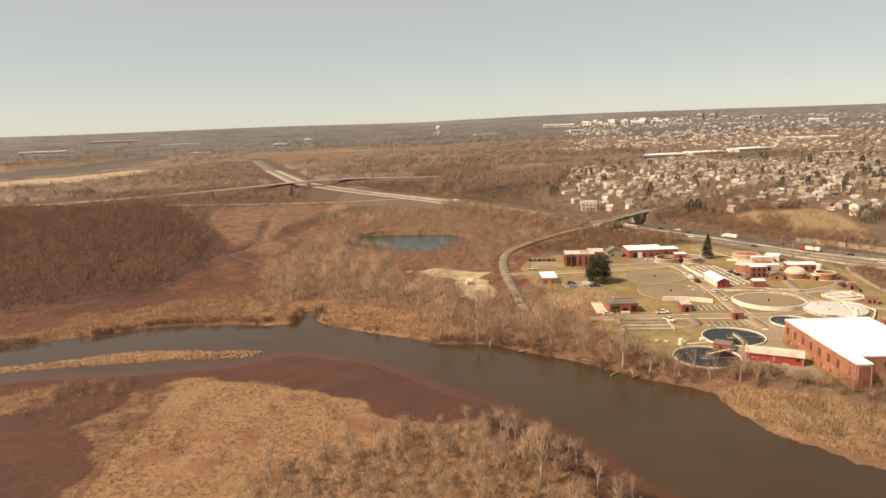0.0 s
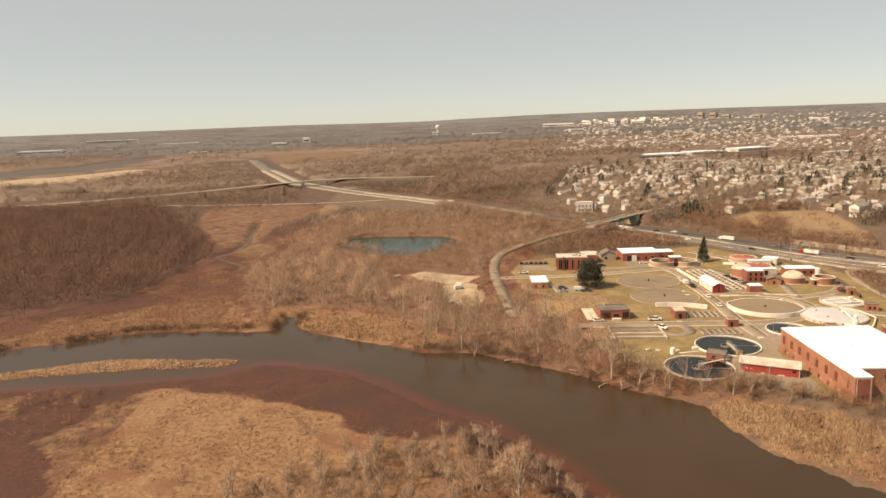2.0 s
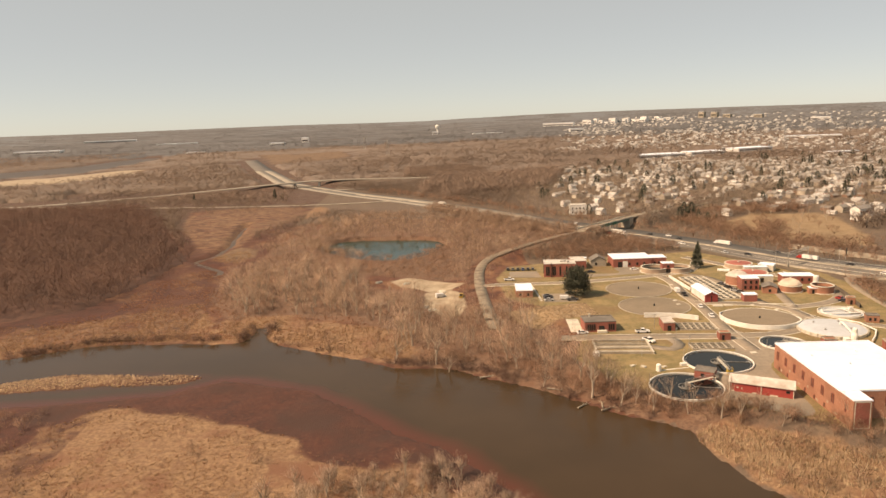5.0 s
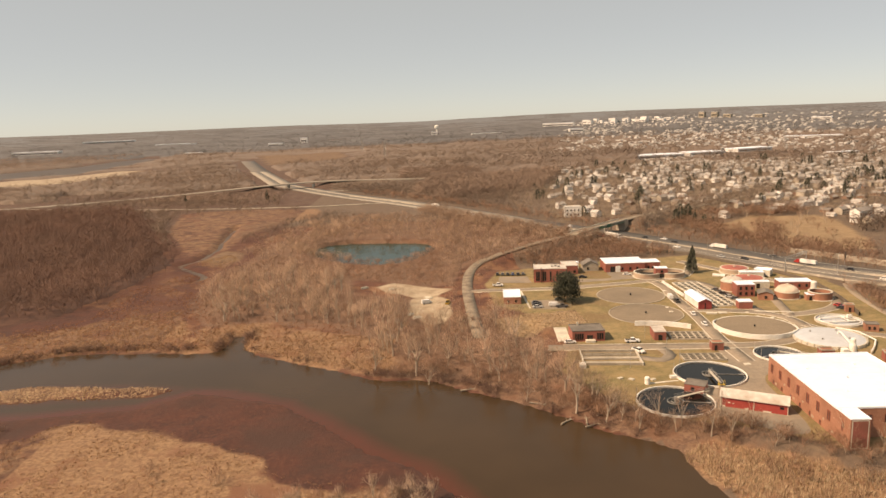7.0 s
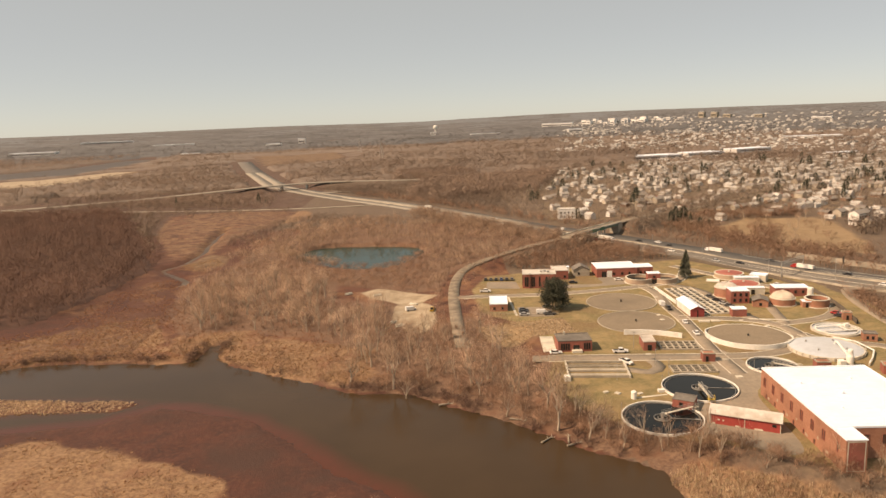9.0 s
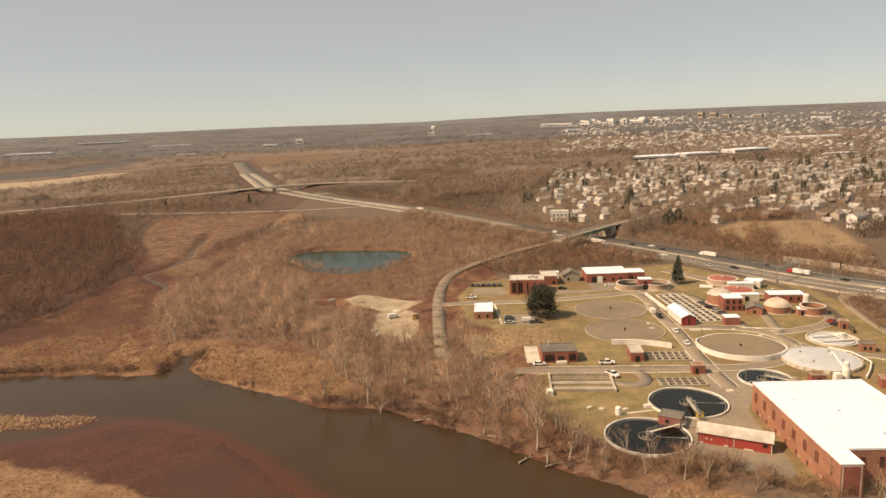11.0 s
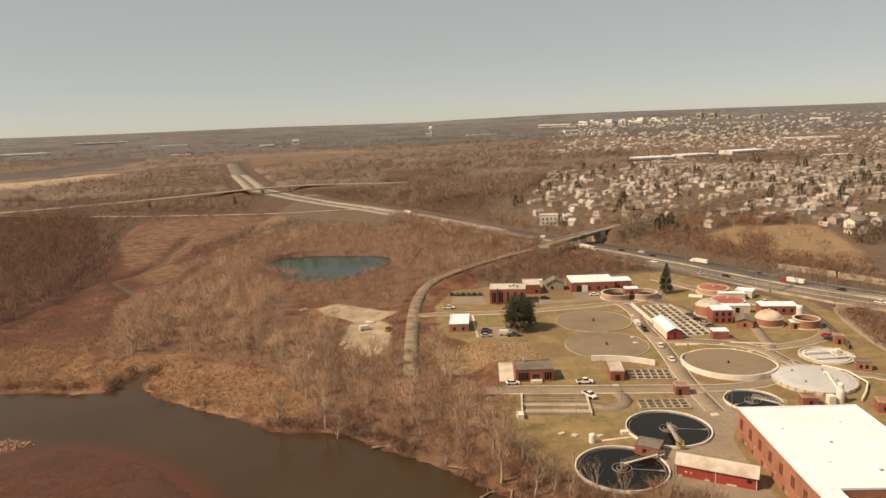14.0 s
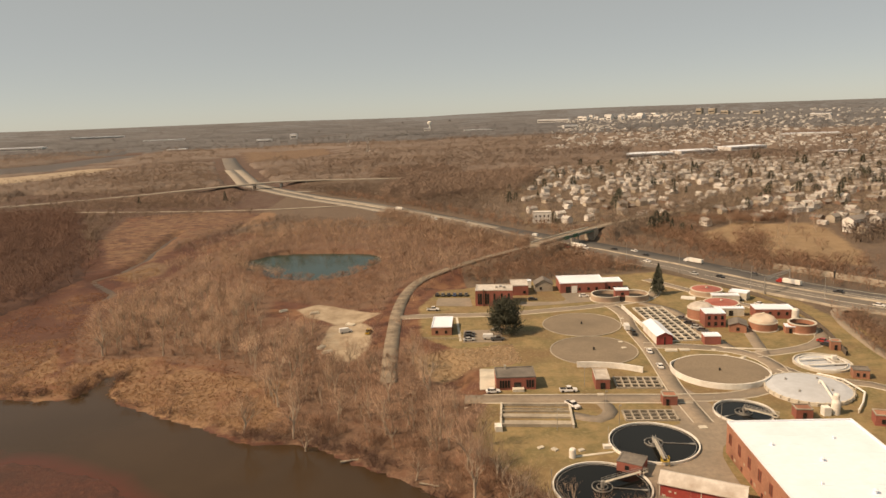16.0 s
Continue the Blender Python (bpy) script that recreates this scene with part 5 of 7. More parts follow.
def vehicle(kind, paint, x, y, turn, z=None, group="parked cars"):
    z = float(lie(x, y)) + 0.1 if z is None else z
    m = pose(x, y, z, 0, 0, turn) @ Matrix.Scale(0.84 if kind == "semi" else 1.0, 4)
    if (kind, paint) in KEPT:
        return copy_thing(KEPT[kind, paint], m)
    name, word = {"car": ("car", "saloon car"), "pickup": ("pickup_truck", "pickup truck"), "van": ("van", "utility van"), "semi": ("semi_truck", "articulated lorry with white box trailer")}[kind]
    top = thing(name, m, paint.replace("_", " ") + " " + word + " on the asphalt", {"semi": "truck", "pickup": "pickup"}.get(kind, kind), group)
    coat = "paint_" + paint
    if kind == "car":
        part("body", rounded([(-2.3, 0.3), (2.3, 0.3), (2.35, 0.7), (1.3, 0.92), (-1.9, 0.98), (-2.35, 0.75)], 0.9), coat, top)
        part("cabin", rounded([(-1.8, 0.95), (1.1, 0.9), (0.45, 1.42), (-1.2, 1.45)], 0.8), "glass", top, "dark glazed cabin")
        part("roof", rounded([(-1.25, 1.43), (0.5, 1.41), (0.4, 1.48), (-1.15, 1.5)], 0.74), coat, top)
        spots, r = (-1.4, 1.4), 0.33
    elif kind == "pickup":
        part("body", rounded([(-2.8, 0.4), (2.8, 0.4), (2.85, 0.95), (1.5, 1.15), (-2.8, 1.15)], 0.98), coat, top)
        part("cabin", rounded([(-0.6, 1.13), (1.5, 1.13), (0.9, 1.75), (-0.5, 1.8)], 0.9), "glass", top, "dark glazed cabin")
        part("roof", rounded([(-0.55, 1.78), (0.9, 1.74), (0.85, 1.84), (-0.5, 1.86)], 0.85), coat, top)
        part("bed", a_box(-2.65, -0.75, -0.8, 0.8, 1.1, 1.17), "dark_metal", top, "dark load bed")
        spots, r = (-1.8, 1.8), 0.4
    elif kind == "van":
        part("body", rounded([(-2.6, 0.35), (2.6, 0.35), (2.65, 1.0), (1.9, 1.25), (1.3, 2.1), (-2.6, 2.15)], 0.98, 0.6), coat, top)
        part("windscreen", rounded([(1.35, 2.0), (1.9, 1.28), (1.96, 1.3), (1.42, 2.02)], 0.85, 0.5), "glass", top)
        spots, r = (-1.7, 1.7), 0.36
    else:
        part("trailer", a_box(-7.2, 5.6, -1.28, 1.28, 1.1, 4.0, bevel=0.05), "white_paint", top, "white box trailer")
        part("cab", rounded([(6.2, 0.6), (10.4, 0.6), (10.4, 1.9), (8.9, 2.2), (8.5, 3.3), (6.2, 3.6)], 1.2, 0.4), coat, top)
        part("windscreen", rounded([(8.55, 3.2), (8.95, 2.25), (9.02, 2.27), (8.62, 3.22)], 1.05, 0.3), "glass", top)
        part("chassis", a_box(-6.9, 10.0, -0.5, 0.5, 0.65, 1.08), "dark_metal", top)
        spots, r = (-6.2, -4.9, 5.4, 6.6, 9.4), 0.5
    for u in spots:
        for s in (-1, 1):
            w = {"semi": 1.1, "pickup": 0.9, "van": 0.88}.get(kind, 0.82)
            wheel = part("wheel", bar(bmesh.new(), (u, s * w - 0.12, r), (u, s * w + 0.12, r), r, n=14), "rubber", top)
    KEPT[kind, paint] = top
    return top


for kind, paint, x, y, turn in (("car", "white", 85.6, 292.0, 0), ("pickup", "white", 109.8, 289.5, -5), ("pickup", "white", 108.5, 277.8, -62), ("van", "white", 90.5, 346.8, -4), ("pickup", "dark_grey", 93.5, 344.6, 0),
                                ("car", "silver", 82.2, 345.8, 2), ("car", "black", 82.6, 350.0, 2), ("car", "dark_grey", 83.0, 353.6, 2), ("car", "silver", 95.0, 357.5, 20),
                                ("car", "black", 117.5, 402.0, -6), ("car", "white", 143.0, 403.5, -4), ("car", "dark_grey", 174.5, 360.0, -40), ("car", "black", 175.0, 353.0, -40), ("car", "silver", 175.5, 347.0, -30), ("car", "dark_grey", 176.5, 343.0, -30),
                                ("car", "white", 147.5, 322.0, 80), ("car", "white", 146.0, 306.5, 84), ("van", "white", 147.8, 351.0, 84), ("pickup", "black", 148.2, 343.0, 84), ("car", "white", 206.0, 388.0, -30), ("car", "silver", 211.0, 385.0, -30), ("car", "dark_grey", 160.5, 393.0, 10),
                                ("car", "white", 216.0, 375.0, -60), ("car", "black", 213.5, 319.0, -50), ("car", "red", 214.5, 323.0, -50), ("car", "black", 142.5, 236.0, 70),
                                ("pickup", "white", 69.0, 392.0, -5), ("pickup", "yellow", 40.5, 366.0, 80), ("van", "white", 30.0, 372.0, 20)):
    vehicle(kind, paint, x, y, turn)
for k in range(6):
    vehicle("car", ("black", "dark_grey", "black", "blue", "black", "dark_grey")[k], 72 + 2.9 * k, 418.5 - 0.4 * k, 84)
road = smooth_line(HIGHWAY[1:13], 6)
for kind, paint, at, lane in (("semi", "red", 0.49, 11.5), ("semi", "white", 0.475, 6.6), ("semi", "red", 0.30, -6.6), ("semi", "white", 0.385, -11.5), ("car", "black", 0.34, 6.6), ("car", "silver", 0.36, 11.5), ("car", "white", 0.405, 6.6), ("car", "black", 0.42, -6.6),
                              ("car", "dark_grey", 0.335, -11.5), ("car", "white", 0.44, -11.5), ("car", "white", 0.25, 6.6), ("car", "black", 0.27, -6.6), ("car", "black", 0.455, -6.6), ("car", "silver", 0.52, 6.6), ("van", "white", 0.545, -6.6), ("car", "red", 0.60, 6.6),
                              ("semi", "white", 0.70, 6.6), ("car", "white", 0.66, -6.6), ("semi", "white", 0.80, -6.6)):
    k = int(at * (len(road) - 2))
    t = road[k + 1] - road[k]
    t /= np.linalg.norm(t)
    p = road[k] + np.array([-t[1], t[0]]) * lane
    vehicle(kind, paint, p[0], p[1], math.degrees(math.atan2(t[1], t[0])) + (180 if lane > 0 else 0), float(np.max(lie(np.array([p[0]]), np.array([p[1]])))) + 0.2, "highway traffic")

# overhead sign gantry and highway lamps
gantry = thing("sign_gantry", pose(226.5, 391.5, 3.6, 0, 0, 36), "grey steel sign gantry spanning the highway", "gantry")
for u in (0, 24.5):
    part("post", bar(bmesh.new(), (u, 0, -0.5), (u, 0, 8.2), 0.3, 0.22, 8), "steel", gantry)
bm = bmesh.new()
for zz in (6.8, 8.0):
    for v in (-0.5, 0.5):
        bar(bm, (0, v, zz), (24.5, v, zz), 0.12, n=5)
for k in range(12):
    bar(bm, (2.04 * k, -0.5, 6.8), (2.04 + 2.04 * k, -0.5, 8.0), 0.07, n=4)
    bar(bm, (2.04 * k, -0.5, 8.0), (2.04 + 2.04 * k, 0.5, 8.0), 0.07, n=4)
part("truss", bm, "steel", gantry)
for x, y in ((225, 402), (204, 440), (250, 382), (270, 350), (186, 475)):
    top = thing("highway_lamp", pose(x, y, 3.6, 0, 0, 40), "tall thin grey highway lamp", "street lamp", "highway lamps")
    part("pole", bar(bmesh.new(), (0, 0, -0.3), (0, 0, 11), 0.14, 0.08), "steel", top)
    part("arm", bar(bmesh.new(), (0, 0, 10.9), (2.4, 0, 11.3), 0.07), "steel", top)
board = thing("road_sign", pose(268, 404, 3.6, 0, 0, 50), "dark square road sign on a post", "sign")
part("panel", a_box(-2.0, 2.0, -0.1, 0.1, 2.5, 6.5), "dark_metal", board)
part("post", bar(bmesh.new(), (0, 0.2, -0.3), (0, 0.2, 6.0), 0.15), "steel", board)


# ---- trees ----
rng = np.random.default_rng(7)


def unit(v):
    return v / max(np.linalg.norm(v), 1e-9)


def tube(points, radii, sides):
    """A tapered tube along the points, as vertices and triangles."""
    verts, faces = [], []
    for k, (p, r) in enumerate(zip(points, radii)):
        d = unit(points[min(k + 1, len(points) - 1)] - points[max(k - 1, 0)])
        u = unit(np.cross(d, [0.3, 0.9, 0.1]))
        w = np.cross(d, u)
        for s in range(sides):
            a = 2 * math.pi * s / sides
            verts.append(p + r * (math.cos(a) * u + math.sin(a) * w))
        if k:
            for s in range(sides):
                a, b = (k - 1) * sides + s, (k - 1) * sides + (s + 1) % sides
                faces += [(a, b, b + sides), (a, b + sides, a + sides)]
    return np.array(verts), np.array(faces)


def joined(pieces):
    verts, faces, n = [], [], 0
    for v, f in pieces:
        verts.append(v)
        faces.append(f + n)
        n += len(v)
    return np.concatenate(verts), np.concatenate(faces)


def blades(base, tip, width, r):
    """Thin triangles from base to tip."""
    d = tip - base
    side = np.cross(d, r.normal(size=d.shape))
    side /= np.maximum(np.linalg.norm(side, axis=1), 1e-9)[:, None]
    side *= np.asarray(width).reshape(-1, 1) / 2
    v = np.stack([base - side, base + side, tip], 1).reshape(-1, 3)
    return v, np.arange(len(v)).reshape(-1, 3)


def branching(r, splits, start, way, length, angle, shrink=0.78, lift=0.12):
    """Branches that fork again and again: (start, end, level, parent) of each, from the trunk to the last twigs."""
    out = []

    def grow(p, d, length, level, parent):
        q = p + d * length
        me = len(out)
        out.append((p, q, level, parent))
        if level == len(splits):
            return
        n, turn_of = splits[level], r.uniform(0, 2 * math.pi)
        u = unit(np.cross(d, [0.31, 0.17, 0.93] if abs(d[2]) < 0.9 else [1.0, 0.2, 0.1]))
        w = np.cross(d, u)
        for k in range(n):
            a = turn_of + 2 * math.pi * k / n + r.normal(0, 0.35)
            lean = angle * r.uniform(0.55, 1.25)
            e = unit(d * math.cos(lean) + (u * math.cos(a) + w * math.sin(a)) * math.sin(lean) + [0, 0, lift])
            grow(p + (q - p) * (1.0 if k == 0 else r.uniform(0.55, 1.0)), e, length * shrink * r.uniform(0.8, 1.15), level + 1, me)

    grow(np.array(start, float), unit(np.array(way, float)), length, 0, -1)
    return out


def bare_tree(seed, high, spread, stems=1, splits=(4, 3, 3, 2, 2, 2), fork=0.26, twig_w=0.04):
    """The wood and the twigs of a leafless tree."""
    r = np.random.default_rng(seed)
    wood, joints, base, tip, wide = [], [], [], [], []
    for s in range(stems):
        lean = r.normal(0, 0.09 if stems == 1 else 0.32, 3)
        lean[2] = 1
        arms = branching(r, splits, (r.normal(0, 0.12 * (stems - 1)), r.normal(0, 0.12 * (stems - 1)), -0.4), lean, high * fork, 0.55 * spread)
        top, grown = max(a[1][2] for a in arms), {}
        for k, (p, q, level, parent) in enumerate(arms):
            p, q = (v * [1, 1, high / top] for v in (p, q))
            if level < (3 if stems == 1 else 1):
                radius = high * 0.024 / stems**0.5 * (1.0, 0.52, 0.3)[level]
                kink = (p + q) / 2 + r.normal(0, 0.035, 3) * np.linalg.norm(q - p)
                wood.append(tube([p, kink, q], [radius, radius * 0.8, radius * 0.6], (6, 4, 3)[level] if stems == 1 else 3))
                count = sum(len(v) for v, _ in wood[:-1])
                grown[k] = count + len(wood[-1][0])
                if parent in grown:
                    joints.append((grown[parent] - 1, grown[parent] - 2, count))
            else:
                base.append(p)
                tip.append(q + (q - p) * 0.12)
                wide.append(twig_w * (1.0, 2.6, 2.6, 2.2, 1.5, 1.0, 0.8, 0.7)[min(level + (stems > 1), 7)])
    verts, faces = joined(wood)
    if joints:
        faces = np.vstack([faces, joints])
    return (verts, faces), blades(np.array(base), np.array(tip), np.array(wide), r)


def tree_kind(name, label, category, seed, high, spread, group, crown="twig", **more):
    wood, twig = bare_tree(seed, high, spread, **more)
    top = thing(name, pose(0, 0, 0), label, category, group)
    sheet("trunk", *wood, "bark", top)
    sheet("crown", *twig, crown, top, outward=crown_normals(twig[0], (0, 0, 0.45 * high)))
    return top


def stand(kinds, spots, low=0.8, high=1.2, sink=0.0):
    """Sets trees on the ground: the first of each kind itself, then copies."""
    used = set()
    spots = np.array(spots, float)
    for (x, y), z in zip(spots, lie(spots[:, 0], spots[:, 1])):
        k = rng.integers(len(kinds))
        m = pose(x, y, z - sink, 0, 0, rng.uniform(0, 360)) @ Matrix.Scale(rng.uniform(low, high), 4)
        if k in used:
            made = copy_thing(kinds[k], m)
            made.matrix_basis = m
        else:
            kinds[k].matrix_basis = m
            used.add(k)
    for k, ob in enumerate(kinds):
        if k not in used:
            for o in (*ob.children, ob):
                bpy.data.objects.remove(o)


def scatter(poly, apart, tries=1.0, wild=0.6):
    """Spots on a jittered lattice within a region."""
    p = np.array(poly)
    (x0, y0), (x1, y1) = p.min(0), p.max(0)
    a, b = np.meshgrid(np.arange(x0, x1, apart), np.arange(y0, y1, apart))
    x = a.ravel() + rng.uniform(-wild, wild, a.size) * apart
    y = b.ravel() + rng.uniform(-wild, wild, a.size) * apart
    ok = inside(poly, x, y) & (rng.random(x.size) < tries)
    return np.stack([x[ok], y[ok]], 1)


def uneven(spots, scale=0.05, cut=0.35):
    """Thins the spots out in patches."""
    x, y = spots.T
    f = np.sin(x * scale * 1.7 + 1.3 * np.sin(y * scale * 1.1)) * np.sin(y * scale * 1.9 + 1.7 * np.sin(x * scale * 0.8)) * 0.5 + 0.5
    return spots[f + rng.uniform(-0.35, 0.35, len(x)) > cut]


def dry(spots, margin=0.35):
    return spots[lie(spots[:, 0], spots[:, 1]) > margin]


def off_road(spots, margin):
    x, y = spots.T
    ok = (away(LOOP, x, y) > 19 + margin) & (away(ROUTE, x, y) > 4 + margin) & (away(smooth_line(TREELINE_ROAD, 20), x, y) > 6 + margin)
    return spots[ok & (away(smooth_line(OVERPASS, 20), x, y) > 14 + margin)]


oak = [tree_kind("bare_tree", "tall leafless grey-brown tree on the marsh bank", "tree", s, h, sp, "bare riverside trees", splits=(4, 3, 3, 3, 2, 2), twig_w=0.05) for s, h, sp in ((1, 14, 1.0), (2, 15, 0.9), (3, 13, 1.1), (4, 16, 0.85), (5, 12, 1.1), (6, 14.5, 0.95))]
shrub = [tree_kind("bare_shrub", "leafless reddish-brown shrub on the marsh", "shrub", s, 5.0, 1.0, "bare marsh shrubs", "red_twig", stems=6, splits=(3, 3, 2, 2), fork=0.36, twig_w=0.045) for s in (11, 12, 13, 14)]
sapling = [tree_kind("bare_sapling", "slim leafless pale-stemmed tree in the wood", "tree", s, 11.0, 0.55, "slim bare trees", splits=(3, 3, 2, 2, 2), fork=0.34, twig_w=0.05) for s in (21, 22, 23)]

belt = dry(off_road(scatter(BELT, 7.0), 0.3), 0.3)
belt = belt[(np.max([depth_in(m, belt[:, 0], belt[:, 1]) for m in SANDS], 0) < -3)]
belt = uneven(belt, 0.055, 0.26)
near = belt[:, 1] < 440
river_brush = dry(scatter([(80, 226), (92, 214), (104, 208), (126, 199), (136, 190), (150, 184), (152, 190), (133, 200), (121, 212), (112, 219), (98, 217), (88, 230), (78, 246)], 2.7, 0.95))
reed_brush = dry(scatter(REEDS, 8.5, 0.6), 0.15)
reed_brush = reed_brush[reed_brush[:, 0] < 175]
stand(oak, np.vstack([belt[near][::2], [(28.4, 264.5), (-68, 357), (19.2, 155.9), (24, 272), (60, 244), (8, 276), (74, 232), (81, 224), (66, 258), (77, 244), (81, 236), (70, 268)]]), 0.75, 1.25)
stand(sapling, np.vstack([belt[near][1::2], river_brush[::4]]), 0.5, 1.1)
bank = np.array(NORTH_BANK[14:22])
fringe = []
for k in range(150):
    s = rng.uniform(0, len(bank) - 1.001)
    p = bank[int(s)] + (bank[int(s) + 1] - bank[int(s)]) * (s % 1)
    fringe.append(p + [rng.uniform(2, 14) * 0.62, rng.uniform(2, 14)])
low_wood = dry(np.array(fringe), 0.25)
low_wood = low_wood[~inside([(84, 216), (96, 214), (120, 205), (120, 245), (84, 300), (78, 300)], low_wood[:, 0], low_wood[:, 1])]
thicket = dry(scatter(THICKET, 3.8, 0.9))
thicket = thicket[thicket[:, 1] > 112]
loose = dry(np.array([(-50, 207), (-46, 203), (-74, 185), (-90, 190), (-30, 200), (-58, 175), (-106, 330), (-88, 325), (-100, 327), (-80, 327), (-66, 322), (-70, 326), (-130, 322), (-36, 302), (-28, 298), (-20, 296), (-14, 292), (-3, 284), (-110, 232), (-128, 236), (-120, 240), (-96, 222), (-140, 230),
                      (-66, 352), (-72, 350), (-62, 358), (-24, 310), (-32, 316)]), 0.2)
stand(shrub, np.vstack([low_wood[:70], thicket[::5], river_brush[::3], reed_brush, loose, dry(scatter([(-95, 330), (-60, 335), (-5, 300), (5, 285), (-10, 330), (-60, 350), (-95, 350)], 11, 0.6))]), 0.55, 1.15)
stand([tree_kind("bare_tree", "leafless broad grey tree above the thicket", "tree", s, h, 1.0, "thicket trees", "grey_twig", splits=(5, 3, 3, 3, 2), fork=0.22, twig_w=0.055) for s, h in ((31, 8.0), (32, 7.0), (33, 9.0))], np.vstack([thicket[1::2], [(22, 168), (36, 166), (12, 176), (4, 182), (-8, 170)]]), 0.6, 1.25)
giant = tree_kind("bare_tree", "large spreading leafless tree on the island shore", "tree", 77, 20, 1.35, "", splits=(4, 4, 3, 3, 3, 3), fork=0.2, twig_w=0.075)
giant.matrix_basis = pose(28.6, 153.4, float(lie(28.6, 153.4)), 0, 0, 40)


def grove(name, label, spots, height, material, twigs=42, seed=5, twig_w=0.22, spread=0.30, kinds=5, trunk=True, low=0.7, tall=1.25, grow=None):
    """Woodland past counting: many simple leafless trees in one mesh."""
    r = np.random.default_rng(seed)
    shapes = []
    for k in range(kinds):
        splits = next(c for c in ((3, 2, 2), (4, 3), (4, 3, 2), (4, 3, 3), (5, 4, 3), (5, 3, 2, 2), (5, 3, 3, 2)) if np.cumprod((1, *c)).sum() >= twigs * (1.0 if trunk else 0.45) or c == (5, 3, 3, 2))
        arms = []
        for q in range(1 if trunk else 3):
            lean = r.normal(0, 0.06 if trunk else 0.35, 3)
            lean[2] = 1
            arms += branching(r, splits, (0.02 * q, 0.02 * q, -0.03), lean, 0.36 if trunk else 0.3, 0.62, 0.8)
        base, tip = np.array([a[0] for a in arms]), np.array([a[1] for a in arms])
        level = np.array([a[2] for a in arms])
        size = np.array([*[spread / np.percentile(np.abs(tip[:, q]), 88) for q in (0, 1)], 1 / tip[:, 2].max()])
        base, tip = base * size, (tip + 0.15 * (tip - base)) * size
        v, f = blades(base * height, tip * height, twig_w * np.array([1.9, 1.3, 0.95, 0.75, 0.6])[np.minimum(level, 4)], r)
        shapes.append((v, f, crown_normals(v, (0, 0, 0.4 * height))))
    n = len(spots)
    z = lie(spots[:, 0], spots[:, 1])
    a, s, kind = r.uniform(0, 2 * math.pi, n), r.uniform(low, tall, n), r.integers(0, kinds, n)
    if grow is not None:
        s = s * grow
    tint = r.random(n)
    verts, faces, tints, ways, count = [], [], [], [], 0
    for k, (v, f, out) in enumerate(shapes):
        m = kind == k
        c, q = np.cos(a[m])[:, None], np.sin(a[m])[:, None]
        sm = s[m][:, None]
        w = np.stack([(v[:, 0] * c - v[:, 1] * q) * sm + spots[m, 0][:, None], (v[:, 0] * q + v[:, 1] * c) * sm + spots[m, 1][:, None], v[:, 2] * sm + z[m][:, None] - 0.2], -1)
        faces.append((f[None] + (np.arange(m.sum()) * len(v))[:, None, None]).reshape(-1, 3) + count)
        verts.append(w.reshape(-1, 3))
        tints.append(np.repeat(tint[m], len(v)))
        ways.append(np.stack([out[:, 0] * c - out[:, 1] * q, out[:, 0] * q + out[:, 1] * c, np.repeat(out[None, :, 2], len(c), 0)], -1).reshape(-1, 3))
        count += m.sum() * len(v)
    ob = sheet(name, np.concatenate(verts), np.concatenate(faces), material, outward=np.concatenate(ways), tint=np.concatenate(tints))
    return tagged(ob, label, "woodland", kind="stuff")


left = dry(off_road(scatter(WOOD_LEFT, 5.2), 2), 0.3)
left = left[left[:, 0] > -45 - 0.63 * (left[:, 1] + 10)]
ragged = 5 * np.sin(left[:, 1] * 0.09) + 4 * np.sin(left[:, 0] * 0.13 + 1) + rng.uniform(-2, 7, len(left))
left = left[depth_in(WOOD_LEFT, left[:, 0], left[:, 1]) > ragged]
strays = dry(scatter([(-215, 340), (-186, 350), (-150, 372), (-138, 432), (-132, 500), (-150, 510), (-160, 440), (-170, 385)], 9, 0.55), 0.3)
left = np.vstack([left, strays])
grove("left_woodland", "dense dark leafless woodland beside the marsh", left, 12.5, "dark_wood", 84, twig_w=0.19, spread=0.36, low=0.5, tall=1.25)
pond_trees = dry(off_road(scatter(POND_WOOD, 5.2), 1), 0.3)
pond_trees = pond_trees[(depth_in(POND, pond_trees[:, 0], pond_trees[:, 1]) < -2) & ~inside(MEADOWS[4], pond_trees[:, 0], pond_trees[:, 1]) & (np.max([depth_in(m, pond_trees[:, 0], pond_trees[:, 1]) for m in SANDS], 0) < -1)]
front = (pond_trees[:, 1] < 530) & (pond_trees[:, 0] > -45) & (pond_trees[:, 0] < 40)
grove("pond_woodland", "leafless brown trees round the pond", uneven(pond_trees[~front], 0.05, 0.2), 9.5, "twig", 84, 6, 0.15, 0.36, low=0.5, tall=1.3)
grove("pond_brush", "low leafless brush in front of the pond", pond_trees[front], 5.6, "red_twig", 56, 61, 0.12, 0.5)
grove("belt_brush", "low tangled reddish brush between the riverside trees", dry(scatter(BELT, 3.4, 0.7), 0.3), 2.4, "red_twig", 30, 8, 0.11, 0.6, trunk=False)
grove("belt_woodland", "leafless grey-brown trees along the old road", uneven(dry(off_road(scatter(BELT, 6.0, 0.9), 0), 0.3), 0.055, 0.4), 8.5, "twig", 90, 81, 0.12, 0.4, low=0.5, tall=1.35)
grove("north_woodland", "dark leafless trees between the plant and the highway", off_road(scatter(NORTH_WOOD, 3.6), 0), 7.5, "red_twig", 56, 9, 0.14, 0.42)
shore = POND[(POND[:, 1] > 540)]
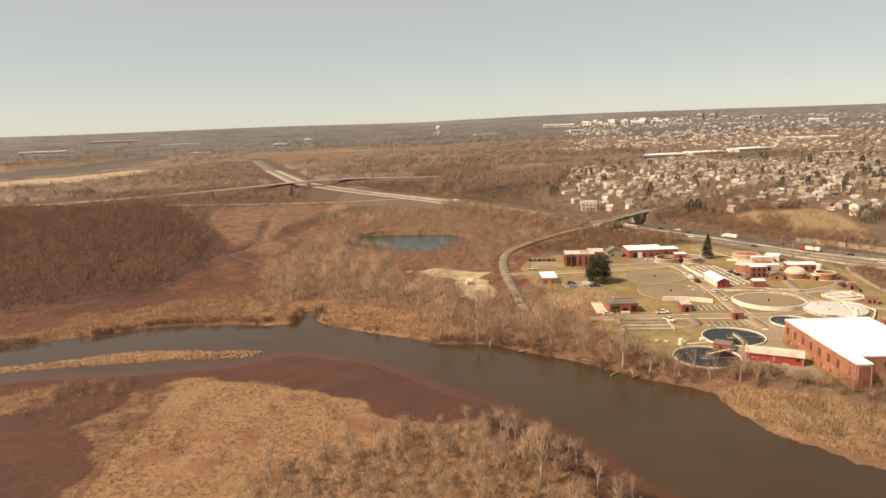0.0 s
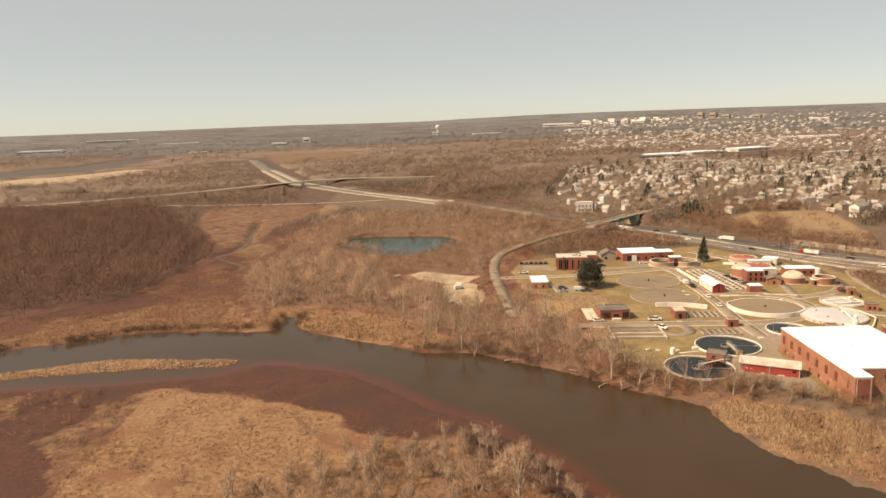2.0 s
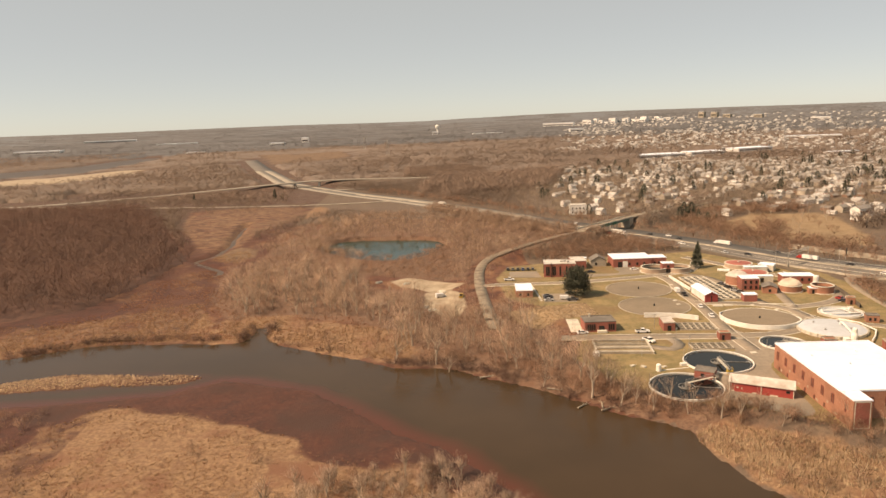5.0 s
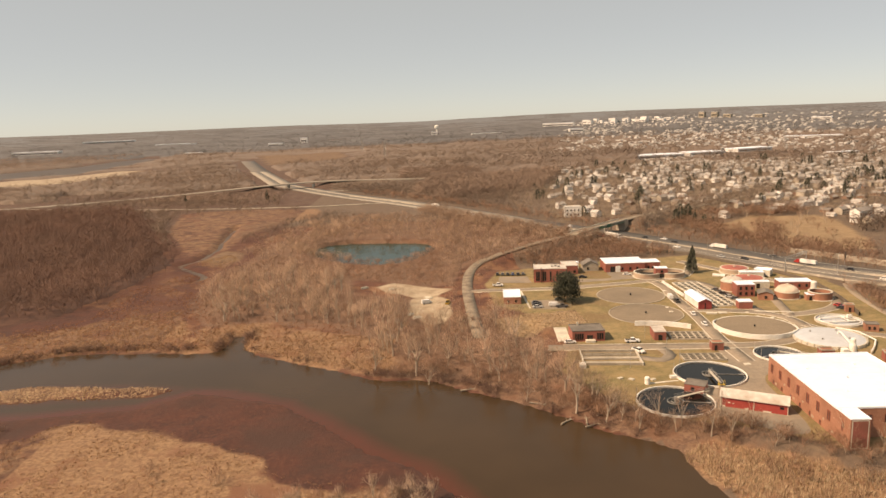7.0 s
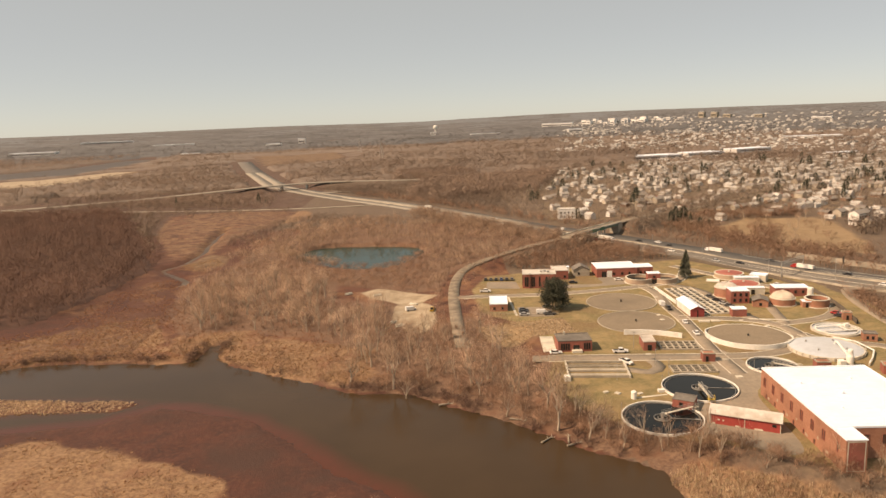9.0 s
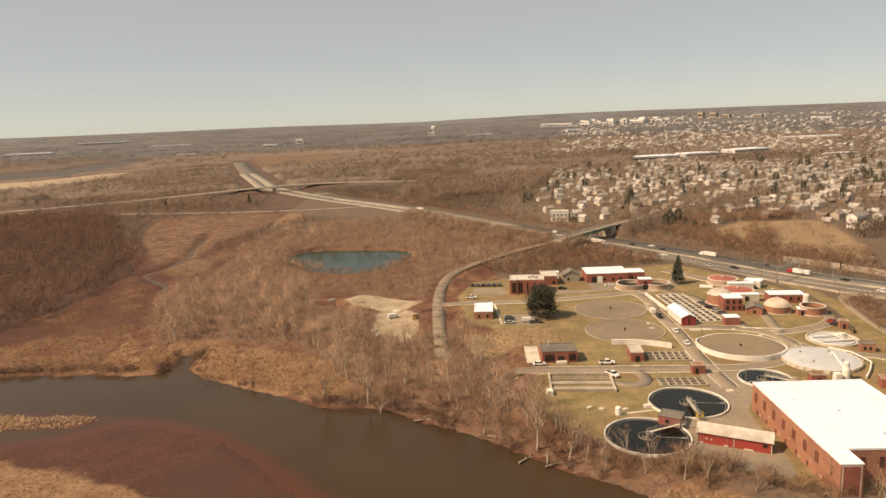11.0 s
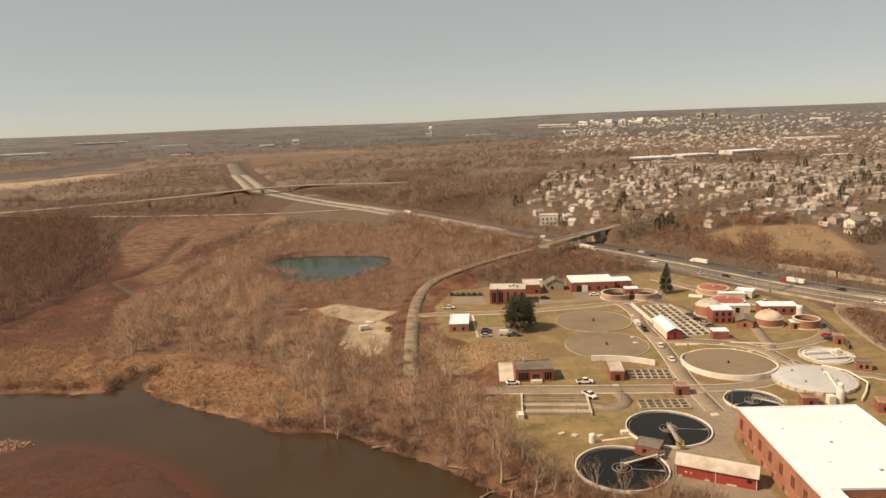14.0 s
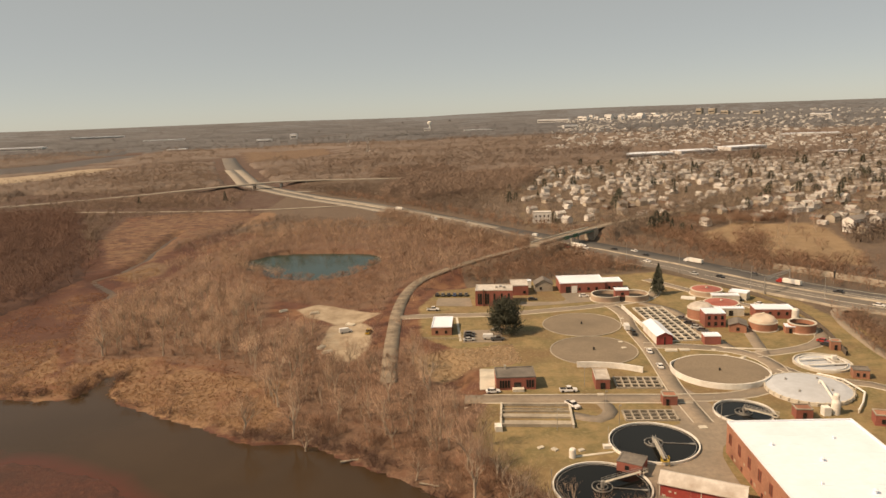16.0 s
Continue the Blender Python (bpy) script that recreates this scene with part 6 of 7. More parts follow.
shore = np.repeat(shore, 3, 0) + np.column_stack([rng.uniform(-4, 4, len(shore) * 3), rng.uniform(2.5, 7, len(shore) * 3)])
shore = np.vstack([shore, np.column_stack([rng.uniform(-46, 36, 50), rng.uniform(566, 594, 50)])])
pond_ring = np.repeat(POND, 3, 0) + rng.uniform(-3.2, 3.2, (len(POND) * 3, 2))
pond_ring = pond_ring[depth_in(POND, pond_ring[:, 0], pond_ring[:, 1]) < 0.6]
grove("pond_fringe", "low reddish brush hanging over the pond shore", pond_ring, 3.4, "red_twig", 40, 64, 0.1, 0.6, trunk=False)
left_shore = POND[(POND[:, 0] < -8) & (POND[:, 1] < 548)]
left_shore = np.repeat(left_shore, 4, 0) - np.column_stack([rng.uniform(0, 9, len(left_shore) * 4), rng.uniform(0, 7, len(left_shore) * 4)])
grove("pond_edge_trees", "leafless brown trees leaning over the pond edge", dry(left_shore, 0.1), 8.0, "twig", 50, 63, 0.12, 0.45)
grove("pond_shore_trees", "slim leafless trees on the far pond shore", shore, 9.5, "twig", 40, 62, 0.13, 0.3)
verge = []
for side_off, wide, far in ((-25, 5, 0.9), (-32, 7, 0.8), (-40, 7, 0.8), (25, 4, 0.7), (31, 5, 0.7)):
    line = offset(HIGHWAY[1:13], side_off)
    verge.append(np.repeat(line, 4, 0) + rng.uniform(-wide, wide, (len(line) * 4, 2)))
verge = np.vstack(verge)
verge = verge[~inside(CLEAR, verge[:, 0], verge[:, 1]) & ~inside(PLANT, verge[:, 0], verge[:, 1]) & (away(ROUTE, verge[:, 0], verge[:, 1]) > 9) & (away(LOOP, verge[:, 0], verge[:, 1]) > 20)]
screen = np.vstack([offset(HIGHWAY[6:10], q) + rng.uniform(-3, 3, offset(HIGHWAY[6:10], q).shape) for q in (22, 25, 28, 31, 35, 39)] * 5)
screen = screen[away(ROUTE, screen[:, 0], screen[:, 1]) > 10] + rng.uniform(-3, 3, (len(screen[away(ROUTE, screen[:, 0], screen[:, 1]) > 10]), 2))
screen = screen[away(LOOP, screen[:, 0], screen[:, 1]) > 19]
grove("highway_screen", "leafless trees screening the highway", screen, 9.5, "twig", 44, 101, 0.16, 0.42)
side_row = np.vstack([offset(BRIDGE_ROAD[:9], q)[::1] + rng.uniform(-1.5, 1.5, offset(BRIDGE_ROAD[:9], q).shape) for q in (6, 9, -6, -9)])
side_row = side_row[~inside(PLANT, side_row[:, 0], side_row[:, 1])]
grove("roadside_trees", "leafless trees close beside the old road", side_row, 7.5, "twig", 60, 102, 0.11, 0.42)
far_route = np.vstack([offset(BRIDGE_ROAD[10:], q) + rng.uniform(-2, 2, offset(BRIDGE_ROAD[10:], q).shape) for q in (-7, -9, -12, 8, 11) for _ in range(3)])
far_route = far_route[far_route[:, 0] > 200]
grove("bridge_road_trees", "leafless trees along the road beyond the bridge", far_route, 9.0, "garden_twig", 50, 103, 0.2, 0.4)
grove("verge_woodland", "leafless reddish scrub along the highway", verge, 6.5, "red_twig", 40, 10, 0.2, 0.4)
bank_row = np.array([(300 + 1.4 * k + rng.uniform(-2, 2), 412 - 1.5 * k + rng.uniform(-3, 3)) for k in range(-30, 60)])
walk_up = rng.uniform(0, 1, 150)
knoll = np.column_stack([264 + 28 * walk_up + rng.normal(0, 5, 150), 478 + 62 * walk_up + rng.normal(0, 8, 150)])
knoll = np.vstack([knoll, np.column_stack([rng.uniform(240, 264, 110), rng.uniform(482, 568, 110)]), np.column_stack([rng.uniform(275, 320, 60), rng.uniform(432, 462, 60)]), np.column_stack([rng.uniform(262, 350, 26), rng.uniform(480, 575, 26)])])
knoll = knoll[away(LOOP, knoll[:, 0], knoll[:, 1]) > 24]
ridge_row = np.column_stack([rng.uniform(246, 352, 200), rng.uniform(576, 604, 200)])
foot = scatter([(222, 560), (238, 572), (256, 554), (252, 528), (264, 491), (278, 475), (294, 456), (284, 426), (262, 455), (240, 500)], 4.0)
foot = foot[away(LOOP, foot[:, 0], foot[:, 1]) > 22]
grove("hillside_scrub", "dense reddish bare scrub on the hillside meadow", np.vstack([knoll[::2], ridge_row, foot]), 7.0, "red_twig", 60, 14, 0.17, 0.45)
grove("noise_wall_scrub", "row of leafless scrub behind the noise wall", np.vstack([bank_row, bank_row + [5, 5]]), 6.0, "red_twig", 40, 12, 0.2, 0.4)
edge = np.array([(212 + rng.uniform(-3, 4) + 0.16 * k, 280 + 1.0 * k) for k in range(-60, 70)])
edge[:, 0] += np.interp(edge[:, 1], [220, 300, 335, 350], [6, 10, 15, 14])
grove("plant_edge_scrub", "leafless brown scrub along the plant wall", np.vstack([edge, edge + [4, 0], edge + [8, 2]]), 4.5, "red_twig", 36, 13, 0.16, 0.45)

# meadow, marsh and reed stalks
def reed(name, label, spots, height, material="straw", seed=3, width=0.26, count=9):
    r = np.random.default_rng(seed)
    n = len(spots)
    z = lie(spots[:, 0], spots[:, 1])
    c = np.repeat(np.column_stack([spots, z]), count, 0)
    base = c + np.column_stack([r.normal(0, 0.35, n * count), r.normal(0, 0.35, n * count), np.full(n * count, -0.1)])
    tip = base + np.column_stack([r.normal(0, 0.3, n * count), r.normal(0, 0.3, n * count), r.uniform(0.5, 1.15, n * count) * height])
    v, f = blades(base, tip, np.full(n * count, width), r)
    ways = np.repeat(np.column_stack([r.normal(0, 0.25, n * count), r.normal(0, 0.25, n * count), np.ones(n * count)]), 3, 0)
    ob = sheet(name, v, f, material, outward=ways / np.linalg.norm(ways, axis=1)[:, None], tint=np.repeat(np.repeat(r.random(n), count), 3))
    return tagged(ob, label, "reeds", kind="stuff")


island = dry(uneven(scatter(STRAW, 1.3, 0.9, 0.9), 0.06, 0.45), 0.1)
island = island[depth_in(STRAW, island[:, 0], island[:, 1]) > rng.uniform(-1, 9, len(island))]
island = island[(island[:, 1] > 118)]
reed("island_reeds", "flattened dry straw reeds on the marsh island", np.vstack([island, dry(scatter(STRAW_LEFT, 1.6, 1.0, 1.0), 0.2)]), 0.6, width=0.17)
reed("spit_reeds", "dry straw reeds on the narrow spit", dry(scatter([p for p in SPIT if p[0] > -320], 1.2), 0.08), 0.6, "pale_reed", seed=4)
reed("bank_reeds", "tall pale dry reeds on the river bank", dry(uneven(scatter(REEDS, 1.05, 1.0, 1.0), 0.11, 0.25), 0.08), 1.5, "pale_reed", seed=5, width=0.13)
strip = dry(uneven(scatter([(-230, 296), (-187, 302), (-120, 324), (-64, 316), (-42, 308), (10, 276), (30, 272), (20, 290), (0, 320), (-40, 348), (-75, 352), (-95, 370), (-140, 372), (-190, 350), (-230, 330)], 1.3), 0.07, 0.35), 0.08)
inland = -depth_in(np.array(NORTH_BANK + SOUTH_BANK), strip[:, 0], strip[:, 1])
strip = strip[inland < rng.uniform(8, 24, len(strip))]
strip = np.vstack([strip, dry(uneven(np.vstack([scatter(m, 1.5, 1.0, 1.0) for m in BANK_STRAW]), 0.12, 0.25), 0.08)])
reed("marsh_reeds", "patchy dry reeds on the northern marsh", strip, 0.8, seed=6, width=0.16)
reed("cottage_meadow", "tall dry straw meadow beside the brick store", scatter(COTTAGE_MEADOW, 1.3), 0.6, "pale_reed", seed=7, width=0.3)
reed("rust_marsh", "low rust-red marsh growth", dry(uneven(scatter([(-230, 335), (-190, 352), (-140, 374), (-146, 430), (-125, 470), (-98, 470), (-92, 400), (-72, 356), (-38, 352), (-8, 340), (6, 300), (-42, 312), (-92, 322), (-187, 305)], 2.2), 0.08, 0.3), 0.2), 0.7, "rust_reed", 8)


shoreline = smooth_line(NORTH_BANK[2:22], 1.6)
shore_way = np.gradient(shoreline, axis=0)
shore_in = np.column_stack([-shore_way[:, 1], shore_way[:, 0]]) / np.linalg.norm(shore_way, axis=1)[:, None]
shore_at = np.vstack([shoreline + shore_in * rng.uniform(0.6, 5.0, (len(shoreline), 1)) for _ in range(2)])
grove("shore_brush", "low dark brush along the river bank", dry(uneven(shore_at, 0.12, 0.48), 0.02), 3.0, "dark_wood", 60, 41, 0.1, 0.6, trunk=False)
island_spots = scatter(STRAW, 2.6, 0.9)
island_spots = dry(island_spots[island_spots[:, 1] > 118], 0.15)
reed("island_tussocks", "low rust-red tussocks among the flattened reeds", uneven(island_spots, 0.09, 0.62), 0.7, "rust_reed", 42, 0.2, 8)
under = dry(scatter(THICKET, 2.4, 0.9), 0.15)
grove("bank_brush", "dense reddish-brown leafless brush along the plant bank", river_brush, 4.6, "red_twig", 60, 45, 0.085, 0.55, trunk=False, low=0.6, tall=1.3)
grove("thicket_brush", "tangled grey leafless brush under the thicket trees", under[under[:, 1] > 105], 2.6, "grey_twig", 40, 44, 0.07, 0.6, trunk=False)
clumps = dry(np.vstack([scatter([(-140, 214), (-128, 244), (-104, 246), (-98, 226), (-112, 206)], 4.2, 0.7), scatter([(-100, 205), (-84, 212), (-66, 196), (-70, 176), (-96, 180)], 6, 0.5), scatter([(-60, 232), (-42, 226), (-30, 212), (-44, 204), (-60, 214)], 7, 0.5)]), 0.15)
grove("island_brush", "low tangled leafless brush on the marsh island", clumps, 2.6, "red_twig", 40, 43, 0.09, 0.6, trunk=False)


# ---- evergreens ----
def evergreen(name, label, high, wide, seed, needles, group="", plump=False):
    r = np.random.default_rng(seed)
    t = r.uniform(0.06, 1.0, needles) ** 0.85
    a = r.uniform(0, 2 * math.pi, needles)
    lump = 0.82 + 0.3 * np.sin(3 * a + 9 * t) * np.sin(14 * t)
    reach_out = wide * (np.sin(np.clip(t + 0.12, 0, 1.1) / 1.12 * math.pi) ** 0.6 if plump else (1 - t) ** 0.75) * lump * r.uniform(0.45, 1.0, needles) + 0.15
    base = np.stack([0.35 * reach_out * np.cos(a), 0.35 * reach_out * np.sin(a), t * high + 0.3], 1)
    tip = np.stack([reach_out * np.cos(a), reach_out * np.sin(a), t * high - (0.05 if plump else 0.25) * reach_out + r.normal(0, 0.3, needles) + 0.3], 1)
    if needles > 2000:
        k = 130
        ring, up = r.uniform(0, 2 * math.pi, k), np.sort(r.uniform(0.14, 0.97, k))
        out = wide * np.sqrt(np.clip(1 - ((up - 0.36) / 0.66) ** 2, 0.02, 1)) * r.uniform(0.3, 0.9, k)
        heart = np.stack([out * np.cos(ring), out * np.sin(ring), up * high], 1)[r.integers(0, k, needles)]
        base = heart + r.normal(0, 1, (needles, 3)) * [1.2, 1.2, 0.6]
        tip = base + r.normal(0, 0.45, (needles, 3)) + unit(np.array([0, 0, 1.0])) * 0.35 + heart * [0.09, 0.09, 0]
    v, f = blades(base, tip, np.full(needles, 0.42 if needles > 2000 else 0.045 * high), r)
    top = thing(name, pose(0, 0, 0), label, "tree", group)
    sheet("crown", v, f, "needles", top, tint=np.repeat(r.random(needles), 3))
    tr = tube([np.array([0, 0, -0.4]), np.array([0, 0, high * 0.5]), np.array([0, 0, high * 0.97])], [high * 0.018, high * 0.012, 0.03], 7)
    sheet("trunk", *tr, "bark", top)
    return top


big_pine = evergreen("pine_tree", "broad dark green pine on the lawn", 14.0, 6.6, 1, 9000, plump=True)
big_pine.matrix_basis = pose(98.0, 354.0, 3.2)
spruce = evergreen("spruce_tree", "dark conical spruce beside the thickeners", 15.0, 6.2, 2, 1500)
spruce.matrix_basis = pose(179.0, 402.0, 3.2)
suburb_pines = [evergreen("suburb_evergreen", "dark evergreen tree among the houses", 10.0, w, s, 340, "evergreens among the houses", plump=s > 3) for w, s in ((4.0, 3), (4.4, 4), (5.2, 5))]


# ---- suburb ----
def shell(w, d, h, ridge, along_x=True):
    """Wall and roof of a gabled house, centred, as two bmeshes."""
    wall = a_box(-w / 2, w / 2, -d / 2, d / 2, -1.5, h)
    for e in (-w / 2, w / 2):
        wall.faces.new([wall.verts.new(p) for p in ((e, -d / 2, h), (e, d / 2, h), (e, 0, h + ridge))])
    roof = bmesh.new()
    o = 0.45
    loops = []
    for e in (-w / 2 - o, w / 2 + o):
        loops.append([roof.verts.new((e, y, z)) for y, z in ((-d / 2 - o, h - 0.2), (0, h + ridge), (d / 2 + o, h - 0.2), (d / 2 + o, h + 0.05), (0, h + ridge + 0.25), (-d / 2 - o, h + 0.05))])
    for k in range(6):
        roof.faces.new([loops[0][k], loops[0][(k + 1) % 6], loops[1][(k + 1) % 6], loops[1][k]])
    for l in loops:
        roof.faces.new([l[0], l[1], l[4], l[5]])
        roof.faces.new([l[1], l[2], l[3], l[4]])
    bmesh.ops.recalc_face_normals(roof, faces=roof.faces)
    return wall, roof


def suburb_house(w, d, h, ridge, wall_mat, detailed, label, roof_mat="house_roof"):
    top = thing("suburban_house", pose(0, 0, 0), label, "house", "suburban houses")
    wall, roof = shell(w, d, h, ridge)
    part("wall", wall, wall_mat, top)
    part("roof", roof, roof_mat, top)
    if detailed:
        for u in (-w * 0.3, 0.0, w * 0.3):
            for z0 in ((1.0,) if h < 4 else (1.0, 3.6)):
                part("window", a_box(u - 0.55, u + 0.55, -d / 2 - 0.05, -d / 2, z0, z0 + 1.3), "glass", top)
        part("chimney", a_box(w * 0.2, w * 0.2 + 0.8, 0.4, 1.2, h, h + ridge + 0.9), "brick", top)
    return top


M["house_far"] = matter("pale_distant_siding", (0.72, 0.70, 0.67), (0.58, 0.56, 0.53), 0.02, 0.01, 0.8, bump=0, stain_or_shade=(0.42, 0.39, 0.36), tint=0.85)
M["dark_shingle"] = matter("dark_shingle_roof", (0.27, 0.245, 0.225), (0.19, 0.172, 0.158), 0.05, 0.02, 0.9, bump=0, stain_or_shade=(0.33, 0.30, 0.27), piece=0.5, tint=0.5)
M["house_cream"] = matter("cream_house_siding", (0.60, 0.53, 0.43), (0.50, 0.44, 0.36), 0.4, 0.03, 0.7, bump=0, stain_or_shade=(0.42, 0.36, 0.29), piece=0.5)
M["house_brick"] = matter("brown_house_brick", (0.33, 0.2, 0.14), (0.26, 0.155, 0.11), 0.4, 0.03, 0.8, bump=0, piece=0.5)
NEAR_HOUSES = [suburb_house(w, d, h, r, m, True, lab, "dark_shingle" if "cream" in lab or "brick" in lab else "house_roof") for w, d, h, r, m, lab in ((11, 7.5, 5.4, 2.6, "house_white", "two-storey white-sided house with grey gable roof"), (13, 8, 3.2, 2.2, "house_white", "low white-sided house with grey roof"),
                                                                               (11, 9, 5.2, 2.8, "house_cream", "cream-sided house with pitched grey roof"), (13, 8, 3.2, 2.4, "house_brick", "low brown brick house with dark roof"))]
PLAIN_HOUSES = [suburb_house(w, d, h, r, m, False, lab, "dark_shingle" if "cream" in lab else "house_roof") for w, d, h, r, m, lab in ((10.5, 7.5, 5.2, 2.6, "house_white", "white-sided house with grey gable roof among bare trees"), (12.5, 8, 3.2, 2.4, "house_white", "low white house with grey roof among bare trees"),
                                                                                 (11, 9, 5.0, 2.8, "house_cream", "cream house with pitched roof among bare trees"))]
ang = radians(24)
lots = []
for i in range(-60, 90):
    for j in range(-56, 82):
        u, v = i * 11.5 + rng.uniform(-3.0, 3.0), j * 19.0 + rng.uniform(-2.5, 2.5) + (4.5 if j % 2 else -4.5)
        lots.append((250 + u * math.cos(ang) - v * math.sin(ang), 700 + u * math.sin(ang) + v * math.cos(ang)))
lots = np.array(lots)
sx, sy = lots.T
lot_ok = (sy > 560) & (sx > 128 + 0.10 * np.maximum(sy - 650, 0)) & (sx < 75 + 0.74 * (sy - 60)) & (sy < 1120) & (depth_in(MEADOWS[2], sx, sy) < -8) & (away(LOOP, sx, sy) > 52) & (away(ROUTE, sx, sy) > 14)
lot_ok |= inside([(352, 575), (375, 480), (420, 470), (470, 560), (400, 600)], sx, sy)
fade = np.clip((sx - 118 - 0.10 * np.maximum(sy - 650, 0)) / 190, 0.10, 1)
lots = lots[lot_ok & (rng.random(len(lots)) < 0.92 * fade * (0.72 + 0.28 * np.sin(sx / 37 + 2 * np.sin(sy / 53))))]
order = np.argsort(np.hypot(lots[:, 0] - EYE_AT[0], lots[:, 1] - EYE_AT[1]))
lots, far_lots = lots[order[:290]], lots[order[290:]]
placed = 0
for kinds, some, turns in ((NEAR_HOUSES, lots[lots[:, 1] < 720], 0), (PLAIN_HOUSES, lots[lots[:, 1] >= 720], 0)):
    fresh = set()
    for (x, y), z in zip(some, lie(some[:, 0], some[:, 1])):
        k = rng.integers(len(kinds))
        m = pose(x, y, z, 0, 0, math.degrees(ang) + rng.choice([0, 90, 180, 270]) + rng.normal(0, 3)) @ Matrix.Scale(rng.uniform(0.5, 0.85), 4)
        if k in fresh:
            copy_thing(kinds[k], m).matrix_basis = m
        else:
            kinds[k].matrix_basis = m
            fresh.add(k)
big_house = house("large_white_house", "tall white house with flat roof beyond the highway", 158, 634, 15, 10, 8.5, "house_white", "house_roof", -8, row_of("s", 2.5, 3.3, 4, 1.0, 1.2, 2.6) + row_of("s", 2.5, 3.3, 4, 1.0, 4.8, 6.2), category="house", z=3.5)
house("large_white_house", "pale apartment house with grey pitched roof", 358, 530, 15, 8, 4.6, "house_white", "dark_shingle", 25, row_of("s", 1.8, 2.8, 5, 1.1, 1.2, 2.6), 2.2, category="house", z=8)
house("large_white_house", "pale apartment house with grey roof on the hillside", 380, 534, 14, 8, 4.4, "house_white", "dark_shingle", 25, row_of("s", 1.8, 2.8, 5, 1.1, 1.2, 2.6), 2.0, category="house", z=8)

lawn_trees = off_road(np.column_stack([rng.uniform(120, 800, 9000), rng.uniform(545, 1140, 9000)]), 6)
tx, ty = lawn_trees.T
lawn_trees = lawn_trees[(tx > 118 + 0.08 * np.maximum(ty - 650, 0)) & (tx < 95 + 0.75 * (ty - 60)) & (depth_in(MEADOWS[2], tx, ty) < 0)]
grove("suburb_trees", "leafless garden trees among the houses", lawn_trees[:4400], 9.0, "garden_twig", 40, 15, 0.2, 0.42)
dots = off_road(np.column_stack([rng.uniform(150, 760, 130), rng.uniform(590, 1100, 130)]), 10)
dots = dots[(dots[:, 0] > 140 + 0.1 * (dots[:, 1] - 650)) & (dots[:, 0] < 60 + 0.7 * (dots[:, 1] - 60)) & (depth_in(MEADOWS[2], dots[:, 0], dots[:, 1]) < -4)]
stand(suburb_pines, np.vstack([dots, [(438, 795), (427, 654), (434, 660), (420, 648), (155, 749), (250, 554), (245, 560), (255, 550), (246, 577), (232, 566), (238, 572), (472, 781), (258, 981), (174, 628), (-140, 862), (-150, 868), (-250, 880)]]), 0.75, 1.45)
stand([tree_kind("bare_tree", "broad leafless tree on the tan hillside meadow", "tree", s, 11, 1.1, "hillside trees") for s in (41, 42)], [(300, 510), (306, 530), (284, 470), (280, 476), (276, 482), (270, 500), (322, 545), (310, 572), (330, 560), (342, 572), (296, 580), (338, 540), (346, 556)], 0.8, 1.2)


# ---- distance ----
def fan(n, near, far, low=-37.0, high=37.0):
    """Spots spread evenly over the view between two distances."""
    a = np.radians(rng.uniform(low, high, n))
    d = 1 / rng.uniform(1 / far, 1 / near, n) if far < 2500 else np.where(rng.random(n) < 0.55, 1 / rng.uniform(1 / 2400, 1 / near, n), rng.uniform(2300, far, n))
    return np.column_stack([EYE_AT[0] + d * np.sin(a), EYE_AT[1] + d * np.cos(a)]), d


def town(x, y):
    edge = np.where(y < 1090, 128 + 0.10 * np.maximum(y - 650, 0), np.where(y < 1480, 0.34 * y, 0.225 * y + 35 * np.sin(y / 90)))
    return (x > edge) & (y > 545)


spots, d = fan(44000, 560, 4880)
extra, extra_d = fan(2600, 640, 1100, -37, 8)
spots, d = np.vstack([spots, extra]), np.r_[d, extra_d]
fxs, fys = spots.T
open_land = np.max([depth_in(m, fxs, fys) for m in MEADOWS + SANDS + STRIPS], 0) > -4
ok = ~open_land & ~inside(WOOD_LEFT, fxs, fys) & ~inside(POND_WOOD, fxs, fys) & (away(LOOP, fxs, fys) > np.where(d > 1000, 40, 24)) & (away(smooth_line(OVERPASS, 30), fxs, fys) > 16) & (away(smooth_line(TREELINE_ROAD, 30), fxs, fys) > 9)
ok &= ~inside(FAR_RIVER, fxs, fys) & ~inside(CLEAR, fxs, fys) & ~(town(fxs, fys) & (d < 1150)) & ~inside([(400, 1190), (480, 1380), (740, 1430), (720, 1300)], fxs, fys)
ok &= ~(town(fxs, fys) & (rng.random(len(fxs)) < 0.45)) & (fys > 500) & (rng.random(len(fxs)) < 0.92)


def copse(p):
    """How tall the wood stands, in long low strips."""
    x, y = p.T
    f = 0.5 + 0.5 * np.sin(y / 41 + 2.2 * np.sin(x / 170 + y / 300)) * np.sin(x / 120 + 1.7 * np.sin(y / 75))
    return np.column_stack([0.55 + 0.75 * f, f])


spots, d = spots[ok], d[ok]
thin = copse(spots)[:, 1] > rng.uniform(-0.5, 0.42, len(spots))
spots, d = spots[thin], d[thin]
ROADS = [smooth_line(OVERPASS, 30), smooth_line(TREELINE_ROAD, 30), smooth_line([(-172, 1085), (-238, 1300), (-292, 1480), (-405, 1880)], 30)]


def low_near(x, y, reach_of=80.0):
    """Only low growth close to the roads, sands and water."""
    clear = np.min([away(q, x, y) for q in ROADS] + [np.maximum(-depth_in(m, x, y), 0) for m in SANDS + [FAR_RIVER, MEADOWS[3]]], 0)
    return np.clip(clear / reach_of, 0.22, 1)


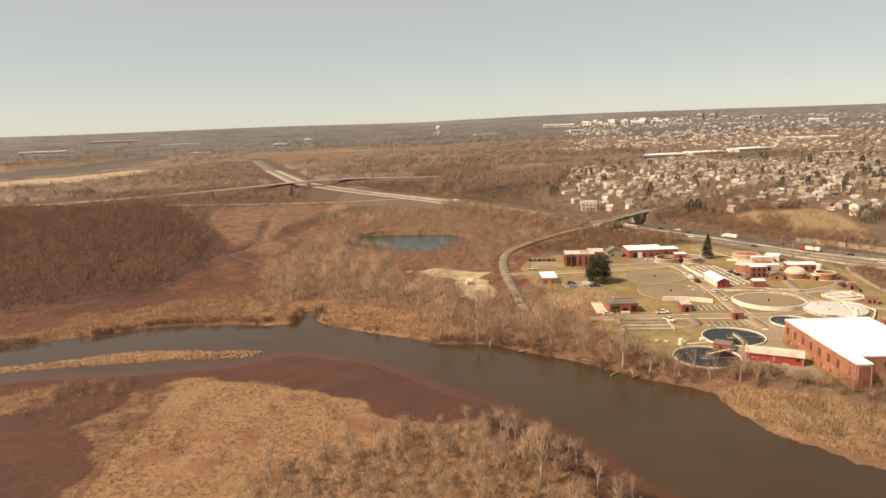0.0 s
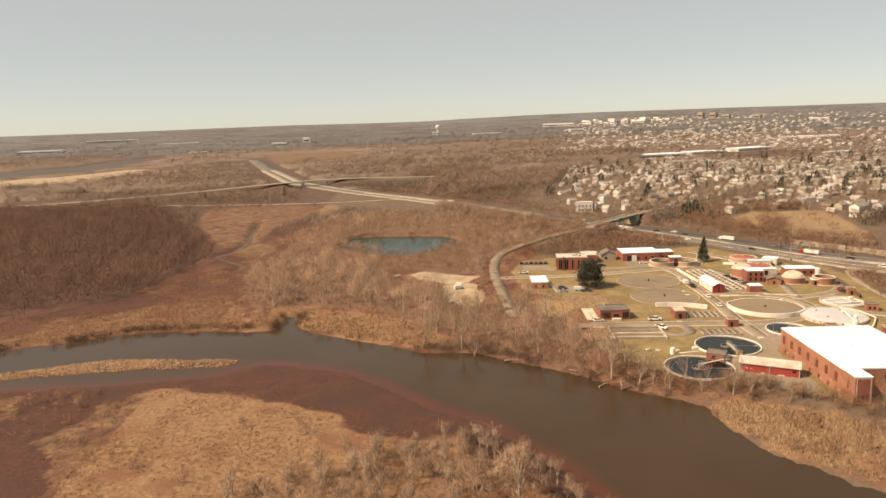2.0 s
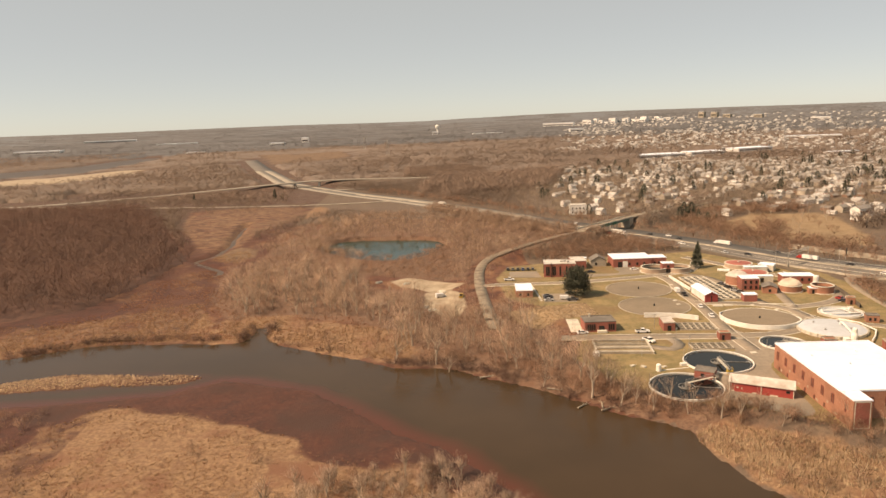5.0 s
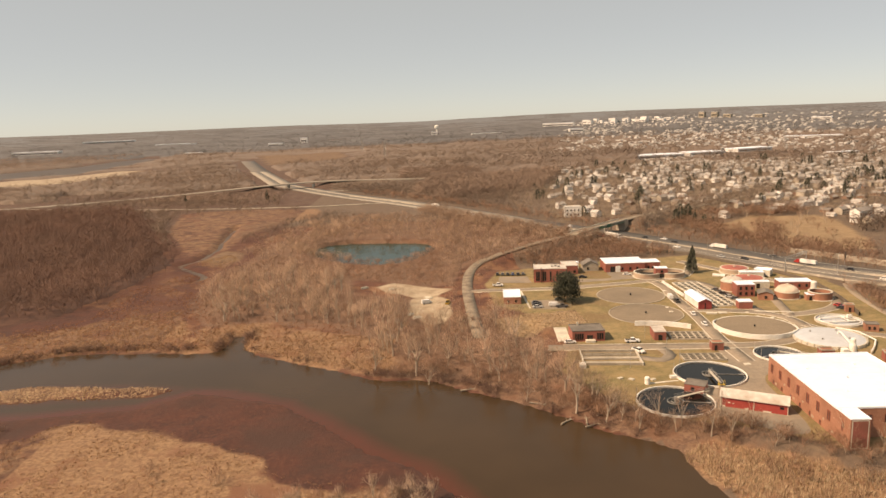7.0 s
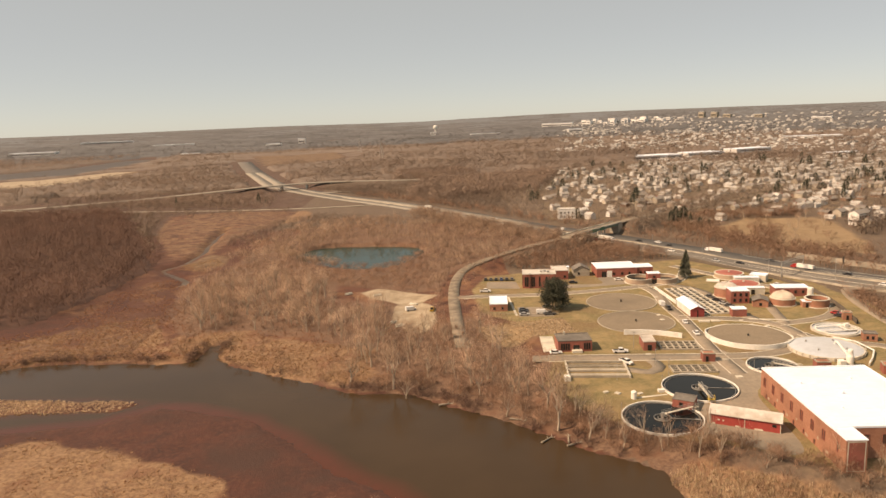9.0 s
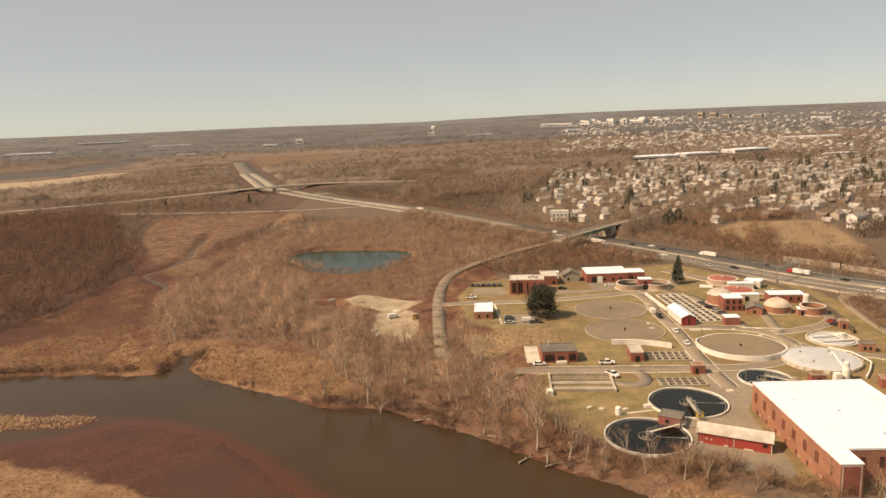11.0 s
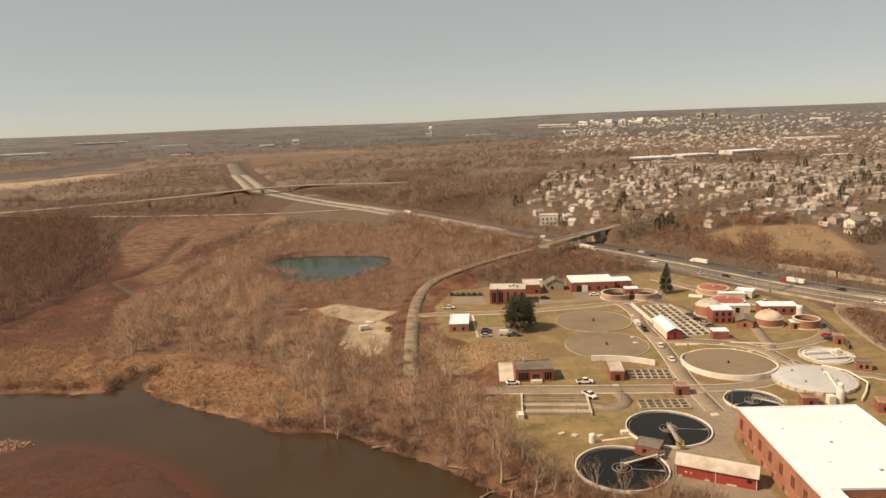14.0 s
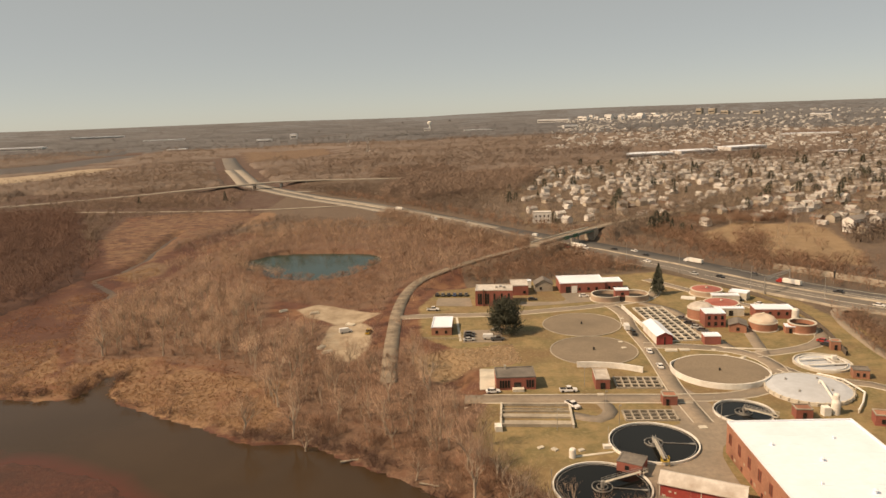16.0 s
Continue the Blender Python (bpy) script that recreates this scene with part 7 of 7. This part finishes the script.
# from 2500 m on, the wood takes the colour greyed for haze
for name, label, some, skin in (("far_woodland", "distant leafless brown woods beyond the highway", d < 2500, "far_wood"), ("horizon_woodland", "woods reaching the horizon with haze greyed into their colour", (d >= 2500) & (rng.random(len(d)) < 0.5), "horizon_wood")):
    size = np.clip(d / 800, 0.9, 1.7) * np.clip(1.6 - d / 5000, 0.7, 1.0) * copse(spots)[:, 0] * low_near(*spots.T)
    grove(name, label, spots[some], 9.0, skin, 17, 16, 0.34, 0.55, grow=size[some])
BELTS = [([(-1048, 1850), (-906, 1929), (-825, 2273), (-943, 2600), (-1198, 2554), (-1483, 2624)], 17, 13.0), ([(-547, 962), (-493, 1045), (-447, 1195), (-297, 1078), (-227, 1158), (-265, 1351), (-477, 1311), (-579, 1205), (-672, 1183)], 11, 10.0),
         ([(-394, 879), (-251, 840), (-125, 828), (-141, 932), (-262, 951), (-401, 948)], 7, 9.0), ([(-171, 1150), (-1, 1215), (-2, 1396), (-215, 1421)], 10, 9.5), ([(20, 800), (60, 782), (110, 822), (172, 826), (215, 950), (250, 1070), (164, 1060), (107, 1230), (10, 1210), (5, 1085), (60, 1040), (40, 960)], 6.0, 14.0),
         ([(234, 1225), (411, 1196), (480, 1459), (300, 1605)], 12, 10.0), ([(482, 1100), (657, 1100), (720, 1210), (581, 1242)], 9, 9.0)]
tree_belts = [off_road(scatter(poly, apart), 2) for poly, apart, high in BELTS]
tree_belts = [b[~inside(FAR_RIVER, b[:, 0], b[:, 1])] for b in tree_belts]
grove("wooded_belts", "dark dense leafless tree belts between fields and roads", np.vstack(tree_belts), 10.0, "belt_wood", 26, 18, 0.3, 0.5, grow=np.concatenate([b[2] / 10 * low_near(*s.T, 45.0) for s, b in zip(tree_belts, BELTS)]))
hedges = off_road(np.column_stack([rng.uniform(-420, 120, 2600), rng.uniform(760, 1050, 2600)]), 3)
hedges = hedges[~inside(CLEAR, hedges[:, 0], hedges[:, 1])]
grove("interchange_woodland", "reddish leafless trees along the interchange ramps", hedges, 6.5, "far_wood", 30, 17, 0.25, 0.45)


def treetops(name, label, px, py, columns, mask, high, tint, material, spread, seed=31):
    """The closed crowns of far woodland: one rough sheet over a lattice, sunk where no wood stands."""
    r = np.random.default_rng(seed)
    x, y = px + r.uniform(-0.4, 0.4, px.size) * spread, py + r.uniform(-0.4, 0.4, py.size) * spread
    z = lie(x, y)
    mask = mask.reshape(-1, columns).copy()
    mask[[0, -1]] = 0
    mask[:, [0, -1]] = 0
    mask = mask.ravel()
    tops = np.where(mask > 0, z + high * mask * (0.55 + 0.45 * r.random(x.size)), z - 1.5)
    rows = x.size // columns
    at = (np.arange(rows - 1)[:, None] * columns + np.arange(columns - 1)).ravel()
    faces = np.stack([at, at + 1, at + columns + 1, at + columns], 1)
    live = (mask[faces] > 0).any(1)
    faces = faces[live]
    used, back = np.unique(faces, return_inverse=True)
    ob = sheet(name, np.column_stack([x, y, tops])[used], back.reshape(-1, 4), material, tint=tint[used])
    return tagged(ob, label, "woodland", kind="stuff")


def spread_out(d0, d1, s0, s1):
    out = [d0]
    while out[-1] < d1:
        out.append(out[-1] + np.interp(out[-1], [d0, d1], [s0, s1]))
    return np.array(out)


turn_by = np.radians(np.arange(-38, 38, 0.19))
# the farther sheet of treetops has haze painted in as grey
for name, label, steps, skin in (("far_treetops", "brown treetops of the woods beyond the highway", spread_out(1080, 2500, 7.5, 15), "canopy"), ("horizon_treetops", "treetops towards the horizon with haze greyed into their colour", spread_out(2500, 4880, 18, 32), "horizon_canopy")):
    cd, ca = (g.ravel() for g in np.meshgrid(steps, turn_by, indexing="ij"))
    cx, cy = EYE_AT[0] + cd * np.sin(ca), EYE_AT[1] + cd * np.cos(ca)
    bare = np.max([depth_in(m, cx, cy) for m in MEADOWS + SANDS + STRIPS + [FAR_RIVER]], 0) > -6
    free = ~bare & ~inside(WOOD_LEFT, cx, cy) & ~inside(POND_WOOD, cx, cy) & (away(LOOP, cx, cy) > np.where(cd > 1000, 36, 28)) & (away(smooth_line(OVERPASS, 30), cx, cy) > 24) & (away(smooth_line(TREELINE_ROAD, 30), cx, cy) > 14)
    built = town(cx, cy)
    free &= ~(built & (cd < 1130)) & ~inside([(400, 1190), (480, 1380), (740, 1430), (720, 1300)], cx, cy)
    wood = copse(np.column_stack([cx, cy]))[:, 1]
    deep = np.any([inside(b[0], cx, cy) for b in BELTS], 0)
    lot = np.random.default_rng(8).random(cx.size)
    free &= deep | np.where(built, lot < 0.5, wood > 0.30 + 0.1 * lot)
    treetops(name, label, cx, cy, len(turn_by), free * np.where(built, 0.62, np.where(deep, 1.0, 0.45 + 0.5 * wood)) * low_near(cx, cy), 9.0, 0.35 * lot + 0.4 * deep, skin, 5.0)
wx, wy = (g.ravel() for g in np.meshgrid(np.arange(-560, -138, 3.2), np.arange(318, 800, 3.2)))
cover = np.clip(depth_in(WOOD_LEFT, wx, wy) / 16 - 0.1, 0, 1) * (wx > -50 - 0.63 * (wy + 10)) * (lie(wx, wy) > 0.2)
treetops("left_undergrowth", "tangled undergrowth of the leafless woodland, darkened for shade", wx, wy, len(np.arange(-560, -138, 3.2)), cover, 3.0, np.random.default_rng(9).random(wx.size), "undergrowth", 3.0)


def blocks(name, label, rows, material, category, tints=None):
    """Distant buildings past counting, as gabled or flat blocks in one mesh: x, y, w, d, h, turn, ridge."""
    rows = np.asarray(rows, float)
    x, y, w, dd, h, a, r = rows.T
    z = lie(x, y)
    corner = np.array([(-1, -1), (1, -1), (1, 1), (-1, 1)]) / 2
    lx, ly = corner[:, 0] * w[:, None], corner[:, 1] * dd[:, None]
    c, s = np.cos(a)[:, None], np.sin(a)[:, None]
    px, py = x[:, None] + lx * c - ly * s, y[:, None] + lx * s + ly * c
    n = len(x)
    bottom = np.stack([px, py, np.repeat(z[:, None] - 2, 4, 1)], -1)
    up = np.stack([px, py, np.repeat((z + h)[:, None], 4, 1)], -1)
    rl, rr = np.stack([x - w / 2 * np.cos(a), y - w / 2 * np.sin(a), z + h + r], -1), np.stack([x + w / 2 * np.cos(a), y + w / 2 * np.sin(a), z + h + r], -1)
    verts = np.concatenate([bottom, up, rl[:, None], rr[:, None]], 1)
    walls = np.array([(0, 1, 5), (0, 5, 4), (1, 2, 6), (1, 6, 5), (2, 3, 7), (2, 7, 6), (3, 0, 4), (3, 4, 7), (4, 7, 8), (5, 9, 6)])
    tops = np.array([(4, 5, 9), (4, 9, 8), (7, 8, 9), (7, 9, 6)])
    off = (np.arange(n) * 10)[:, None, None]
    tint = np.repeat(rng.random(n), 10)
    ob = sheet(name, verts.reshape(-1, 3), (walls[None] + off).reshape(-1, 3), material, tint=tint)
    tagged(ob, label, category, kind="stuff")
    return verts.reshape(-1, 3), (tops[None] + off).reshape(-1, 3), tint


spots, d = fan(3000, 1120, 4300, 4.0, 37.0)
hx, hy = spots.T
keep = town(hx, hy) & ~inside([(400, 1190), (480, 1380), (740, 1430), (720, 1300)], hx, hy)
keep &= (np.sin(hx / 140 + np.sin(hy / 190)) * np.sin(hy / 170) + rng.uniform(-0.5, 0.5, len(hx)) > -0.35)
hx, hy, d = np.r_[hx[keep], far_lots[:, 0]], np.r_[hy[keep], far_lots[:, 1]], np.r_[d[keep], np.full(len(far_lots), 900.0)]
g = np.where(d < 1000, 0.72, np.clip(d / 1900, 0.72, 1.2))
rows = np.column_stack([hx, hy, rng.uniform(7.5, 12, len(hx)) * g, rng.uniform(6, 8, len(hx)) * g, rng.uniform(3, 6, len(hx)) * g, radians(24) + rng.integers(0, 4, len(hx)) * math.pi / 2 + rng.normal(0, 0.1, len(hx)), rng.uniform(1.5, 3, len(hx)) * g])
v, f, t = blocks("distant_houses", "distant pale suburban houses", rows, "house_far", "houses")
tagged(sheet("distant_roofs", v + [0, 0, 0.06], f, "house_roof", tint=t), "grey roofs of the distant suburban houses", "roofs", kind="stuff")


def flat_hall(name, label, x, y, w, d, h, turn, material="city", roof="white_roof"):
    """A plain flat-roofed building in the distance."""
    top = thing(name, pose(x, y, float(lie(x, y)), 0, 0, turn), label, "building", "distant buildings")
    part("wall", a_box(-w / 2, w / 2, -d / 2, d / 2, -4, h), material, top)
    part("roof", a_box(-w / 2 - 0.3, w / 2 + 0.3, -d / 2 - 0.3, d / 2 + 0.3, h, h + 0.8), roof, top)
    part("window_band", a_box(-w / 2 + 3, w / 2 - 3, -d / 2 - 0.25, -d / 2, h * 0.4, h * 0.6), "glass", top)
    return top


for name, label, x, y, w, d2, h, turn in (("shopping_hall", "long white flat-roofed shopping hall", 462, 1268, 88, 42, 6, 6), ("shopping_hall", "white flat-roofed shopping hall", 560, 1300, 70, 40, 6, 8), ("shopping_hall", "long low white shopping hall", 672, 1352, 80, 36, 6, 16),
                                          ("warehouse", "long white flat-roofed distant warehouse", -1560, 3800, 250, 60, 12, 18), ("warehouse", "white flat-roofed distant warehouse", -1530, 3015, 180, 50, 12, 4), ("warehouse", "small white distant warehouse", -717, 2445, 60, 25, 9, 0),
                                          ("warehouse", "pale low flat-roofed distant warehouse", -1086, 3400, 180, 40, 9, 10), ("warehouse", "pale boxy distant factory building", -540, 2990, 60, 30, 14, 0), ("warehouse", "pale boxy distant factory building", -456, 3205, 30, 30, 24, 0),
                                          ("warehouse", "long bluish-white distant factory hall", 800, 3715, 160, 50, 18, -20), ("warehouse", "white boxy distant works building", 735, 3045, 60, 30, 16, 0), ("warehouse", "long low white distant hall", 370, 3245, 140, 30, 7, 0),
                                          ("warehouse", "white low flat-roofed distant hall", 1025, 1742, 130, 30, 7, -18), ("warehouse", "white low flat-roofed distant hall", 728, 1143, 48, 16, 6, 8), ("warehouse", "long white distant hall", 1870, 3127, 80, 40, 12, -40), ("warehouse", "pale boxy distant office block", 140, 3560, 30, 18, 14, 0)):
    flat_hall(name, label, x, y, w, d2, h, turn)
for k in range(26):
    f = k / 25
    x, y = 965 + 520 * f + rng.uniform(-15, 15), 3790 + 60 * f + rng.uniform(-140, 60)
    flat_hall("city_block", "pale concrete distant city block", x, y, rng.uniform(16, 42), 24, rng.uniform(12, 34) * (0.8 if f < 0.65 else 0.5), rng.uniform(-60, -35), "city", "city")
for x, y, w, h in ((1655, 3755, 34, 38), (1603, 3797, 30, 40), (1700, 3700, 40, 24), (1800, 3560, 40, 22)):
    flat_hall("city_block", "dull brown distant city tower", x, y, w, 26, h * 0.8, -50, "dull_concrete", "city")

tower = thing("water_tower", pose(154, 3600, float(lie(154, 3600))), "white water tower on the horizon", "water tower")
part("stem", turned([(5, -3), (4, 16), (4, 28)], 16), "white_paint", tower)
part("bowl", turned([(4, 28), (11, 33), (11, 42), (7, 46), (0, 47)], 20), "white_paint", tower)
for x, y in ((-39, 1703), (751, 1367), (-120, 2100)):
    bm = bmesh.new()
    for sx2, sy2 in ((-1, -1), (1, -1), (1, 1), (-1, 1)):
        bar(bm, (4 * sx2, 4 * sy2, -1), (0.8 * sx2, 0.8 * sy2, 44), 0.35, 0.2, 4)
    for z in (10, 20, 30, 38):
        q = 4 - 3.2 * z / 44
        for (a, b) in (((-q, -q), (q, -q)), ((q, -q), (q, q)), ((q, q), (-q, q)), ((-q, q), (-q, -q))):
            bar(bm, (*a, z), (*b, z + 6), 0.18, n=4)
    for z in (32, 38, 43):
        bar(bm, (-8, 0, z), (8, 0, z), 0.25, n=4)
    top = thing("power_pylon", pose(x, y, float(lie(x, y)), 0, 0, 30), "tall grey lattice power pylon", "pylon", "power pylons")
    part("lattice", bm, "steel", top)

# the hills at the end of the view, coloured blue-grey for haze
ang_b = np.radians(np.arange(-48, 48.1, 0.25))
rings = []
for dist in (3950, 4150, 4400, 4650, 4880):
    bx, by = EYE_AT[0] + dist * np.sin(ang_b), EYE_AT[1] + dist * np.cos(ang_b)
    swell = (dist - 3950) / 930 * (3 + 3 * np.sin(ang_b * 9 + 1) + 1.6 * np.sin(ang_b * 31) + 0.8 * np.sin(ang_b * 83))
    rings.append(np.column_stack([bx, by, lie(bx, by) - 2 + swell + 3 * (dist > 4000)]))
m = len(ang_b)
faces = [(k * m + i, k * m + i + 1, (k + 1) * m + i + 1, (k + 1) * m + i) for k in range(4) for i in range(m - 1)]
tagged(sheet("backdrop_hills", np.concatenate(rings), faces, "hills"), "low wooded hills along the horizon, coloured blue-grey for haze", "hills", kind="structure")
